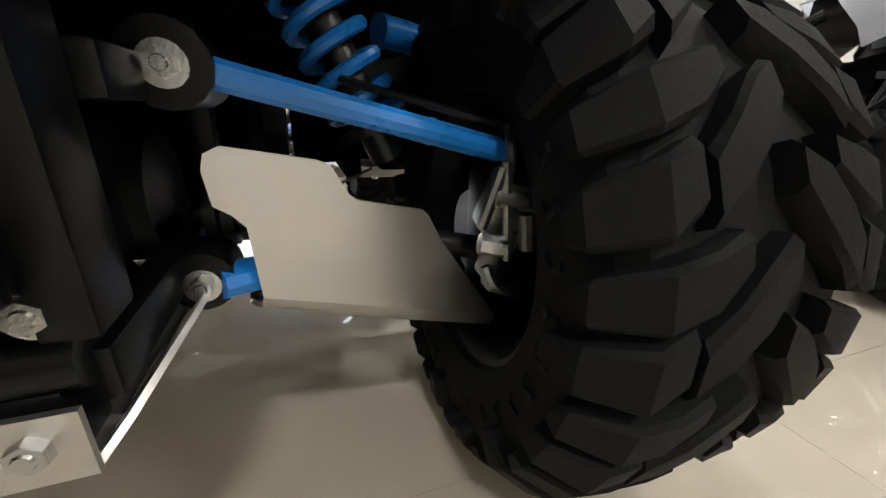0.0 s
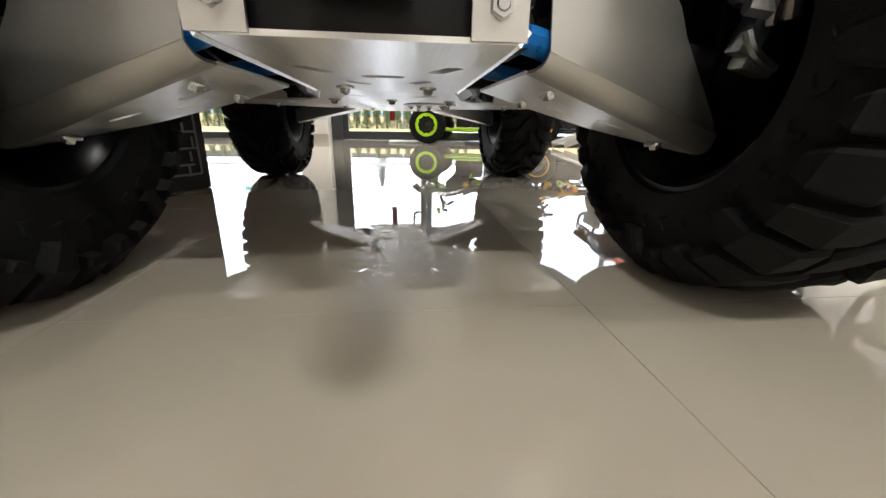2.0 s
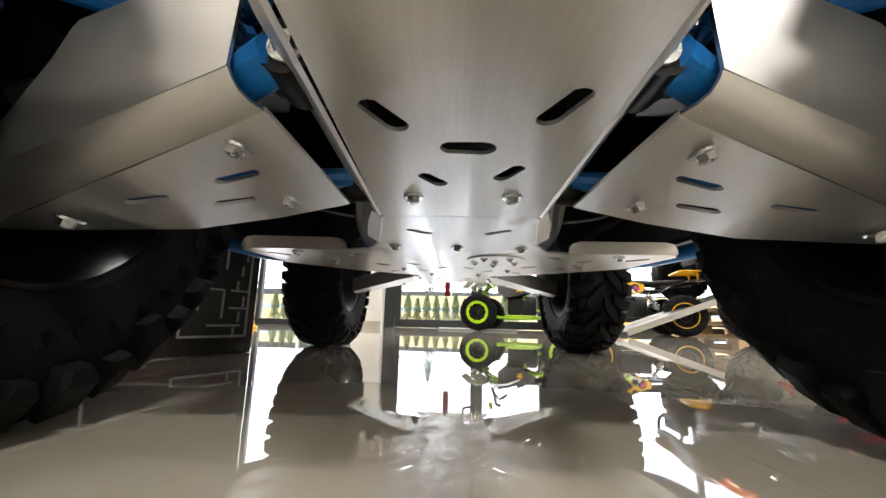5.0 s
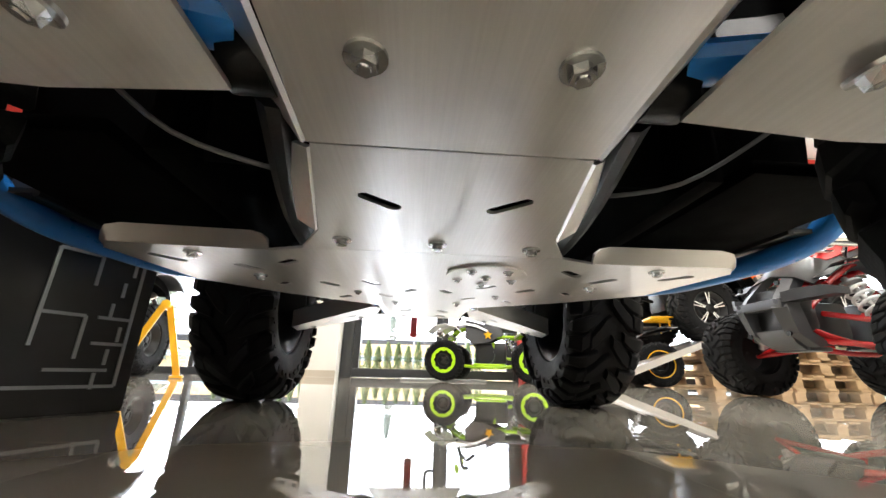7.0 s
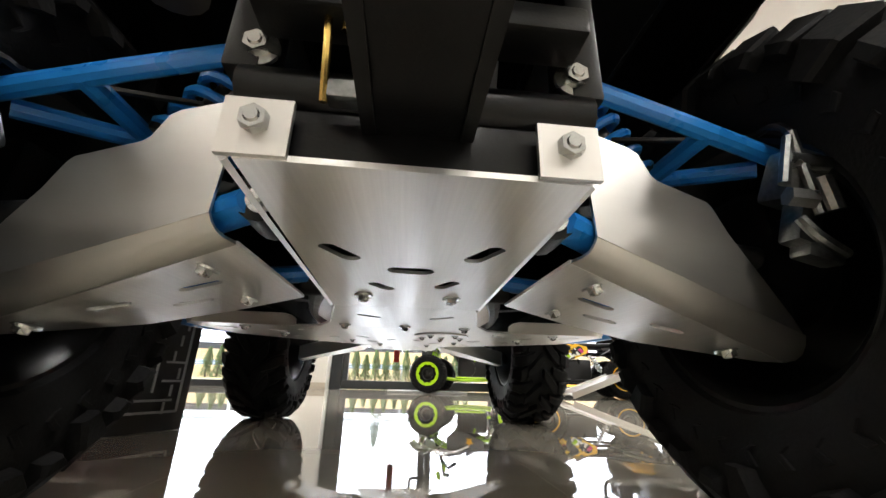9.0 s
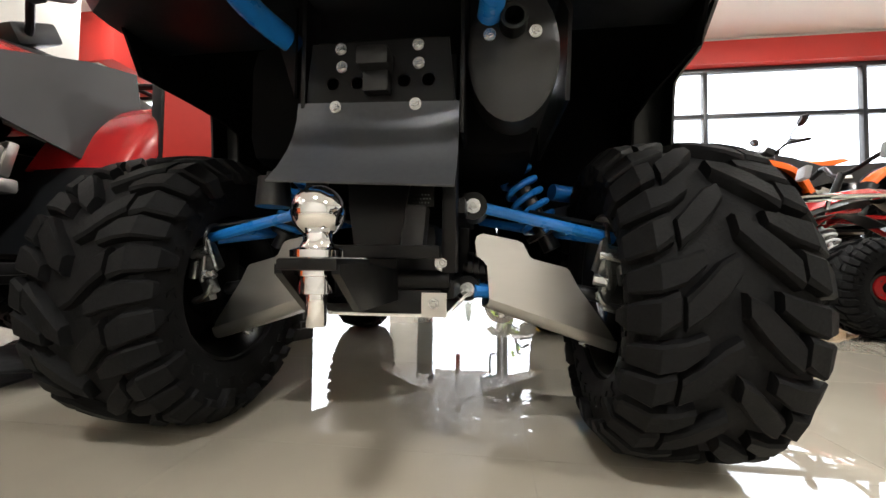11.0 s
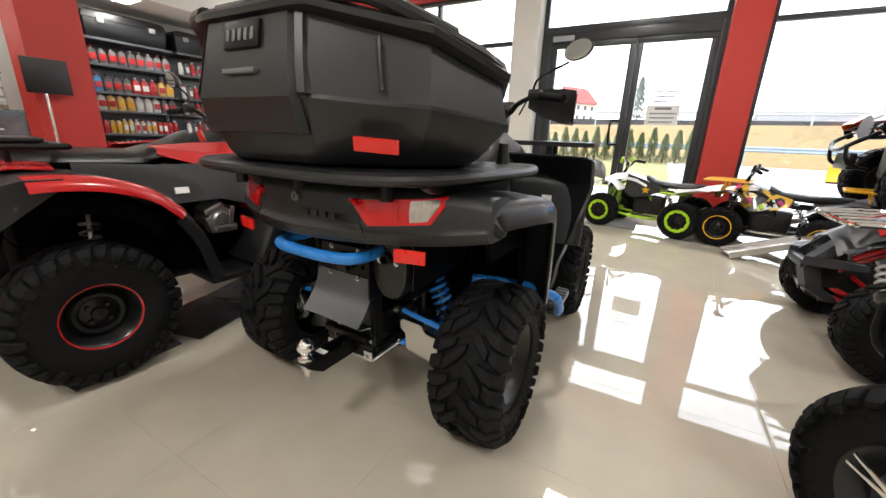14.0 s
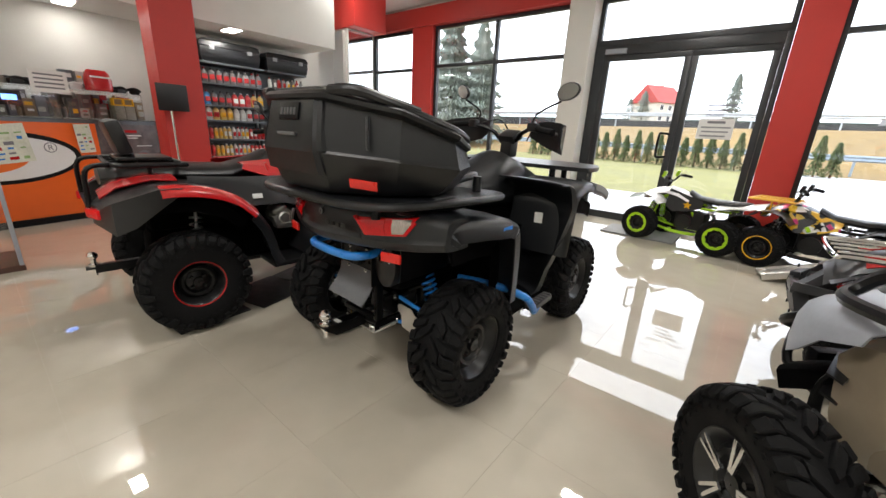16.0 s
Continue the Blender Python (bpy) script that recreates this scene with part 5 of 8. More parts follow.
for s in (1, -1):
    def lens(stations, proud):
        rows = []
        for (x0, zt0, zb0), (x1, zt1, zb1) in zip(stations, stations[1:]):
            for i in range(5):
                f = i / 4
                x, zt, zb = x0 + (x1 - x0) * f, zt0 + (zt1 - zt0) * f, zb0 + (zb1 - zb0) * f
                y = cowl_back(x) - proud
                rows.append([(s * x, y + 0.016, zt), (s * x, y - 0.001, zt - 0.003), (s * x, y - 0.007, (zt * 2 + zb) / 3), (s * x, y - 0.009, (zt + zb * 2) / 3), (s * x, y - 0.006, zb + 0.004), (s * x, y + 0.014, zb)])
            rows.pop()
        return shell(B(), rows, -0.006 * s)
    rimp = part("lamp_surround", lens([(0.186, 0.898, 0.892), (0.232, 0.899, 0.82), (0.392, 0.91, 0.832), (0.438, 0.916, 0.905)], 0.002), REDLENS, cowl, "red lamp surround")
    part("tail_lamp", lens([(0.2, 0.892, 0.886), (0.24, 0.894, 0.828), (0.342, 0.902, 0.836)], 0.006), REDLENS, rimp, "red tail lamp lens")
    part("clear_lens", lens([(0.344, 0.902, 0.836), (0.386, 0.906, 0.841), (0.426, 0.909, 0.902)], 0.006), CLEARLENS, rimp, "clear indicator lens")
    part("reflector", box(B(), (s * 0.35, -0.246, 0.747), (0.092, 0.012, 0.038), Euler((0, 0, s * 0.22)).to_matrix(), 0.003), REFLECTOR, Q, "red reflector")


def fender(bm, path, inner, outer, lip, thick=0.006):
    grid = []
    n = len(path)
    for i, (y, z) in enumerate(path):
        a, b = path[max(i - 1, 0)], path[min(i + 1, n - 1)]
        t = Vector((0, b[0] - a[0], b[1] - a[1])).normalized()
        nrm = Vector((0, -t.z, t.y))
        p = Vector((0, y, z))
        row = []
        for x, d in ((inner, 0.012), ((inner + outer) / 2, 0.014), (outer - 0.04, 0.006), (outer - 0.012, -0.002), (outer, -0.016), (outer + 0.004, -lip)):
            row.append(p + nrm * d + Vector((x, 0, 0)))
        grid.append(row)
    return shell(bm, grid, thick)


RF = smooth_path([(0, -0.12, 0.83), (0, -0.08, 0.872), (0, 0.02, 0.878), (0, 0.16, 0.874), (0, 0.27, 0.858), (0, 0.33, 0.815), (0, 0.35, 0.7), (0, 0.355, 0.56), (0, 0.355, 0.46)], 4)
def rear_fender(bm):
    fender(bm, [(p.y, p.z) for p in RF], 0.3, 0.605, 0.07)
    for v in bm.verts:
        if v.co.x > 0.4:
            v.co.x -= 0.09 * min(max((0.16 - v.co.y) / 0.28, 0.0), 1.0)


both("rear_fender", rear_fender, PLASTIC, "textured black plastic rear fender")
# arch insides and foot well: recess shade comes from the near-black colour
both("fender_liner", lambda bm: fender(bm, [(p.y - 0.0, p.z - 0.075) for p in RF[3:]] , 0.29, 0.5, 0.1), UNDERSHADE, "black inner wheel arch")
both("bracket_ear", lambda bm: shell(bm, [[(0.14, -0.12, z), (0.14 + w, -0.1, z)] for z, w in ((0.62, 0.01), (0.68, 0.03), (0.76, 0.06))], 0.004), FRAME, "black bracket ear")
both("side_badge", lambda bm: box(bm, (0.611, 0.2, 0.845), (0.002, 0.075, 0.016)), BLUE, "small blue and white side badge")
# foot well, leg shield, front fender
both("foot_well", lambda bm: (box(bm, (0.45, 0.66, 0.325), (0.2, 0.5, 0.02), None, 0.006), box(bm, (0.3, 0.66, 0.5), (0.03, 0.5, 0.4), None, 0.01)), UNDERSHADE, "black plastic foot well")
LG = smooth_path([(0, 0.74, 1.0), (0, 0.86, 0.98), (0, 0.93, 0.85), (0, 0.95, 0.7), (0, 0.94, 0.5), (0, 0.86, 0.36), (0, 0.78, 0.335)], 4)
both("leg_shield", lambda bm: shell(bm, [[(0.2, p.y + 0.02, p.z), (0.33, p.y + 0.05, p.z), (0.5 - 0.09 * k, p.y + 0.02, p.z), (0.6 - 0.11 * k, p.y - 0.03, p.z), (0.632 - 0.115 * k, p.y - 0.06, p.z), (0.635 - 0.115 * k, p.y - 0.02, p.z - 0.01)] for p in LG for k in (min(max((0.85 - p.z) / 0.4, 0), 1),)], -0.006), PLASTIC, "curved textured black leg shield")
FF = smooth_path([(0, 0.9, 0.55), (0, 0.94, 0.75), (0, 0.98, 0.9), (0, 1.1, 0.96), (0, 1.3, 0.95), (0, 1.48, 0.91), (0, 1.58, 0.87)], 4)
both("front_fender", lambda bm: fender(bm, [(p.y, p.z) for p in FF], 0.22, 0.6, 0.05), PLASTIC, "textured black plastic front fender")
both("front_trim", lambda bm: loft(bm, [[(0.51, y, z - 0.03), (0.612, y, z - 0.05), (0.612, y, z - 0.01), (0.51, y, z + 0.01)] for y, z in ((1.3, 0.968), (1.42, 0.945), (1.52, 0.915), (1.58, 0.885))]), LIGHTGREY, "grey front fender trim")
both("front_liner", lambda bm: fender(bm, [(p.y + 0.03, p.z - 0.1) for p in FF[2:-2]], 0.2, 0.5, 0.1), UNDERSHADE, "black inner wheel arch")
both("warning_label", lambda bm: box(bm, (0.42, 0.905, 0.76), (0.05, 0.003, 0.065), Euler((0, 0, 0.15)).to_matrix()), PAPER, "white warning sticker")
both("nerf_bar", lambda bm: tube(bm, [(0.44, 0.92, 0.29), (0.53, 0.84, 0.288), (0.56, 0.74, 0.288), (0.59, 0.64, 0.295), (0.612, 0.57, 0.32), (0.622, 0.52, 0.37), (0.605, 0.45, 0.44), (0.5, 0.34, 0.5), (0.32, 0.25, 0.52)], 0.02, 12), BLUE, "bent blue painted side tube")


def step(bm):
    for x in (0.555, 0.605):
        box(bm, (x, 0.69, 0.325), (0.01, 0.24, 0.03), None, 0.003)
    box(bm, (0.58, 0.69, 0.318), (0.055, 0.24, 0.008), None, 0.002)


for fs, sx in zip(both("foot_step", step, SHADOWP, "toothed dark metal foot step"), (1, -1)):
    for k in range(7):
        part("tread_bar", box(B(), (sx * 0.58, 0.585 + 0.036 * k, 0.334), (0.05, 0.014, 0.024), None, 0.003), GREYP, fs)
# seat, tank cover, rack and luggage box
part("seat", loft(B(), [[(w * math.cos(a), y, z + (0.075 if math.sin(a) > 0 else 0.05) * math.sin(a)) for a in [2 * math.pi * k / 20 for k in range(20)]] for y, w, z in ((0.1, 0.12, 0.88), (0.14, 0.17, 0.89), (0.35, 0.18, 0.9), (0.55, 0.16, 0.9), (0.7, 0.12, 0.93), (0.76, 0.07, 0.95))]), SHADOWP, Q, "padded black seat")
part("tank_cover", loft(B(), [[(w * math.cos(a), y, z + h * math.sin(a)) for a in [2 * math.pi * k / 20 for k in range(20)]] for y, w, z, h in ((0.6, 0.12, 0.9, 0.06), (0.7, 0.18, 0.9, 0.11), (0.85, 0.22, 0.92, 0.15), (1.0, 0.24, 0.93, 0.2), (1.12, 0.24, 0.92, 0.17), (1.4, 0.22, 0.86, 0.12), (1.66, 0.18, 0.78, 0.1), (1.72, 0.1, 0.74, 0.06))]), PLASTIC, Q, "black plastic tank cover")


def rack_slab(bm, pts, z, h):
    loft(bm, [[(x, y, zz) for x, y in pts] for zz in (z, z + h * 0.7, z + h)])
    return bm


RACK = [(0.0, -0.41), (0.27, -0.4), (0.41, -0.31), (0.48, -0.12), (0.525, 0.16), (0.52, 0.27), (0.45, 0.3), (0.36, 0.27)]
rp = smooth_path([(x, y, 0) for x, y in RACK] + [(-x, y, 0) for x, y in reversed(RACK[1:])] + [(0.0, -0.41, 0)], 3)[:-1]
GLOSSBLACK = mat("gloss_black_plastic", (0.006, 0.006, 0.0065), 0.06, size=40, var=0.1, coat=0.8)
rack = part("rear_rack", rack_slab(B(), [(p.x, p.y) for p in rp], 0.962, 0.02), PLASTIC, Q, "flat black plastic luggage rack")
part("rack_edge", tube(B(), [(-x, y, 0.966) for x, y in reversed(RACK[1:])] + [(x, y, 0.966) for x, y in RACK], 0.016, 10, 3), PLASTIC, rack, "rounded black rack edge")
for sx in (-1, 1):
    part("rack_brace", tube(B(), [(sx * 0.42, -0.29, 0.955), (sx * 0.4, -0.2, 0.93), (sx * 0.42, 0.0, 0.925), (sx * 0.47, 0.14, 0.945)], 0.012, 8), FRAME, rack, "black tube brace under the rack")
for x, y in ((-0.3, -0.28), (0.3, -0.28), (-0.36, 0.1), (0.36, 0.1), (0.0, -0.3)):
    part("rack_post", cyl(B(), (x, y, 0.9), (x, y, 0.964), 0.018, seg=10), FRAME, rack)
for s in (1, -1):
    part("rack_stop", cyl(B(), (s * 0.43, 0.2, 0.98), (s * 0.43, 0.2, 1.05), 0.022, 0.018, 12), PLASTIC, rack)
    part("rack_print", box(B(), (s * 0.45, -0.06, 0.9835), (0.03, 0.12, 0.002)), GREYP, rack)
part("tail_tray", box(B(), (0, -0.1, 0.942), (0.74, 0.3, 0.012), None, 0.005), GLOSSBLACK, Q, "glossy black tray under the rack")
both("grab_handle", lambda bm: tube(bm, [(0.3, 0.1, 0.97), (0.32, 0.2, 1.02), (0.3, 0.36, 1.03), (0.22, 0.44, 1.02), (0.1, 0.46, 1.0)], 0.018), PLASTIC, "black grab handle")
fr = part("front_rack", rack_slab(B(), [(p.x, p.y) for p in smooth_path([(-0.42, 1.18, 0), (0.42, 1.18, 0), (0.58, 1.27, 0), (0.5, 1.58, 0), (0.26, 1.7, 0), (-0.26, 1.7, 0), (-0.5, 1.58, 0), (-0.58, 1.27, 0), (-0.42, 1.18, 0)], 3)[:-1]], 1.03, 0.025), PLASTIC, Q, "flat black plastic front rack")
for x, y in ((-0.32, 1.25), (0.32, 1.25), (-0.28, 1.55), (0.28, 1.55)):
    part("rack_post", cyl(B(), (x, y, 0.93), (x, y, 1.045), 0.02, seg=10), FRAME, fr)
# handlebar, guards, mirrors
bars = part("handlebar", tube(B(), [(-0.4, 0.66, 1.17), (-0.25, 0.7, 1.185), (-0.12, 0.76, 1.15), (-0.06, 0.78, 1.1), (0.06, 0.78, 1.1), (0.12, 0.76, 1.15), (0.25, 0.7, 1.185), (0.4, 0.66, 1.17)], 0.013), FRAME, Q, "black handlebar")
bars.matrix_basis = Matrix.Translation((0.02, 1.08, 0.1)) @ Matrix.Rotation(radians(-10), 4, "Z") @ Matrix.Rotation(radians(2), 4, "Y") @ Matrix.Translation((0, -0.78, 0)) @ Matrix.Diagonal((1.05, 1, 1, 1))
part("instrument", box(box(B(), (0, 0.8, 1.12), (0.13, 0.1, 0.06), Euler((0.5, 0, 0)).to_matrix(), 0.015), (0, 0.8, 1.05), (0.09, 0.08, 0.12), None, 0.02), SHADOWP, bars, "black instrument pod")
for s in (1, -1):
    part("grip", cyl(B(), (s * 0.27, 0.695, 1.184), (s * 0.4, 0.66, 1.17), 0.018, seg=14), RUBBER, bars)
    bm = shell(B(), [[(0.17, 0.78, 1.175 + h * 0.55), (0.25, 0.81, 1.165 + h), (0.36, 0.79, 1.15 + h * 1.15), (0.44, 0.72, 1.14 + h * 1.1), (0.47, 0.64, 1.15 + h * 0.6)] for h in (-0.08, -0.04, 0.0, 0.035, 0.065)], 0.006)
    part("hand_guard", bm if s > 0 else mirrored(bm), SHADOWP, bars, "black plastic hand guard")
    part("switch_box", box(B(), (s * 0.24, 0.7, 1.19), (0.06, 0.05, 0.05), None, 0.01), SHADOWP, bars)
    part("brake_lever", tube(B(), [(s * 0.24, 0.72, 1.19), (s * 0.3, 0.745, 1.175), (s * 0.39, 0.72, 1.165)], 0.006, 8), GREYP, bars)
    part("cable", tube(B(), [(s * 0.2, 0.72, 1.19), (s * 0.14, 0.86, 1.22), (s * 0.06, 0.9, 1.1)], 0.005, 6), SHADOWP, bars)
    part("mirror_stem", tube(B(), [(s * 0.22, 0.71, 1.2), (s * 0.23, 0.74, 1.27), (s * 0.37, 0.74, 1.34)], 0.006, 8), FRAME, bars)
    bm = loft(B(), [[(s * 0.405 + kx * 0.062 * math.cos(a) * k, y + 0.01 * math.cos(a) * s, 1.392 + 0.048 * k * math.sin(a) + 0.012 * math.cos(a) * s) for a in [2 * math.pi * i / 24 for i in range(24)]] for y, k, kx in ((0.735, 0.97, 1), (0.74, 1.0, 1), (0.755, 0.95, 1), (0.775, 0.6, 1))])
    h = part("mirror_shell", bm, SHADOWP, bars, "black mirror shell")
    bm = loft(B(), [[(s * 0.405 + 0.056 * math.cos(a), y + 0.009 * math.cos(a) * s, 1.392 + 0.043 * math.sin(a) + 0.011 * math.cos(a) * s) for a in [2 * math.pi * i / 24 for i in range(24)]] for y in (0.7335, 0.7345)])
    part("mirror_glass", bm, TINTMIRROR, h)
part("tow_strap", box(B(), (-0.03, 1.72, 0.36), (0.028, 0.004, 0.26), None, 0.001), RED, Q, "red woven tow tag")
for k in range(5):
    part("strap_print", box(B(), (-0.03, 1.717, 0.34 + 0.03 * k), (0.012, 0.002, 0.02)), PAPER, bpy.data.objects["tow_strap"])
part("front_bumper", tube(B(), [(-0.3, 1.66, 0.75), (-0.3, 1.78, 0.6), (-0.15, 1.8, 0.5), (0.15, 1.8, 0.5), (0.3, 1.78, 0.6), (0.3, 1.66, 0.75)], 0.02), FRAME, Q, "black tube front bumper")
part("winch_plate", box(B(), (0, 1.7, 0.46), (0.3, 0.06, 0.16), None, 0.01), FRAME, Q)

# luggage box on the rack
lug = thing("luggage_box", "big black faceted luggage box with a padded lid on the rack", "luggage box")


def lid_z(y):
    """Height of the lid: high at the back, falling towards the seat."""
    return 1.352 - 0.12 * min(max((y + 0.4) / 0.31, 0.0), 1.0) - 0.06 * min(max((y + 0.09) / 0.28, 0.0), 1.0)


def crease_z(y):
    return 1.14 - 0.04 * min(max((y + 0.43) / 0.34, 0.0), 1.0)


def box_ring(k, inset, level):
    """Faceted outline seen from above; k: share of the width; level: height, or a function of y."""
    half = [(0.15, -0.44), (0.2, -0.432), (0.44, -0.29), (0.55, -0.09), (0.46, 0.1), (0.32, 0.18), (0.18, 0.19)]
    pts = [(x, y) for x, y in half] + [(-x, y) for x, y in reversed(half)]
    out = []
    for x, y in pts:
        y = y + inset * (1 if y < -0.1 else (-1 if y > 0.1 else 0))
        out.append((x * k, y, level(y) if callable(level) else level))
    return out


part("tub", loft(B(), [box_ring(0.74, 0.07, 0.984), box_ring(0.8, 0.055, 0.992), box_ring(0.86, 0.04, 1.015), box_ring(0.985, 0.002, lambda y: crease_z(y) - 0.012), box_ring(1.0, 0.0, crease_z), box_ring(0.985, 0.004, lambda y: crease_z(y) + 0.01), box_ring(0.94, 0.03, lambda y: lid_z(y) - 0.03)]), PLASTIC, lug, "textured black faceted tub", 20)
part("lid", loft(B(), [box_ring(0.955, 0.02, lambda y: lid_z(y) - 0.034), box_ring(0.985, 0.008, lambda y: lid_z(y) - 0.026), box_ring(0.99, 0.008, lambda y: lid_z(y) - 0.012), box_ring(0.965, 0.02, lambda y: lid_z(y)), box_ring(0.9, 0.05, lambda y: lid_z(y) + 0.012), box_ring(0.82, 0.08, lambda y: lid_z(y) + 0.035), box_ring(0.6, 0.12, lambda y: lid_z(y) + 0.045)]), SHADOWP, lug, "black lid with a rounded rim", 25)
part("lid_rim", tube(B(), [(x, y, z) for x, y, z in box_ring(0.93, 0.035, lambda y: lid_z(y) + 0.006)[2:12]], 0.017, 8, 3), SHADOWP, lug, "padded black rope rim")
pan = part("rear_panel", loft(B(), [[(-w, y, z), (w, y, z), (w - 0.012, y - 0.02, z + 0.002), (-w + 0.012, y - 0.02, z + 0.002)] for y, z, w in ((-0.418, 1.06, 0.185), (-0.436, 1.14, 0.182), (-0.425, 1.21, 0.17), (-0.405, 1.31, 0.158), (-0.385, 1.362, 0.15))]), PLASTIC, lug, "raised black panel on the back of the box", 20)
part("name_recess", box(B(), (0.0, -0.4325, 1.28), (0.13, 0.014, 0.062), Euler((-0.2, 0, 0)).to_matrix(), 0.004), FRAME, pan, "dark recessed name plate")
for k in range(5):
    part("relief_bar", box(B(), (-0.044 + 0.022 * k, -0.441, 1.28), (0.012, 0.004, 0.026), Euler((-0.2, 0, 0)).to_matrix(), 0.001), GREYP, pan)
part("latch", box(B(), (0.0, -0.4515, 1.2), (0.12, 0.014, 0.012), Euler((-0.15, 0, 0)).to_matrix(), 0.003), GREYP, pan)
for sx in (-1, 1):
    part("panel_step", loft(B(), [[(sx * (w + 0.004), y, z), (sx * (w + 0.022), y + 0.012, z), (sx * (w + 0.02), y - 0.008, z), (sx * (w + 0.004), y - 0.016, z)] for y, z, w in ((-0.434, 1.15, 0.184), (-0.424, 1.21, 0.172), (-0.405, 1.31, 0.16), (-0.388, 1.355, 0.152))]), PLASTIC, pan)
    part("reflector", box(B(), (sx * 0.343, -0.372, 1.043), (0.105, 0.008, 0.034), Euler((0.3, sx * 0.06, sx * 0.42)).to_matrix(), 0.003), REFLECTOR, lug, "red reflector strip")
    rib = [(sx * 0.345, -0.352, 1.16), (sx * 0.335, -0.345, 1.22), (sx * 0.325, -0.335, 1.27)]
    part("side_rib", tube(B(), rib, 0.006, 6, 2), PLASTIC, lug)
    bolt(lug, (sx * 0.165, -0.4, 1.335), (0, -1, 0), True)
    part("lid_handle", tube(B(), [(sx * 0.2, -0.395, 1.35), (sx * 0.3, -0.36, 1.352), (sx * 0.38, -0.28, 1.32), (sx * 0.44, -0.2, 1.29)], 0.02, 10), SHADOWP, lug, "black padded lid edge")

# ---- the other quad bikes ----
TYRE_U = tyre_mesh(0.3, 0.215, 0.137, 16, 0.018)
RIM_U = rim_mesh("wheel", 0.22, 0.139, RIMBLACK, 0.3)
RIM_ALLOY = rim_mesh("wheel", 0.22, 0.157, SHADOWP, 0.5)
TYRE_W = tyre_mesh(0.3, 0.215, 0.155, 16, 0.018)


def ring_mesh(name, x, r, t, material):
    bm = B()
    turned(bm, [(x - 0.006, r - t), (x + 0.004, r - t), (x + 0.006, r), (x - 0.004, r + 0.001)], 40, True)
    return mesh_of(name, bm, material)


TAILGREY = mat("charcoal_plastic", (0.018, 0.0185, 0.02), 0.36, bump=0.15, size=400, var=0.1)
RED_RING = ring_mesh("rim_ring", 0.089, 0.139, 0.005, RED)


def spoke_mesh(name, x, r, n, material):
    bm = B()
    for k in range(n):
        for d in (-0.11, 0.11):
            a = 2 * math.pi * k / n + d
            rot = Euler((a, 0, 0)).to_matrix()
            box(bm, rot @ Vector((x, 0, r * 0.62)), (0.014, r * 0.085, r * 0.7), rot, 0.004)
    return mesh_of(name, bm, material)


ALLOY_FACE = spoke_mesh("rim_ring", 0.078, 0.155, 5, CHROME)


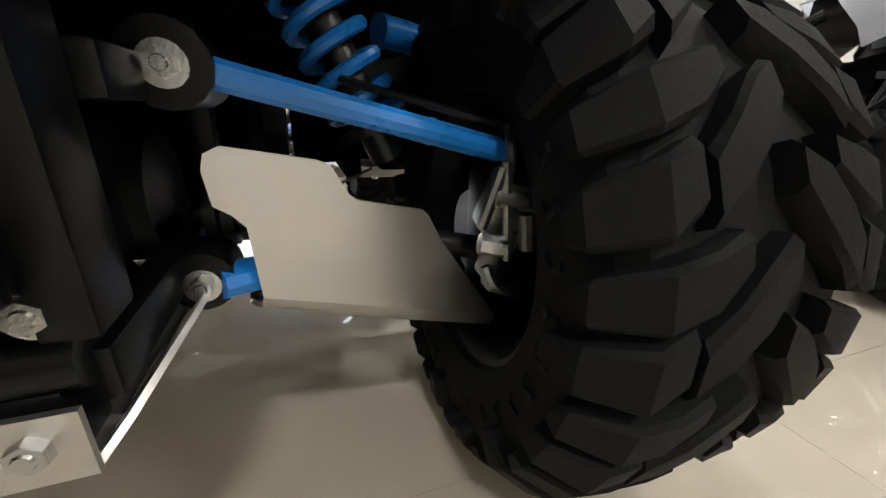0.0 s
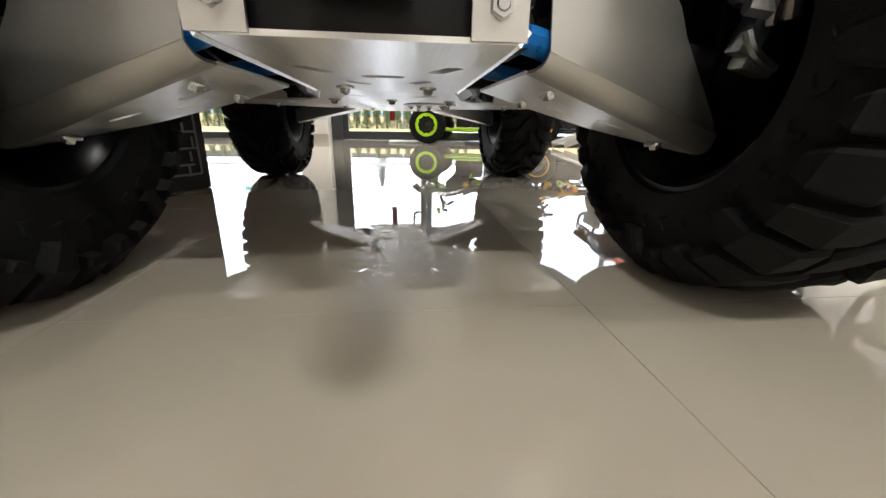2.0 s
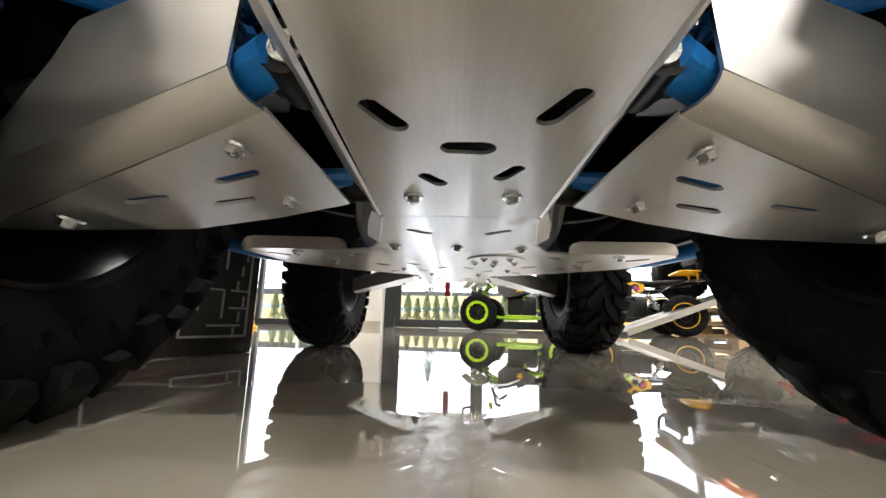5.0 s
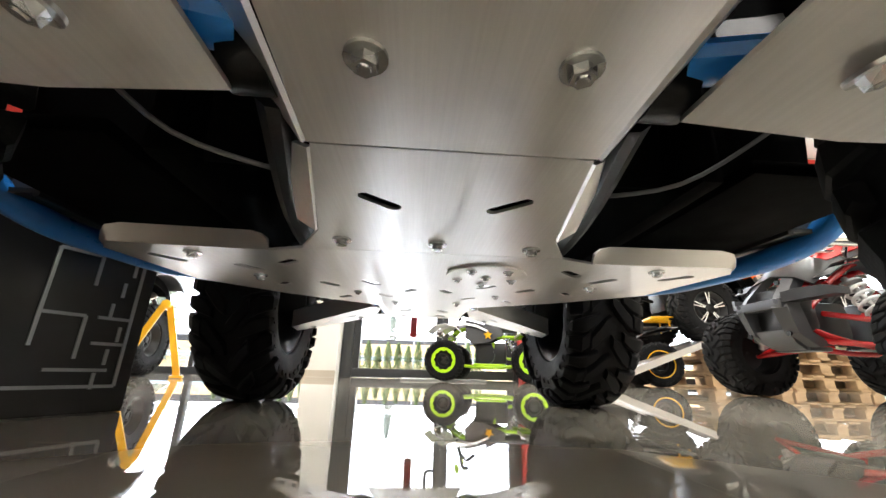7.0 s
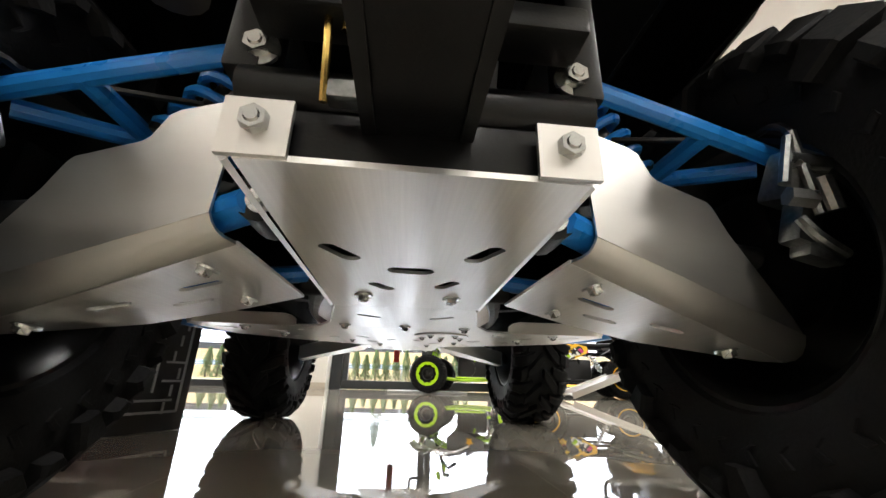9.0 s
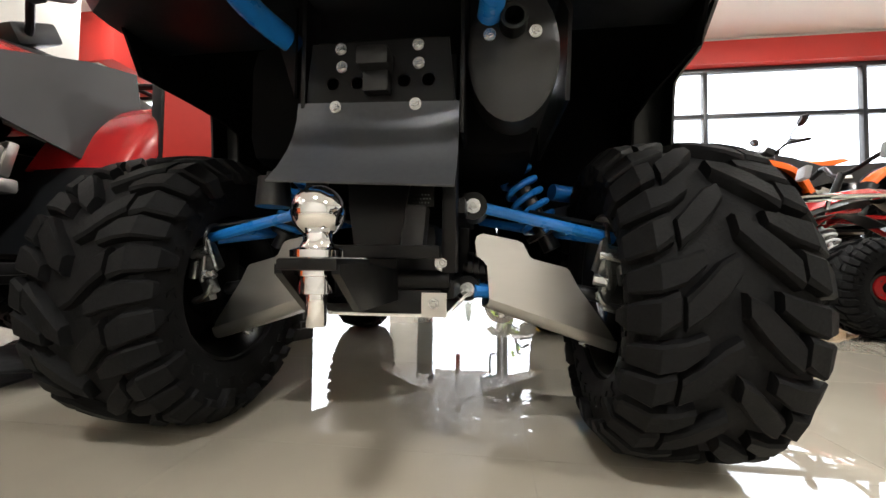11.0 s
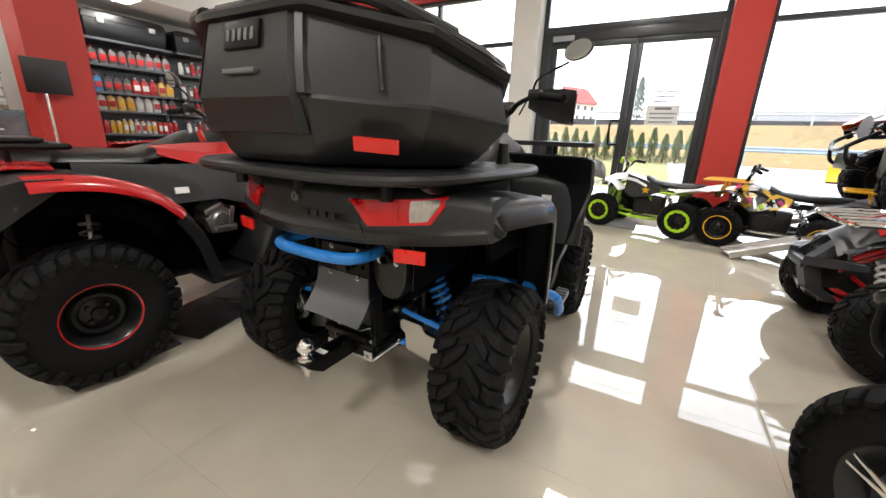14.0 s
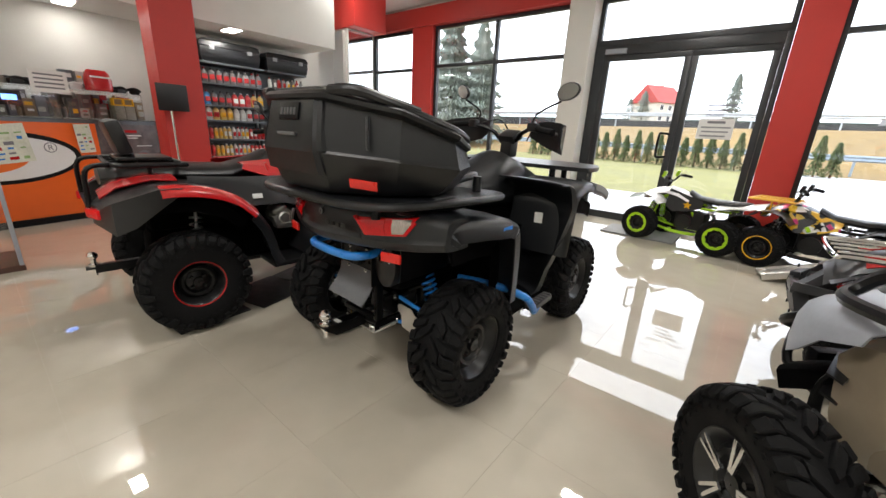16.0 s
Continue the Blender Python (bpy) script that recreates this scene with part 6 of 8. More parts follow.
def utility_quad(name, label, m, colour, tyre, rim, trim, radius, rack=True, backrest=False, group="", track=0.45, half=0.56, plain=False):
    q = thing(name, label, "quad bike", m, group)

    def pair(nm, make, material, lab=""):
        for s in (1, -1):
            bm = B()
            make(bm)
            part(nm, bm if s > 0 else mirrored(bm), material, q, lab)
    wb = 1.28
    for s in (1, -1):
        add_wheel(q, tyre, rim, s * track, 0, radius - 0.005, s, trim)
        add_wheel(q, tyre, rim, s * track, wb, radius - 0.005, s, trim)
    rf = smooth_path([(0, -0.3, 0.72), (0, -0.25, 0.81), (0, -0.12, 0.85), (0, 0.08, 0.84), (0, 0.25, 0.78), (0, 0.36, 0.68)], 4)
    rl = smooth_path([(0, 0.36, 0.68), (0, 0.43, 0.56), (0, 0.47, 0.42), (0, 0.5, 0.34)], 4)
    ff = smooth_path([(0, 0.8, 0.6), (0, 0.88, 0.75), (0, 1.02, 0.86), (0, 1.28, 0.91), (0, 1.5, 0.87), (0, 1.66, 0.77)], 4)
    fl = smooth_path([(0, 0.68, 0.34), (0, 0.72, 0.44), (0, 0.76, 0.52), (0, 0.8, 0.6)], 4)
    pair("rear_fender", lambda bm: fender(bm, [(p.y, p.z) for p in rf[8:]], half - 0.11, half, 0.035), colour, "glossy coloured rear fender")
    pair("rear_deck", lambda bm: fender(bm, [(p.y, p.z + 0.004) for p in rf], 0.2, half - 0.13, 0.02), PLASTIC)
    pair("rear_mud_guard", lambda bm: fender(bm, [(p.y, p.z) for p in rl], 0.24, half - 0.005, 0.06), PLASTIC)
    if not plain:
        pair("front_fender", lambda bm: fender(bm, [(p.y, p.z) for p in ff], 0.2, half, 0.06), colour, "glossy coloured front fender")
    if not plain:
        pair("front_mud_guard", lambda bm: fender(bm, [(p.y, p.z) for p in fl], 0.24, half - 0.005, 0.06), PLASTIC)
    # arches coloured near-black so floor bounce leaves them in painted shade
    pair("wheel_arch", lambda bm: fender(bm, [(p.y * 0.93, p.z - 0.06) for p in rf], 0.2, 0.44, 0.08), UNDERSHADE)
    pair("wheel_arch", lambda bm: fender(bm, [(p.y, p.z - (0.3 if plain else 0.06)) for p in ff], 0.2, half - 0.12, 0.08), UNDERSHADE)
    pair("tail_corner", lambda bm: loft(bm, [[(0.26, y, z), (0.54 - 0.3 * k, y + 0.06 * k, z), (0.55 - 0.3 * k, y + 0.06 * k, z + h), (0.26, y, z + h * 1.1)] for y, z, h, k in ((-0.02, 0.83, 0.03, 0), (-0.13, 0.75, 0.11, 0), (-0.24, 0.67, 0.16, -0.03), (-0.33, 0.63, 0.17, 0.08), (-0.39, 0.66, 0.1, 0.4))]), TAILGREY, "dark grey plastic tail corner")
    pair("tail_lamp", lambda bm: box(bm, (0.36, -0.375, 0.73), (0.13, 0.05, 0.05), Euler((0, 0, 0.3)).to_matrix(), 0.008), REDLENS, "red tail lamp")
    pair("side_panel", lambda bm: shell(bm, [[(0.34 + 0.06 * (1 - f), y, z0 + (z1 - z0) * f) for f in (0, 0.33, 0.66, 1)] for y, z0, z1 in ((0.05, 0.74, 0.9), (0.35, 0.7, 0.88), (0.6, 0.7, 0.88), (0.85, 0.62, 0.97), (1.0, 0.66, 1.0))], -0.006), TAILGREY, "black side panel")
    if not plain:
        pair("tank_side", lambda bm: shell(bm, [[(0.335, y, z0), (0.3, y + 0.02, (z0 + z1) / 2 + 0.01), (0.2, y + 0.02, z1)] for y, z0, z1 in ((0.36, 0.925, 0.955), (0.55, 0.865, 0.97), (0.78, 0.82, 0.975), (1.02, 0.8, 0.96))], -0.008), colour, "glossy coloured tank panel")
    if not plain:
        pair("stripe", lambda bm: box(bm, (0.332, 0.86, 0.92), (0.02, 0.16, 0.016), Euler((-0.12, 0, 0)).to_matrix()), PAPER, "pale stripe")
    pair("warning_label", lambda bm: box(bm, (0.393, 0.42, 0.76), (0.012, 0.06, 0.03), Euler((0, -0.3, 0)).to_matrix()), PAPER, "small white sticker")
    pair("foot_board", lambda bm: box(bm, (0.4, 0.62, 0.31), (0.26, 0.36, 0.03), None, 0.008), SHADOWP)
    pair("engine_cover", lambda bm: (cyl(bm, (0.2, 0.6, 0.59), (0.36, 0.6, 0.59), 0.07, 0.062, 24), cyl(bm, (0.36, 0.6, 0.59), (0.372, 0.6, 0.59), 0.04, 0.03, 24), box(bm, (0.32, 0.57, 0.645), (0.09, 0.11, 0.035), Euler((0.4, 0, 0)).to_matrix(), 0.015), box(bm, (0.32, 0.62, 0.53), (0.09, 0.12, 0.04), None, 0.01), box(bm, (0.33, 0.545, 0.56), (0.08, 0.03, 0.09), Euler((0.3, 0, 0)).to_matrix(), 0.008), box(bm, (0.33, 0.655, 0.6), (0.08, 0.025, 0.1), Euler((-0.2, 0, 0)).to_matrix(), 0.008)), ALUX, "cast silver engine cover")
    pair("upper_arm", lambda bm: (tube(bm, [(0.14, -0.08, 0.42), (0.4, 0, 0.36)], 0.013), tube(bm, [(0.14, 1.2, 0.42), (0.4, wb, 0.36)], 0.013)), FRAME)
    pair("lower_arm", lambda bm: (tube(bm, [(0.14, -0.08, 0.27), (0.4, 0, 0.22)], 0.015), tube(bm, [(0.14, 1.2, 0.27), (0.4, wb, 0.22)], 0.015)), FRAME)
    for s in (1, -1):
        shock(q, (s * 0.3, 0.05, 0.3), (s * 0.2, 0.1, 0.66), GREYP, 0.034, 0.006)
        shock(q, (s * 0.3, wb, 0.3), (s * 0.2, wb, 0.7), GREYP, 0.034, 0.006)
    bm = B()
    box(bm, (0, 0.3, 0.42), (0.3, 0.9, 0.26), None, 0.04)
    part("engine", bm, UNDERSHADE, q, "black engine housing")
    pair("tail_panel", lambda bm: shell(bm, [[(0.2, y, z + 0.02), (0.28, y, z + 0.015), (0.35, y, z)] for y, z in ((-0.35, 0.8), (-0.28, 0.85), (-0.12, 0.885), (0.0, 0.875))], 0.006), colour, "glossy coloured tail panel")
    part("nose_frame", box(B(), (0, 1.1, 0.5), (0.28, 0.7, 0.36), None, 0.05), SHADOWP, q)
    part("under_seat", box(B(), (0, 0.3, 0.66), (0.4, 0.9, 0.22), None, 0.05), UNDERSHADE, q)
    part("skid_tray", box(B(), (0, 0.6, 0.27), (0.34, 1.6, 0.03), None, 0.01), SHADOWP, q)
    part("seat", loft(B(), [[(w * math.cos(a), y, z + (0.06 if math.sin(a) > 0 else 0.05) * math.sin(a)) for a in [2 * math.pi * k / 20 for k in range(20)]] for y, w, z in ((-0.32, 0.14, 0.88), (-0.26, 0.2, 0.89), (-0.05, 0.21, 0.9), (0.15, 0.2, 0.89), (0.35, 0.18, 0.88), (0.5, 0.15, 0.92), (0.6, 0.1, 0.97), (0.64, 0.04, 0.98))]), SHADOWP, q, "padded black double seat")
    part("tank_cover", loft(B(), [[(w * math.cos(a), y, z + h * math.sin(a)) for a in [2 * math.pi * k / 20 for k in range(20)]] for y, w, z, h in ((0.5, 0.12, 0.92, 0.06), (0.7, 0.2, 0.93, 0.1), (0.9, 0.23, 0.93, 0.13), (1.2, 0.25, 0.88, 0.15), (1.5, 0.24, 0.8, 0.15), (1.64, 0.16, 0.74, 0.1))]), PLASTIC, q, "black tank cover")
    if not plain:
        pair("head_lamp", lambda bm: bmesh.ops.create_uvsphere(bm, u_segments=16, v_segments=10, radius=0.07, matrix=Matrix.Translation((0.26, 1.6, 0.72)) @ Matrix.Diagonal((1.3, 0.7, 0.7, 1))), CLEARLENS, "clear head lamp")
    bm = B()
    tube(bm, [(-0.3, 1.62, 0.7), (-0.28, 1.74, 0.62), (-0.1, 1.78, 0.56), (0.1, 1.78, 0.56), (0.28, 1.74, 0.62), (0.3, 1.62, 0.7)], 0.018)
    tube(bm, [(-0.2, 1.6, 0.4), (-0.22, 1.74, 0.45), (-0.2, 1.77, 0.6)], 0.016)
    tube(bm, [(0.2, 1.6, 0.4), (0.22, 1.74, 0.45), (0.2, 1.77, 0.6)], 0.016)
    box(bm, (0, 1.7, 0.46), (0.36, 0.05, 0.14), None, 0.01)
    part("bumper", bm, FRAME, q, "black tube bumper")
    bars = part("handlebar", tube(B(), [(-0.38, 0.72, 1.14), (-0.2, 0.78, 1.16), (-0.08, 0.84, 1.08), (0.08, 0.84, 1.08), (0.2, 0.78, 1.16), (0.38, 0.72, 1.14)], 0.012), FRAME, q, "black handlebar")
    part("instrument", box(box(B(), (0, 0.86, 1.1), (0.2, 0.14, 0.07), Euler((0.5, 0, 0)).to_matrix(), 0.015), (0, 0.88, 1.0), (0.12, 0.1, 0.14), None, 0.02), SHADOWP, bars)
    for s in (1, -1):
        part("grip", cyl(B(), (s * 0.26, 0.755, 1.152), (s * 0.38, 0.72, 1.14), 0.017, seg=12), RUBBER, bars)
        part("switch_box", box(B(), (s * 0.22, 0.77, 1.165), (0.06, 0.05, 0.05), None, 0.01), SHADOWP, bars)
        part("mirror_stem", tube(B(), [(s * 0.22, 0.77, 1.17), (s * 0.24, 0.78, 1.24), (s * 0.32, 0.76, 1.3)], 0.006, 8), FRAME, bars)
        bm = loft(B(), [[(s * 0.36 + 0.066 * math.cos(a) * k, y, 1.33 + 0.046 * k * math.sin(a) + 0.02 * math.cos(a) * s) for a in [2 * math.pi * i / 20 for i in range(20)]] for y, k in ((0.75, 0.97), (0.755, 1.0), (0.77, 0.95), (0.79, 0.6))])
        h = part("mirror_shell", bm, SHADOWP, bars)
        part("mirror_glass", loft(B(), [[(s * 0.36 + 0.06 * math.cos(a), y, 1.33 + 0.04 * math.sin(a) + 0.02 * math.cos(a) * s) for a in [2 * math.pi * i / 20 for i in range(20)]] for y in (0.7485, 0.7495)]), TINTMIRROR, h)
        part("lever", tube(B(), [(s * 0.22, 0.8, 1.165), (s * 0.3, 0.82, 1.155), (s * 0.37, 0.79, 1.14)], 0.006, 8), GREYP, bars)
    if rack:
        for y0, y1, z, w, nm in ((-0.27, 0.06, 0.965, 0.34, "rear_rack"), (1.05, 1.5, 0.985, 0.36, "front_rack")):
            rk = part(nm, tube(B(), [(-w, y1, z), (-w, y0 + 0.08, z), (-w + 0.08, y0, z), (w - 0.08, y0, z), (w, y0 + 0.08, z), (w, y1, z)], 0.012, 8), FRAME, q, "black tube luggage rack")
            for k in range(4):
                part("rack_rail", tube(B(), [(-w + (2 * w) * (k + 0.5) / 4, y0, z), (-w + (2 * w) * (k + 0.5) / 4, y1, z)], 0.009, 8), FRAME, rk)
            part("rack_rail", tube(B(), [(-w, y1, z), (w, y1, z)], 0.012, 8), FRAME, rk)
            for sx in (-1, 1):
                part("rack_post", tube(B(), [(sx * w * 0.8, (y0 + y1) / 2, z), (sx * w * 0.7, (y0 + y1) / 2, z - 0.16)], 0.012, 8), FRAME, rk)
        for sx in (-1, 1):
            tg = part("tail_guard", tube(B(), [(sx * 0.26, -0.24, 0.965), (sx * 0.27, -0.37, 0.95), (sx * 0.27, -0.39, 0.82), (sx * 0.27, -0.38, 0.7), (sx * 0.25, -0.32, 0.68)], 0.013, 8), FRAME, q, "bent black tube tail guard")
        part("tail_guard_bar", tube(B(), [(-0.27, -0.39, 0.74), (0.27, -0.39, 0.74)], 0.013, 8), FRAME, q)
        th = part("tow_hitch", box(B(), (0, -0.28, 0.33), (0.05, 0.28, 0.05), None, 0.005), FRAME, q, "black steel tow bar")
        bm = B()
        bmesh.ops.create_uvsphere(bm, u_segments=20, v_segments=12, radius=0.026, matrix=Matrix.Translation((0, -0.42, 0.41)))
        cyl(bm, (0, -0.42, 0.29), (0, -0.42, 0.39), 0.013, seg=14)
        cyl(bm, (0, -0.42, 0.345), (0, -0.42, 0.36), 0.025, seg=16)
        part("tow_ball", bm, CHROME, th, "chrome tow ball")
        part("hitch_tongue", box(B(), (0, -0.4, 0.338), (0.05, 0.12, 0.014), None, 0.003), FRAME, th)
    if backrest:
        br = part("backrest", box(B(), (0, -0.2, 1.1), (0.27, 0.08, 0.2), Euler((0.25, 0, 0)).to_matrix(), 0.03), SHADOWP, q, "padded black backrest on the rack")
        for sx in (-0.1, 0.1):
            part("backrest_post", tube(B(), [(sx, -0.13, 0.9), (sx, -0.17, 1.05)], 0.016), FRAME, br)
        part("backrest_base", box(B(), (0, -0.1, 0.985), (0.3, 0.26, 0.018), None, 0.006), SHADOWP, br)
    return q


utility_quad("quad_bike", "red and black two-seat quad bike with a backrest, parked on mats", pose(-1.53, -0.46, 0.0102, 0, 0, -5), RED, TYRE_U, RIM_U, RED_RING, 0.3, True, True)
utility_quad("quad_bike", "orange and black quad bike standing on wooden pallets", pose(4.42, 4.24, 0.437, 0, 0, 88) @ Matrix.Diagonal((1.13, 1.13, 1.13, 1)), ORANGE, TYRE_W, RIM_ALLOY, ALLOY_FACE, 0.3, False)
tanq = utility_quad("quad_bike", "tan and grey quad bike with alloy wheels parked alongside", pose(2.82, -0.66, 0.002, 0, 0, 35), TAN, TYRE_F, RIM_ALLOY, ALLOY_FACE, 0.29, False, track=0.6, half=0.44, plain=True)
for s in (1, -1):
    tf = smooth_path([(0, 0.3, 0.62), (0, 0.55, 0.7), (0, 0.9, 0.74), (0, 1.2, 0.745), (0, 1.36, 0.72), (0, 1.42, 0.66)], 4)
    bm = B()
    grid = []
    for p in tf:
        k = max(0.0, (p.y - 1.1) / 0.32)
        grid.append([(0.2, p.y, p.z + 0.05), (0.33, p.y, p.z + 0.03), (0.4 - 0.03 * k, p.y, p.z), (0.43 - 0.05 * k, p.y - 0.02 * k, p.z - 0.05), (0.44 - 0.05 * k, p.y - 0.05 * k, p.z - 0.16), (0.42 - 0.05 * k, p.y - 0.1 * k, p.z - 0.3)])
    shell(bm, grid, 0.006)
    part("front_fender", bm if s > 0 else mirrored(bm), TAN, tanq, "glossy tan front fender")
    bm = shell(B(), [[(0.12, 1.3, 0.87), (0.13, 1.46, 0.86), (0.12, 1.6, 0.82), (0.1, 1.67, 0.77)], [(0.34, 1.26, 0.845), (0.36, 1.42, 0.835), (0.35, 1.55, 0.8), (0.33, 1.62, 0.75)], [(0.43, 1.27, 0.815), (0.43, 1.43, 0.805), (0.4, 1.54, 0.77), (0.37, 1.6, 0.71)], [(0.455, 1.29, 0.79), (0.46, 1.4, 0.765), (0.45, 1.48, 0.72), (0.41, 1.56, 0.65)], [(0.46, 1.3, 0.755), (0.466, 1.4, 0.715), (0.462, 1.46, 0.65), (0.42, 1.54, 0.6)]], 0.006)
    part("hood_corner", bm if s > 0 else mirrored(bm), SILVER, tanq, "pale grey hood corner")
    for zz, ww in ((0.62, 0.1), (0.54, 0.08)):
        bm = loft(B(), [[(0.3 + x, 1.5 - x * 0.9, zz - t), (0.3 + x, 1.42 - x * 0.7, zz - t), (0.3 + x, 1.42 - x * 0.7, zz + t), (0.3 + x, 1.5 - x * 0.9, zz + t)] for x, t in ((0, 0.012), (ww * 0.7, 0.008), (ww * 1.3, 0.003))])
        part("bumper_fin", bm if s > 0 else mirrored(bm), SHADOWP, tanq, "pointed black bumper fin")
    bm = tube(B(), [(0.36, 1.38, 0.3), (0.34, 1.46, 0.42), (0.36, 1.44, 0.56), (0.3, 1.4, 0.66)], 0.02, 8, squash=0.5)
    part("front_strut", bm if s > 0 else mirrored(bm), SHADOWP, tanq)
    bm = tube(B(), [(0.46, 1.1, 0.86), (0.44, 1.38, 0.845), (0.39, 1.43, 0.87), (0.34, 1.34, 0.95), (0.24, 1.0, 1.02), (0.2, 0.92, 0.95)], 0.02, 8)
    part("grille_bar", bm if s > 0 else mirrored(bm), FRAME, tanq)
utility_quad("quad_bike", "dark quad bike parked by the shop window", pose(-2.6, 2.2, 0.002, 0, 0, 8), PLASTIC, TYRE_U, RIM_U, None, 0.3)

TYRE_K = tyre_mesh(0.185, 0.15, 0.095, 16, 0.009)
RIM_K = rim_mesh("wheel", 0.15, 0.1, SHADOWP, 0.5)


def wavy_ring(name, x, r, material):
    """A bead ring with a scalloped inner edge."""
    bm = B()
    n = 48
    rows = []
    for k in range(n):
        a = 2 * math.pi * k / n
        ri = r * (0.74 + 0.05 * math.cos(a * 10))
        rows.append([bm.verts.new((xx, rr * math.cos(a), rr * math.sin(a))) for xx, rr in ((x, ri), (x + 0.006, ri + 0.002), (x + 0.006, r), (x, r))])
    for k in range(n):
        p, q = rows[k], rows[(k + 1) % n]
        for j in range(4):
            bm.faces.new((p[j], p[(j + 1) % 4], q[(j + 1) % 4], q[j]))
    bmesh.ops.recalc_face_normals(bm, faces=bm.faces)
    return mesh_of(name, bm, material)


LIME_RING = wavy_ring("rim_ring", 0.066, 0.112, LIME)
YEL_RING = ring_mesh("rim_ring", 0.068, 0.112, 0.008, YELLOW)


def kid_quad(name, label, m, body_m, frame_m, ring, wb, rad, accent, rack=None, fend_m=None):
    """A small sport quad, rear axle at the origin."""
    q = thing(name, label, "quad bike", m)
    for s in (1, -1):
        add_wheel(q, TYRE_K, RIM_K, s * 0.3, 0, rad, s, ring)
        add_wheel(q, TYRE_K, RIM_K, s * 0.31, wb, rad, s, ring)
    bm = B()
    for s in (1, -1):
        tube(bm, [(s * 0.1, 0.08, 0.2), (s * 0.13, 0.2, 0.14), (s * 0.14, 0.5, 0.13), (s * 0.12, wb - 0.05, 0.16), (s * 0.1, wb + 0.12, 0.22)], 0.014, 8)
        tube(bm, [(s * 0.1, 0.0, 0.42), (s * 0.12, 0.3, 0.42), (s * 0.08, 0.6, 0.5), (s * 0.07, wb - 0.02, 0.42), (s * 0.1, wb + 0.06, 0.2)], 0.013, 8)
        tube(bm, [(s * 0.1, wb - 0.1, 0.18), (s * 0.25, wb, 0.17)], 0.011, 8)
        tube(bm, [(s * 0.1, wb + 0.1, 0.2), (s * 0.25, wb, 0.17)], 0.011, 8)
        tube(bm, [(s * 0.1, wb - 0.06, 0.28), (s * 0.25, wb, 0.22)], 0.01, 8)
        tube(bm, [(s * 0.14, 0.25, 0.15), (s * 0.27, 0.26, 0.15), (s * 0.28, 0.5, 0.15), (s * 0.14, 0.52, 0.15)], 0.011, 8)
        tube(bm, [(s * 0.05, 0.1, 0.2), (s * 0.05, 0.3, 0.24), (s * 0.09, 0.36, 0.36)], 0.012, 8)
    tube(bm, [(-0.12, wb + 0.08, 0.3), (-0.14, wb + 0.2, 0.28), (0.14, wb + 0.2, 0.28), (0.12, wb + 0.08, 0.3)], 0.011, 8)
    tube(bm, [(-0.12, wb + 0.1, 0.2), (-0.13, wb + 0.19, 0.2), (0.13, wb + 0.19, 0.2), (0.12, wb + 0.1, 0.2)], 0.011, 8)
    part("frame", bm, frame_m, q, "painted tube frame")
    bm = B()
    box(bm, (0, 0.38, 0.26), (0.17, 0.3, 0.2), None, 0.03)
    cyl(bm, (-0.12, 0.42, 0.24), (0.12, 0.42, 0.24), 0.08, seg=20)
    cyl(bm, (0.0, 0.48, 0.3), (0.0, 0.54, 0.42), 0.05, seg=16)
    cyl(bm, (-0.28, 0, rad), (0.28, 0, rad), 0.018, seg=12)
    part("engine", bm, SHADOWP, q, "small dark engine")
    for s in (1, -1):
        shock(q, (s * 0.2, wb, 0.2), (s * 0.1, wb - 0.03, 0.44), frame_m, 0.024, 0.005)
    shock(q, (0.0, 0.12, 0.24), (0.0, 0.26, 0.46), CHROME, 0.028, 0.006)
    part("seat", loft(B(), [[(w * math.cos(a), y, z + 0.035 * math.sin(a)) for a in [2 * math.pi * k / 16 for k in range(16)]] for y, w, z in ((-0.12, 0.06, 0.5), (-0.06, 0.09, 0.5), (0.15, 0.1, 0.49), (0.34, 0.08, 0.5), (0.44, 0.05, 0.55))]), SHADOWP, q, "narrow black seat")
    bm = shell(B(), [[(x, y, z - 2.2 * x * x) for x in (-0.15, -0.1, -0.04, 0.04, 0.1, 0.15)] for y, z in ((-0.26, 0.56), (-0.15, 0.53), (0.0, 0.5), (0.12, 0.49))], -0.006)
    part("tail", bm, fend_m or body_m, q, "swept plastic tail")
    bm = shell(B(), [[(x, y, z - 3.5 * x * x) for x in (-0.14, -0.08, 0, 0.08, 0.14)] for y, z in ((0.4, 0.53), (0.52, 0.58), (0.64, 0.6), (wb, 0.57), (wb + 0.1, 0.52))], -0.006)
    part("tank_cover", bm, body_m, q, "plastic tank cover")
    for s in (1, -1):
        bm = shell(B(), [[(x, y, z) for x in (0.09, 0.2, 0.32, 0.34)] for y, z in ((wb - 0.17, 0.42), (wb - 0.1, 0.49), (wb, 0.52), (wb + 0.1, 0.5), (wb + 0.17, 0.44))], -0.005)
        part("front_fender", bm if s > 0 else mirrored(bm), fend_m or body_m, q)
        bm = shell(B(), [[(x, y, z) for x in (0.09, 0.2, 0.32)] for y, z in ((-0.2, 0.5), (-0.1, 0.5), (0.05, 0.46), (0.15, 0.4))], -0.005)
        part("rear_fender", bm if s > 0 else mirrored(bm), fend_m or body_m, q)
        bm = shell(B(), [[(0.15 - 0.05 * f, y, z0 + (z1 - z0) * f) for f in (0, 0.5, 1)] for y, z0, z1 in ((0.26, 0.42, 0.48), (0.4, 0.36, 0.52), (0.54, 0.34, 0.56), (0.62, 0.4, 0.58))], -0.004)
        part("side_panel", bm if s > 0 else mirrored(bm), accent, q, "bright printed side panel")
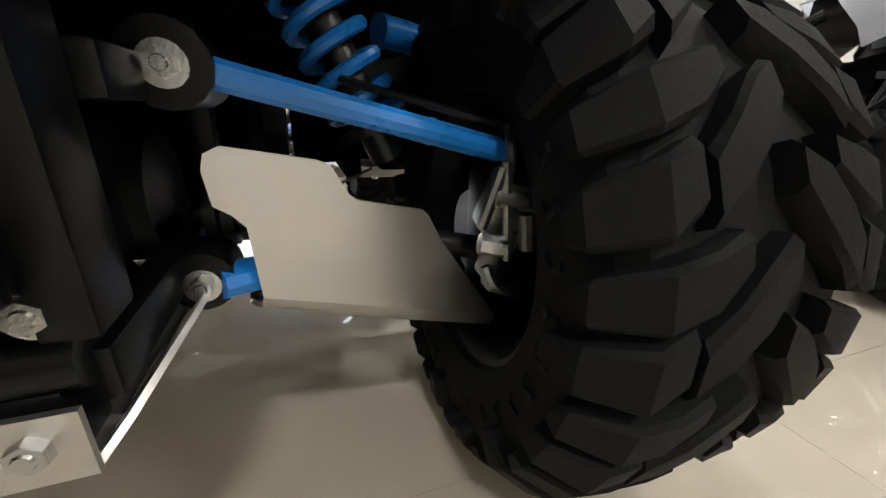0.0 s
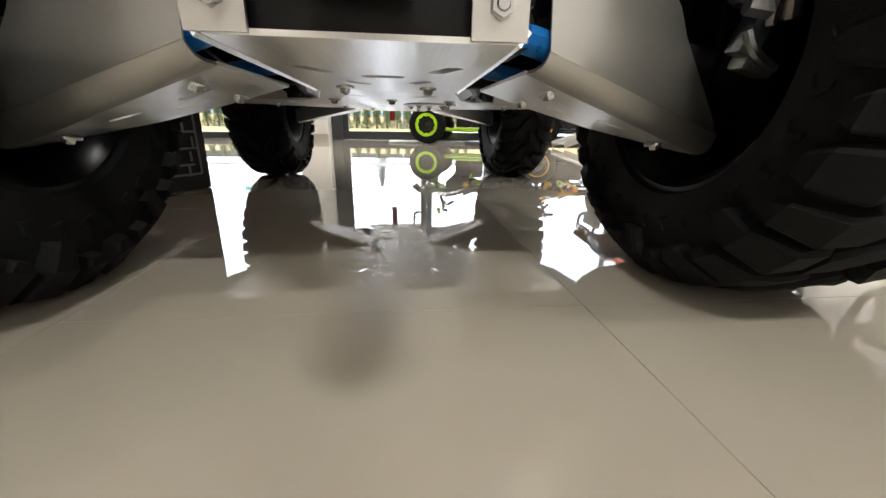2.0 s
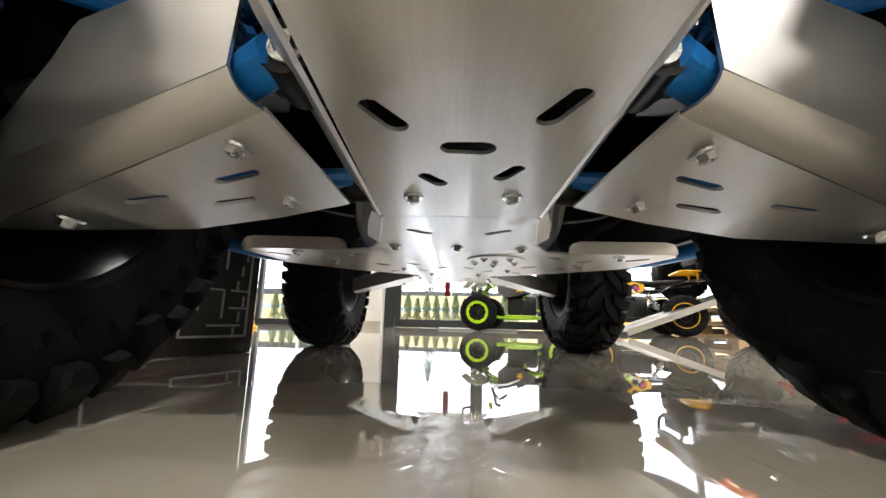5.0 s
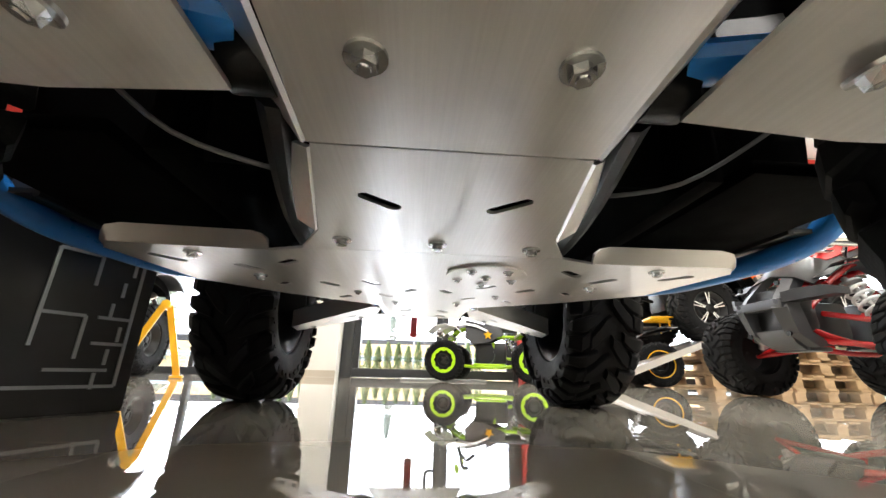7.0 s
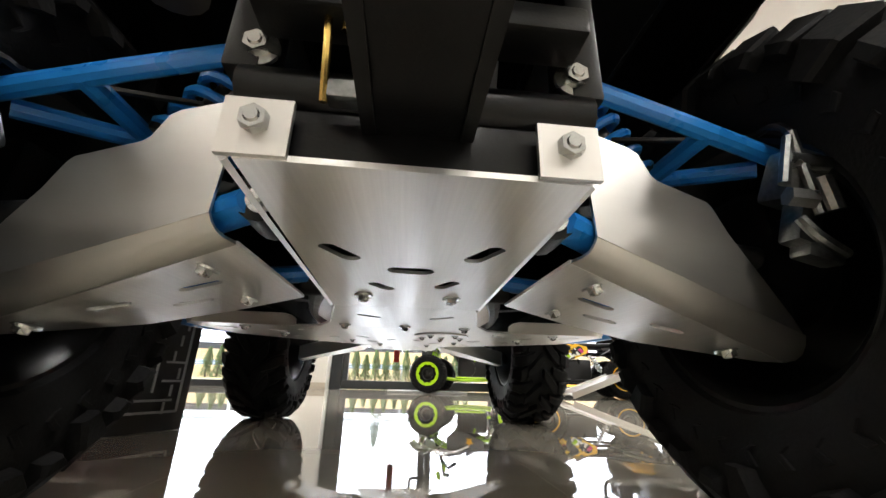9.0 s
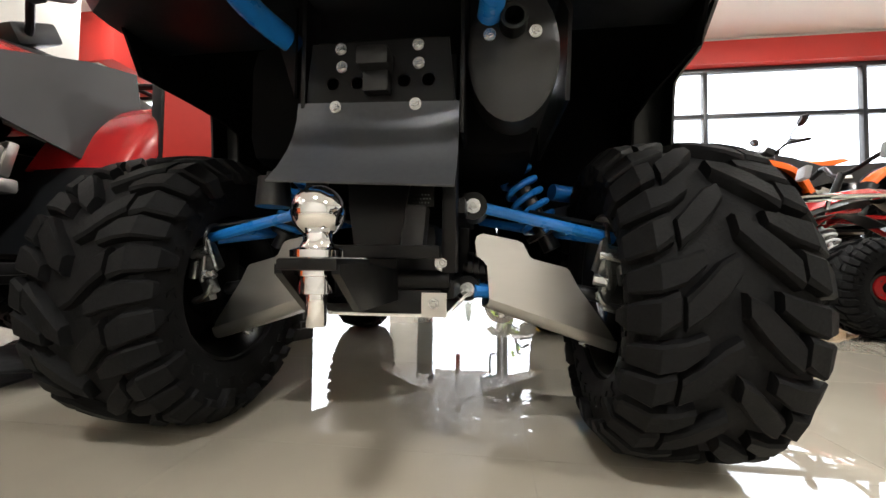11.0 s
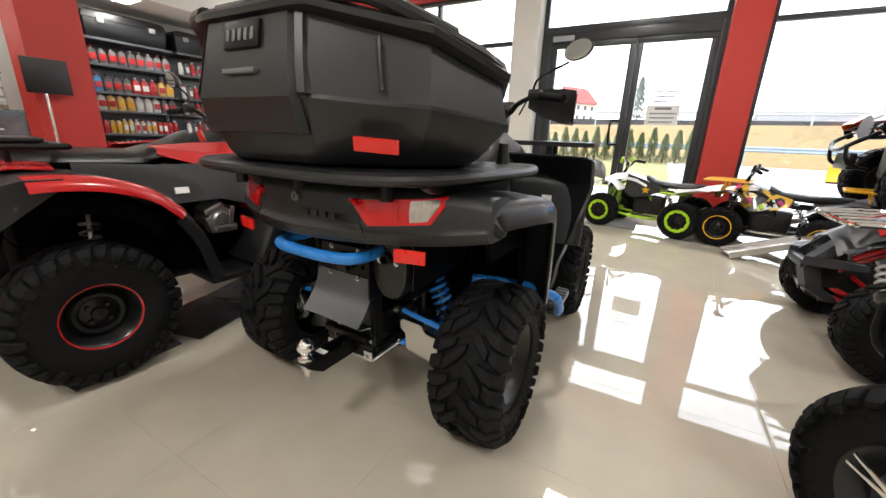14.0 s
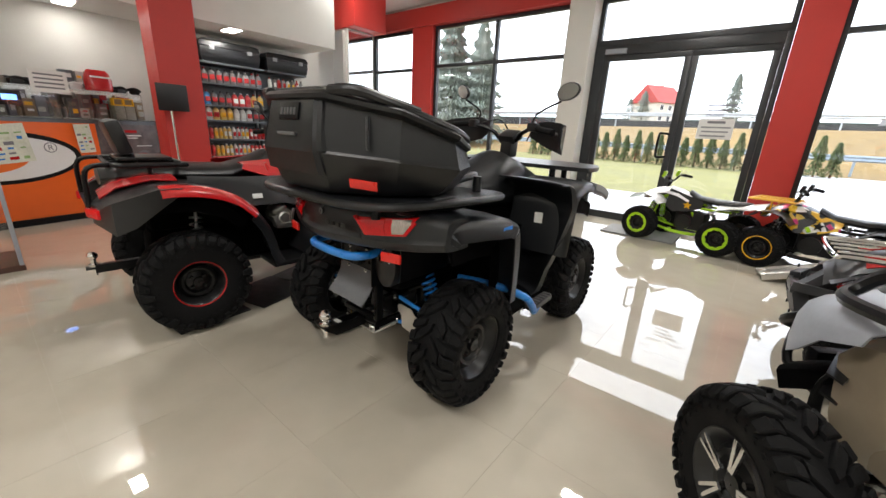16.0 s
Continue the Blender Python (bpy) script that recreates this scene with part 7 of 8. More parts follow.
        bm = loft(B(), [[(0.147 + d, 0.4 + r * math.cos(2 * math.pi * k / 10 + 0.3), 0.43 + r * math.sin(2 * math.pi * k / 10 + 0.3)) for k, r in zip(range(10), (0.045, 0.02) * 5)] for d in (0, 0.003)])
        part("star_mark", bm if s > 0 else mirrored(bm), YELLOW if fend_m is None else SHADOWP, q, "star shaped print")
        if fend_m:
            for py, pz, pm in ((0.5, 0.5, SHADOWP), (0.33, 0.44, MAGENTA), (0.56, 0.44, MAGENTA), (0.46, 0.39, LIME)):
                bm = box(B(), (0.15 - 0.3 * (pz - 0.4), py, pz), (0.02, 0.05, 0.03), Euler((0.5 + py, -0.35, 0)).to_matrix(), 0.004)
                part("print_patch", bm if s > 0 else mirrored(bm), pm, q)
    bars = part("handlebar", tube(B(), [(-0.26, wb - 0.2, 0.7), (-0.14, wb - 0.15, 0.72), (-0.05, wb - 0.12, 0.66), (0.05, wb - 0.12, 0.66), (0.14, wb - 0.15, 0.72), (0.26, wb - 0.2, 0.7)], 0.01), FRAME, q)
    part("stem", cyl(B(), (0, wb - 0.02, 0.4), (0, wb - 0.12, 0.67), 0.016), FRAME, bars)
    for s in (1, -1):
        part("grip", cyl(B(), (s * 0.17, wb - 0.16, 0.718), (s * 0.27, wb - 0.205, 0.698), 0.015, seg=12), RUBBER, bars)
        part("lever", tube(B(), [(s * 0.15, wb - 0.13, 0.715), (s * 0.2, wb - 0.12, 0.705), (s * 0.26, wb - 0.15, 0.69)], 0.005, 6), GREYP, bars)
        part("hand_guard" if frame_m == LIME else "switch_box", box(B(), (s * 0.16, wb - 0.1, 0.73) if frame_m == LIME else (s * 0.14, wb - 0.14, 0.73), (0.05, 0.03, 0.07), Euler((0.3, 0, 0)).to_matrix(), 0.012), LIME if frame_m == LIME else SHADOWP, bars)
    part("head_lamp", box(B(), (0, wb + 0.1, 0.46), (0.14, 0.06, 0.07), None, 0.02), CLEARLENS, q)
    if rack:
        for y0, y1, z in ((wb - 0.12, wb + 0.22, 0.6), (-0.36, -0.04, 0.6)):
            bm = tube(B(), [(-0.17, y0, z), (-0.17, y1 - 0.03, z), (-0.14, y1, z), (0.14, y1, z), (0.17, y1 - 0.03, z), (0.17, y0, z), (-0.17, y0, z)], 0.009, 8, 3)
            for x in (-0.09, 0, 0.09):
                tube(bm, [(x, y0, z), (x, y1, z)], 0.007, 6)
            for x in (-0.12, 0.12):
                tube(bm, [(x, (y0 + y1) / 2, z), (x, (y0 + y1) / 2, z - 0.12)], 0.008, 6)
            part("luggage_rack", bm, rack, q, "yellow tube luggage rack")
    return q


MAGENTA = mat("magenta_print", (0.55, 0.02, 0.15), 0.35, size=30, var=0.1)
PATTERN = mat("graffiti_print", (0.6, 0.36, 0.03), 0.3, size=26, var=0.3, coat=0.4)
pn = PATTERN.node_tree
cells, picks, coord = pn.nodes.new("ShaderNodeTexVoronoi"), pn.nodes.new("ShaderNodeValToRGB"), pn.nodes.new("ShaderNodeTexCoord")
cells.inputs["Scale"].default_value = 16.0
picks.color_ramp.interpolation = "CONSTANT"
for at, tone in ((0.0, (0.75, 0.42, 0.01)), (0.34, (0.01, 0.01, 0.011)), (0.6, (0.75, 0.48, 0.02)), (0.74, (0.55, 0.02, 0.13)), (0.84, (0.8, 0.78, 0.74)), (0.9, (0.02, 0.02, 0.022))):
    stop = picks.color_ramp.elements[0] if at == 0.0 else picks.color_ramp.elements.new(at)
    stop.color = (*tone, 1)
pn.links.new(coord.outputs["Object"], cells.inputs["Vector"])
pn.links.new(cells.outputs["Color"], picks.inputs["Fac"])
pn.links.new(picks.outputs["Color"], pn.nodes["Principled BSDF"].inputs["Base Color"])
kid_quad("small_quad_bike", "small white and lime green sport quad with lime wheel rings", pose(1.28, 4.37, 0.002, 0, 0, 75) @ Matrix.Diagonal((1.15, 1.15, 1.15, 1)), WHITEP, LIME, LIME_RING, 0.79, 0.183, SHADOWP)
kid_quad("small_quad_bike", "small yellow patterned quad with yellow tube racks", pose(2.46, 4.1, 0.002, 0, 0, 75) @ Matrix.Diagonal((1.15, 1.15, 1.15, 1)), PATTERN, FRAME, YEL_RING, 0.72, 0.183, PATTERN, YELLOW, SHADOWP)

# red and black sport quad
TYRE_S = tyre_mesh(0.245, 0.2, 0.12, 18, 0.014)
RIM_S = rim_mesh("wheel", 0.19, 0.123, SHADOWP, 0.3)
DARKGREY = mat("dark_grey_plastic", (0.04, 0.041, 0.045), 0.35, bump=0.15, size=400, var=0.1)
sq = thing("sport_quad_bike", "red and black sport quad with a grey plastic bumper", "quad bike", pose(3.0, 1.86, 0.002, 0, 0, 91))
SW = 0.98
RED_HUB = mesh_of("hub_cap", turned(B(), [(0.02, 0.005), (0.045, 0.03), (0.04, 0.06), (0.02, 0.065)], 24), RED)
for s in (1, -1):
    add_wheel(sq, TYRE_S, RIM_S, s * 0.46, SW, 0.243, s, RED_HUB)
    add_wheel(sq, TYRE_S, RIM_S, s * 0.44, 0, 0.243, s, RED_HUB)
bm = B()
for s in (1, -1):
    for y0, y1, z0, z1 in ((SW - 0.16, SW, 0.27, 0.22), (SW + 0.14, SW, 0.27, 0.22), (SW - 0.12, SW, 0.4, 0.31), (SW + 0.1, SW, 0.4, 0.31)):
        tube(bm, [(s * 0.1, y0, z0), (s * 0.4, y1, z1)], 0.013, 8)
    tube(bm, [(s * 0.12, 0.0, 0.45), (s * 0.14, 0.3, 0.5), (s * 0.1, 0.6, 0.62), (s * 0.12, SW - 0.05, 0.58), (s * 0.1, SW + 0.2, 0.35), (s * 0.12, 0.8, 0.24), (s * 0.13, 0.2, 0.24)], 0.015, 8)
    tube(bm, [(s * 0.14, SW - 0.2, 0.66), (s * 0.2, SW, 0.62), (s * 0.2, SW + 0.16, 0.52)], 0.014, 8)
part("frame", bm, RED, sq, "red painted tube frame and arms")
for s in (1, -1):
    shock(sq, (s * 0.34, SW + 0.02, 0.26), (s * 0.17, SW + 0.02, 0.56), WHITEP, 0.042, 0.008)
cheeks = []
for s in (1, -1):
    cheeks.append(B())
    loft(cheeks[-1], [[(s * x0, SW + y, z), (s * x1, SW + y - 0.02, z), (s * x1, SW + y - 0.09, z + 0.01), (s * x0, SW + y - 0.07, z + 0.01)] for y, z, x0, x1 in ((0.2, 0.24, 0.07, 0.12), (0.3, 0.3, 0.08, 0.13), (0.34, 0.42, 0.08, 0.14), (0.31, 0.48, 0.075, 0.125), (0.2, 0.6, 0.05, 0.1))])
bp = part("bumper", box(B(), (0, SW + 0.31, 0.44), (0.26, 0.05, 0.05), None, 0.012), DARKGREY, sq, "dark grey plastic front bumper")
for s, bm in zip((1, -1), cheeks):
    part("bumper_cheek", bm, DARKGREY, bp)
    bm = loft(B(), [[(s * x, SW + y, z - h), (s * x, SW + y - 0.08, z - h), (s * x, SW + y - 0.08, z + h), (s * x, SW + y, z + h)] for x, y, z, h in ((0.13, 0.33, 0.465, 0.024), (0.19, 0.29, 0.475, 0.026), (0.235, 0.22, 0.485, 0.024), (0.245, 0.18, 0.485, 0.015))])
    part("bumper_wing", bm, DARKGREY, bp)
    for z in (0.3, 0.45, 0.54):
        part("bumper_bolt", cyl(B(), (s * 0.105, SW + 0.3, z), (s * 0.105, SW + 0.345 - abs(z - 0.42) * 0.3, z), 0.012, seg=12), FRAME, bp)
part("bumper_bar", loft(B(), [[(-w, SW + y, z), (w, SW + y, z), (w, SW + y - 0.03, z), (-w, SW + y - 0.03, z)] for w, y, z in ((0.07, 0.19, 0.225), (0.085, 0.26, 0.26), (0.09, 0.295, 0.32))]), DARKGREY, bp)
part("skid_lip", box(B(), (0, SW + 0.14, 0.235), (0.18, 0.12, 0.02), None, 0.008), DARKGREY, bp)
part("winch_housing", box(B(), (0, SW + 0.2, 0.42), (0.24, 0.12, 0.22), None, 0.03), SHADOWP, bp)
bm = B()
box(bm, (0, 0.5, 0.36), (0.22, 0.5, 0.24), None, 0.04)
box(bm, (0, SW + 0.05, 0.36), (0.2, 0.2, 0.2), None, 0.04)
part("engine", bm, SHADOWP, sq, "dark engine")
part("seat", loft(B(), [[(w * math.cos(a), y, z + 0.045 * math.sin(a)) for a in [2 * math.pi * k / 16 for k in range(16)]] for y, w, z in ((-0.2, 0.1, 0.72), (-0.1, 0.14, 0.72), (0.2, 0.14, 0.7), (0.45, 0.1, 0.71), (0.55, 0.06, 0.76))]), SHADOWP, sq, "black seat")
bm = shell(B(), [[(x, y, z - 2.0 * x * x) for x in (-0.2, -0.12, 0, 0.12, 0.2)] for y, z in ((0.5, 0.76), (0.7, 0.8), (0.85, 0.78), (SW + 0.1, 0.7), (SW + 0.22, 0.6))], -0.008)
part("hood", bm, SHADOWP, sq, "glossy black hood")
for s in (1, -1):
    bm = shell(B(), [[(0.1, y, z), (0.17, y, z - 0.04)] for y, z in ((0.55, 0.775), (0.7, 0.79), (0.85, 0.77), (SW + 0.08, 0.69))], -0.006)
    part("hood_stripe", bm if s > 0 else mirrored(bm), RED, sq, "glossy red hood side")
for s in (1, -1):
    bm = shell(B(), [[(x, y, z) for x in (0.14, 0.2, 0.25, 0.26)] for y, z in ((SW - 0.24, 0.56), (SW - 0.12, 0.62), (SW, 0.63), (SW + 0.12, 0.6), (SW + 0.2, 0.55))], -0.006)
    part("front_fender", bm if s > 0 else mirrored(bm), SHADOWP, sq, "glossy black front fender")
    bm = shell(B(), [[(x, y, z) for x in (0.12, 0.28, 0.4, 0.42)] for y, z in ((-0.26, 0.6), (-0.12, 0.66), (0.05, 0.66), (0.2, 0.58))], -0.006)
    part("rear_fender", bm if s > 0 else mirrored(bm), SHADOWP, sq)
bm = B()
for x in (-0.24, -0.12, 0, 0.12, 0.24):
    tube(bm, [(x, SW - 0.2, 0.72), (x, SW + 0.2, 0.7)], 0.01, 8)
tube(bm, [(-0.28, SW - 0.2, 0.72), (-0.28, SW + 0.16, 0.71), (-0.22, SW + 0.22, 0.7), (0.22, SW + 0.22, 0.7), (0.28, SW + 0.16, 0.71), (0.28, SW - 0.2, 0.72), (-0.28, SW - 0.2, 0.72)], 0.013, 8)
for x in (-0.2, 0.2):
    tube(bm, [(x, SW, 0.71), (x * 0.8, SW, 0.58)], 0.011, 8)
part("front_rack", bm, CHROME, sq, "grey tube front rack")
bars = part("handlebar", tube(B(), [(-0.36, 0.62, 0.95), (-0.2, 0.68, 0.98), (-0.06, 0.74, 0.9), (0.06, 0.74, 0.9), (0.2, 0.68, 0.98), (0.36, 0.62, 0.95)], 0.012), FRAME, sq)
part("stem", cyl(B(), (0, 0.84, 0.66), (0, 0.74, 0.9), 0.02), FRAME, bars)
for s in (1, -1):
    part("grip", cyl(B(), (s * 0.24, 0.665, 0.972), (s * 0.36, 0.62, 0.95), 0.017, seg=12), RUBBER, bars)
    part("hand_guard", box(B(), (s * 0.3, 0.72, 0.97), (0.14, 0.04, 0.09), Euler((0.2, 0, -s * 0.3)).to_matrix(), 0.015), LIGHTGREY, bars)

# ramps and pallets
for k, dy in enumerate((0.0, 1.16)):
    rampx = thing("loading_ramp", "long aluminium loading ramp leaning on the pallets", "ramp", group="loading ramps")
    a, b = Vector((1.62 + 0.1 * k, 3.52 + dy, 0.012)), Vector((2.86, 3.78 + dy - 0.1 * k, 0.412))
    d = (b - a)
    ang = math.atan2(d.z, math.hypot(d.x, d.y))
    m = Matrix.Translation(a) @ Matrix.Rotation(math.atan2(d.y, d.x), 4, "Z") @ Matrix.Rotation(-ang, 4, "Y")
    rampx.matrix_basis = m
    L = d.length
    for y in (-0.11, 0.11):
        part("rail", box(B(), (L / 2, y, 0.025), (L, 0.012, 0.06), None, 0.003), ALUX, rampx)
    for i in range(18):
        part("rung", box(B(), (L * (i + 0.5) / 18, 0, 0.035), (L / 18 * 0.985, 0.206, 0.012), None, 0.002), ALUX, rampx)


def pallet(m):
    p = thing("wooden_pallet", "pale wooden pallet stacked under the orange quad", "pallet", m, "stacked pallets")
    for x in (-0.35, -0.12, 0.12, 0.35):
        part("top_board", box(B(), (x, 0, 0.134), (0.12, 1.2, 0.02), None, 0.002), WOOD, p)
    for y in (-0.53, 0, 0.53):
        part("stringer", box(B(), (0, y, 0.111), (0.8, 0.1, 0.02), None, 0.002), WOOD, p)
        for x in (-0.34, 0, 0.34):
            part("block", box(B(), (x, y, 0.061), (0.11, 0.1, 0.078), None, 0.003), WOOD, p)
    for x in (-0.34, 0, 0.34):
        part("bottom_board", box(B(), (x, 0, 0.011), (0.1, 1.2, 0.02), None, 0.002), WOOD, p)
    return p


P0 = pallet(pose(3.26, 4.3, 0.0005))
for x in (3.26, 4.08, 4.9):
    for lv in range(3):
        if (x, lv) != (3.26, 0):
            copy_thing(P0, pose(x, 4.3, 0.0005 + lv * 0.1455))

# carton and yellow stand
cart = thing("carton", "tall flat black and red carton with white line drawings", "carton", pose(-0.78, 0.68, 0.0005, 0, 0, -25))
part("body", box(B(), (0, 0, 0.475), (0.07, 0.62, 0.95), None, 0.006), mat("black_carton", (0.012, 0.012, 0.013), 0.3, size=30, var=0.2), cart)
slabm = mat("red_carton_print", (0.6, 0.035, 0.025), 0.4, size=30, var=0.06)
part("red_panel", box(B(), (0.0365, 0, 0.72), (0.004, 0.6, 0.44)), slabm, cart, "red printed panel")
part("red_panel", box(B(), (0.0365, -0.2, 0.36), (0.004, 0.2, 0.28)), slabm, cart, "red printed panel")
for y0, z0, y1, z1 in ((-0.08, 0.08, -0.08, 0.3), (-0.2, 0.3, -0.08, 0.3), (-0.08, 0.2, -0.2, 0.2), (0.09, 0.05, 0.09, 0.12), (0.09, 0.05, 0.28, 0.05), (0.13, 0.12, 0.13, 0.3), (0.28, 0.05, 0.28, 0.32), (0.13, 0.3, 0.2, 0.3), (0.2, 0.24, 0.2, 0.32), (0.2, 0.32, 0.28, 0.32), (0.13, 0.18, 0.2, 0.18), (0.2, 0.1, 0.2, 0.18), (0.16, 0.08, 0.26, 0.08), (0.22, 0.13, 0.28, 0.13), (0.22, 0.18, 0.28, 0.18)):
    part("line_print", box(B(), (0.0368, (y0 + y1) / 2, (z0 + z1) / 2), (0.003, max(0.006, abs(y1 - y0)), max(0.006, abs(z1 - z0)))), LIGHTGREY, cart)
for k in range(6):
    part("line_print", box(B(), (0.0368, 0.255 - 0.004 * (k % 2), 0.36 + 0.03 * k), (0.003, 0.07 - 0.02 * (k % 3), 0.006)), LIGHTGREY, cart)
    part("line_print", box(B(), (0.0368, 0.24 + 0.012 * (k % 3), 0.06 + 0.045 * k), (0.003, 0.006, 0.03)), LIGHTGREY, cart)
ys = thing("yellow_stand", "bent yellow painted steel stand on the floor by the window", "stand", pose(-1.86, 3.0, 0.002, 0, 0, 20))
part("leg", loft(B(), [[(x - 0.022, -0.012, z), (x + 0.022, -0.012, z), (x + 0.022, 0.012, z), (x - 0.022, 0.012, z)] for x, z in ((-0.2, 0.0), (-0.19, 0.06), (-0.02, 0.5), (0.0, 0.54))]), YELLOW, ys)
part("leg", loft(B(), [[(x - 0.022, 0.02 + y, z), (x + 0.022, 0.02 + y, z), (x + 0.022, 0.044 + y, z), (x - 0.022, 0.044 + y, z)] for x, y, z in ((0.14, 0.1, 0.0), (0.13, 0.09, 0.06), (0.02, 0.01, 0.5), (0.0, 0.0, 0.54))]), YELLOW, ys)
part("hinge", cyl(B(), (0, -0.03, 0.52), (0, 0.06, 0.52), 0.03, seg=14), YELLOW, ys)
part("foot", box(B(), (-0.2, 0, 0.01), (0.1, 0.08, 0.02), None, 0.004), YELLOW, ys)
part("foot", box(B(), (0.14, 0.13, 0.01), (0.08, 0.08, 0.02), None, 0.004), YELLOW, ys)

# ---- outside ----
structure(slab("ground", (-900, WALL_Y + 0.3, -0.6), (900, 1500, -0.34), GRASS), "flat dull green land running out to the horizon", "ground")
structure(slab("pavement", (-60, WALL_Y + 0.125, -0.34), (80, 9.5, -0.05), PAVING), "pale concrete forecourt in front of the shop", "pavement")
structure(slab("forecourt", (1.2, 9.5, -0.34), (80, 26.0, -0.055), PAVING), "pale wet concrete yard beyond the door", "pavement")
structure(slab("lawn", (-60, 9.5, -0.34), (1.2, 26.0, -0.06), GRASS), "short yellowish green winter lawn", "lawn")
bm = B()
prof = [(26.0, -0.3), (30, 0.2), (35, 1.9), (37.5, 2.5), (46, 2.6), (60, 2.7), (95, 4.8), (140, 5.0), (150, -0.3)]
loft(bm, [[(x, y, z + 0.25 * math.sin(x * 0.05)) for y, z in prof] for x in range(-160, 201, 10)])
structure(part("embankment", bm, DRYGRASS), "brown dry grass embankment of the road", "embankment")
structure(slab("road", (-160, 38.2, 2.35), (200, 45, 2.95), ASPHALT), "raised asphalt road behind the embankment", "road")
structure(slab("hill", (-500, 480, -5), (500, 500, 24), HILL), "low dark wooded hill far away", "backdrop")
for nm, y, z, m in (("guard_rail", 37.6, 3.2, GALV), ("guard_rail", 27.5, 0.62, DULLBLUE)):
    rail = thing(nm, "long galvanised steel guard rail along the road" if m == GALV else "long low blue-grey steel rail along the yard", "guard rail", kind="structure")
    bm = B()
    sec = [(0, -0.16), (0.05, -0.09), (0.0, 0.0), (0.05, 0.09), (0, 0.16), (-0.03, 0.16), (-0.03, -0.16)]
    loft(bm, [[(x, y - a, z + 0.25 + b) for a, b in sec] for x in (-120, 0, 150)])
    part("beam", bm, m, rail)
    for k in range(36):
        slab("post", (-70 + k * 5 - 0.05, y + 0.05, z - 1.0), (-70 + k * 5 + 0.05, y + 0.12, z + 0.4), m, 0, rail)


def conifer(name, label, m, h, r, n, seed, leaf=HAZY_NEEDLE):
    t = thing(name, label, "tree", m)
    rn = random.Random(seed)
    part("trunk", cyl(B(), (0, 0, -0.4), (0, 0, h * 0.97), h * 0.018 + 0.03, 0.01, 8), BARK, t)
    bm = B()
    for k in range(n):
        u = rn.random() ** 0.8
        z = h * (0.06 + 0.94 * u)
        rad = r * (1 - u) ** 0.8 * (0.3 + 0.7 * rn.random()) * (0.85 + 0.25 * math.sin(z * 6 + seed)) + 0.03
        a = rn.uniform(0, 2 * math.pi)
        c = Vector((rad * math.cos(a), rad * math.sin(a), z - rad * 0.22))
        s = h * (0.028 if h < 3 else 0.017) * rn.uniform(0.6, 1.5)
        out = Vector((math.cos(a), math.sin(a), -0.45)).normalized()
        side = Vector((-math.sin(a), math.cos(a), 0)) * s * 0.55
        vs = [bm.verts.new(c + side), bm.verts.new(c - side), bm.verts.new(c + out * s * 1.6 - side * 0.2), bm.verts.new(c + Vector((0, 0, s * 0.6)))]
        bm.faces.new((vs[0], vs[1], vs[2]))
        bm.faces.new((vs[0], vs[3], vs[2]))
        bm.faces.new((vs[1], vs[3], vs[2]))
    part("crown", bm, leaf, t, angle=180)
    return t


conifer("spruce_tree", "tall dark green spruce behind the lawn", pose(-23.6, 30.0, 0), 12.5, 3.4, 8500, 1)
conifer("spruce_tree", "tall dark green spruce with a bare tip", pose(-21.2, 31.5, 0), 11.0, 3.0, 8000, 2)
conifer("spruce_tree", "dark spruce beside the far road", pose(-4.5, 80.0, 3.2), 9.0, 2.4, 2600, 3)
conifer("spruce_tree", "broad dark spruce by the red roofed house", pose(-17.5, 78.0, 3.2), 6.5, 2.6, 2600, 4)
conifer("spruce_tree", "small dark spruce by the far road", pose(-19.0, 75.0, 3.2), 5.0, 2.2, 2000, 5)
conifer("spruce_tree", "dark spruce standing far past the yard", pose(30, 75.0, 0), 9.5, 2.6, 2400, 6)
hedge = conifer("thuja_bush", "slim green columnar thuja in the hedge", pose(-11.5, 24.6, -0.06), 1.75, 0.42, 1100, 7, THUJA)
tagged(hedge, group="hedge of thujas")
for k in range(1, 26):
    copy_thing(hedge, Matrix.Translation((-11.5 + k * 0.62, 24.6 + 0.12 * math.sin(k * 2.3), -0.06)) @ Matrix.Rotation(k * 1.3, 4, "Z") @ Matrix.Diagonal((1, 1, 0.85 + 0.25 * abs(math.sin(k * 1.9)), 1)))

house = thing("house", "pale two-storey house with a red tiled roof beyond the road", "house", pose(-21, 105, 5.0, 0, 0, 62))
part("wall", box(B(), (0, 0, 2.4), (8, 7, 4.8)), RENDERWALL, house)
bm = B()
loft(bm, [[(-4.5, -4.1, 4.6), (-4.5, 4.1, 4.6), (-4.5, 0, 8.6)], [(4.5, -4.1, 4.6), (4.5, 4.1, 4.6), (4.5, 0, 8.6)]])
roof = part("roof", bm, ROOFTILE, house)
part("chimney", box(B(), (1.5, 0.8, 8.4), (0.6, 0.6, 1.6)), RENDERWALL, roof)
for x in (-2.6, 0, 2.6):
    for z in (1.3, 3.6):
        w = part("window", box(B(), (x, -3.52, z), (1.1, 0.06, 1.2)), WHITEP, house)
        part("pane", box(B(), (x, -3.56, z), (0.9, 0.03, 1.0)), ANTHRACITE, w)
shed = thing("warehouse", "long low pale warehouse far past the yard", "building", pose(34, 95, 0))
part("wall", box(B(), (0, 0, 2.2), (36, 10, 4.4)), RENDERWALL, shed)
bm = B()
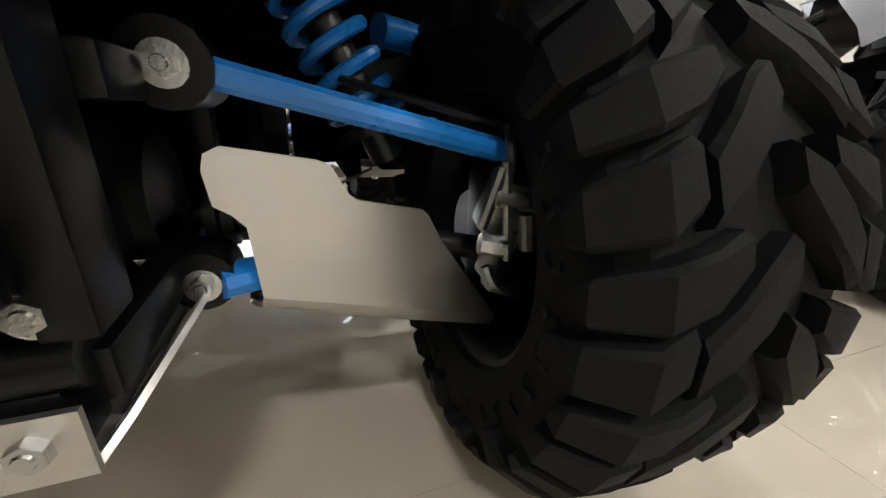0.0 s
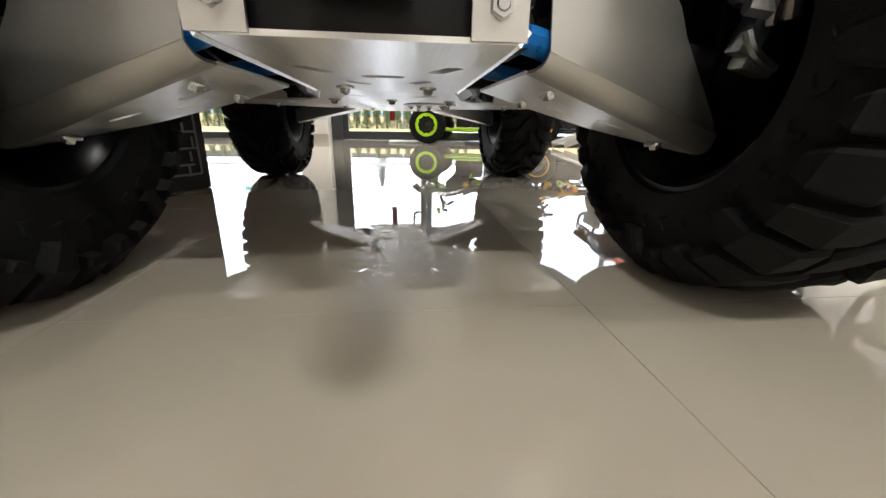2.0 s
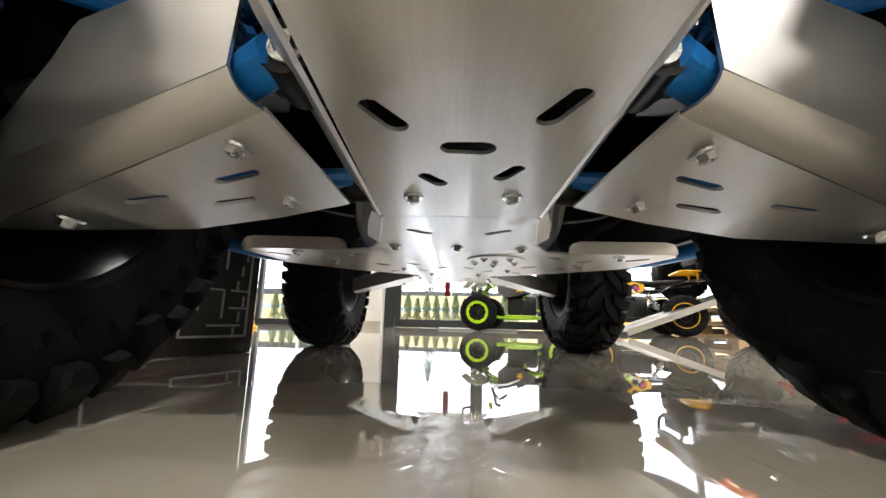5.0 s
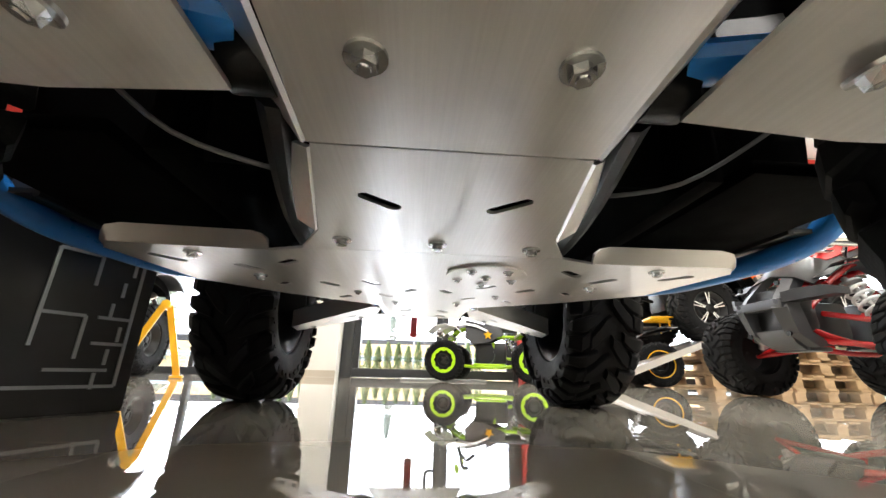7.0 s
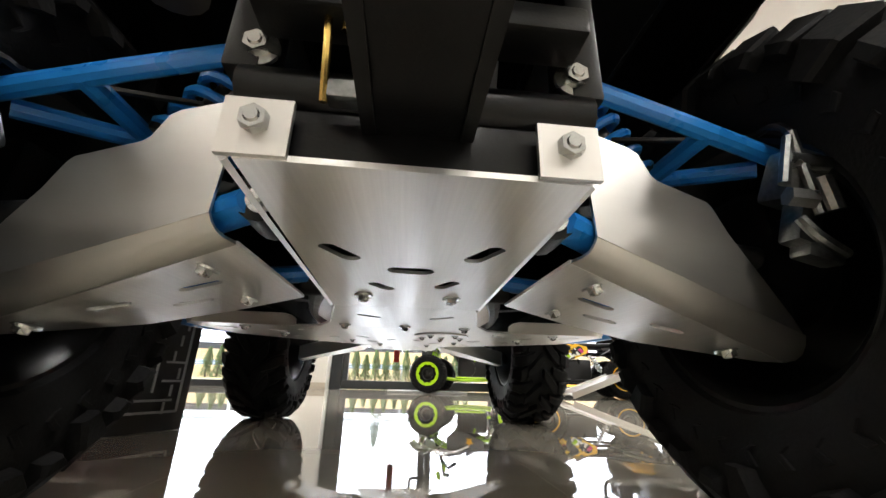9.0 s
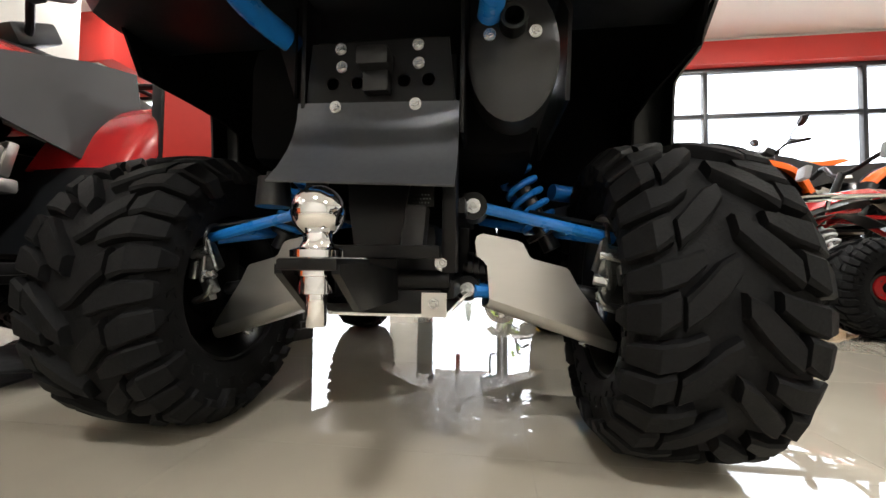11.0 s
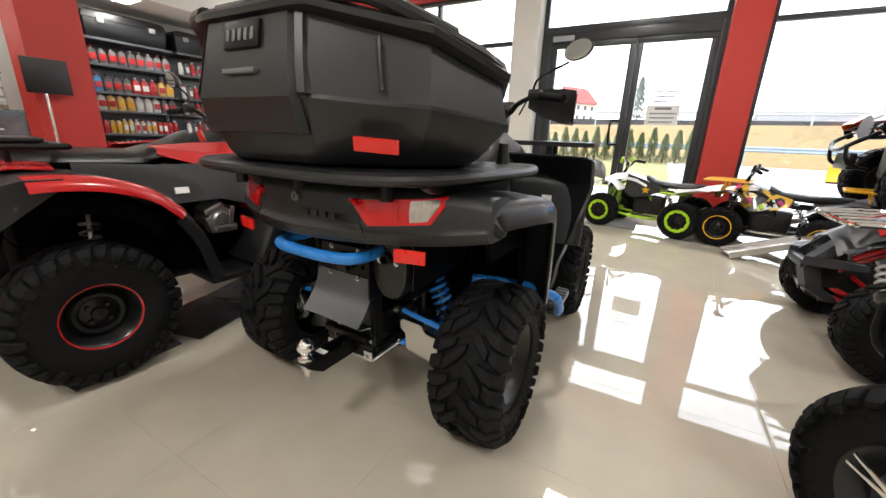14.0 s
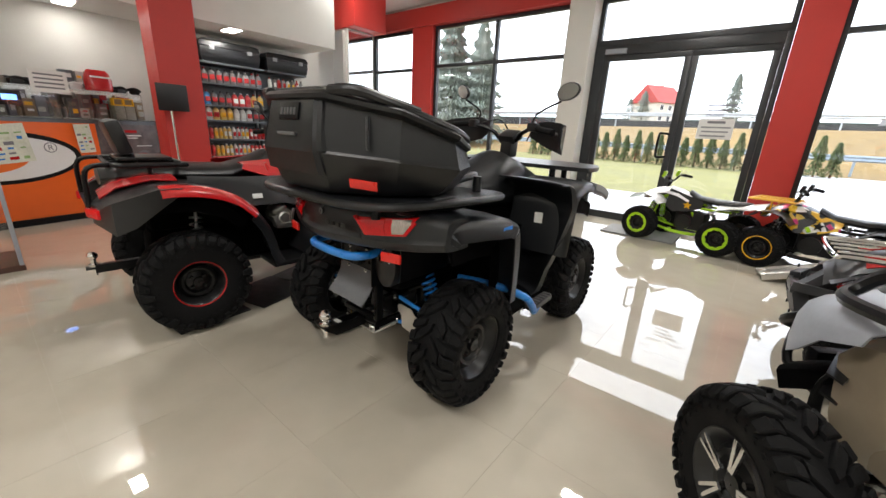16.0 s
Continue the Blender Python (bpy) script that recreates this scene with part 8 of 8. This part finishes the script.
loft(bm, [[(-19, -6, 4.3), (-19, 6, 4.3), (-19, 0, 7.0)], [(19, -6, 4.3), (19, 6, 4.3), (19, 0, 7.0)]])
part("roof", bm, GREYP, shed)
plow = thing("snow_plough_blade", "yellow snow plough blade lying on the yard", "plough", pose(6.9, 16.5, -0.055, 0, 0, -6))
bm = B()
shell(bm, [[(x, 0.25 * math.cos(a) - 0.25, 0.3 + 0.3 * math.sin(a)) for a in [radians(-80 + 20 * k) for k in range(8)]] for x in (-1.1, -0.3, 0.5, 1.1)], 0.03)
part("blade", bm, YELLOW, plow)
part("cutting_edge", box(B(), (0, -0.2, 0.03), (2.2, 0.04, 0.06)), FRAME, plow)
part("mount", box(B(), (0, -0.35, 0.25), (0.5, 0.3, 0.2), None, 0.02), FRAME, plow)
pole = thing("street_lamp", "slim grey street lamp pole beyond the lawn", "street lamp", pose(-13.2, 33, 0))
part("pole", cyl(B(), (0, 0, 0), (0, 0, 7.5), 0.09, 0.05), GALV, pole)
part("arm", tube(B(), [(0, 0, 7.4), (0.4, 0, 7.7), (1.0, 0, 7.75)], 0.03), GALV, pole)
part("lamp_head", box(B(), (1.15, 0, 7.74), (0.45, 0.16, 0.08), None, 0.02), GALV, pole)
signb = thing("roadside_sign", "white and green panel sign on a post", "sign", pose(-12.3, 31, 0))
part("post", cyl(B(), (0, 0, 0), (0, 0, 5.2), 0.06), GALV, signb)
part("panel", box(B(), (0.4, -0.05, 4.6), (1.1, 0.05, 0.8)), WHITEP, signb)
part("stripe", box(B(), (0.4, -0.085, 4.75), (1.0, 0.015, 0.25)), mat("green_print", (0.05, 0.3, 0.2), 0.5), signb)
bm = B()
box(bm, (0, 0, 0.01), (0.9, 0.6, 0.02), None, 0.004)
ob = tagged(part("door_mat", bm, mat("grey_mat", (0.2, 0.2, 0.2), 0.9, bump=0.6, size=200, var=0.2)), "grey entrance mat on the tiles before the door", "mat")
ob.matrix_basis = pose(0.3, 4.5, 0.0005)

# floor tiles
TS = 0.6
me = mesh_of("tile", box(B(), (0, 0, -0.0015), (TS - 0.0007, TS - 0.0007, 0.003)), TILE)
nx0, nx1 = math.floor((LEFT_X - 0.245) / TS), math.ceil((RIGHT_X - 0.245) / TS)
for i in range(nx0, nx1):
    for j in range(math.floor((BACK_Y - 0.003) / TS), math.ceil((WALL_Y - 0.003) / TS)):
        x, y = 0.245 + TS * (i + 0.5), 0.003 + TS * (j + 0.5)
        if x < LEFT_X or x > RIGHT_X or y < BACK_Y or y > WALL_Y:
            continue
        piece("tile", me, FLOOR, Matrix.Translation((x, y, 0)))
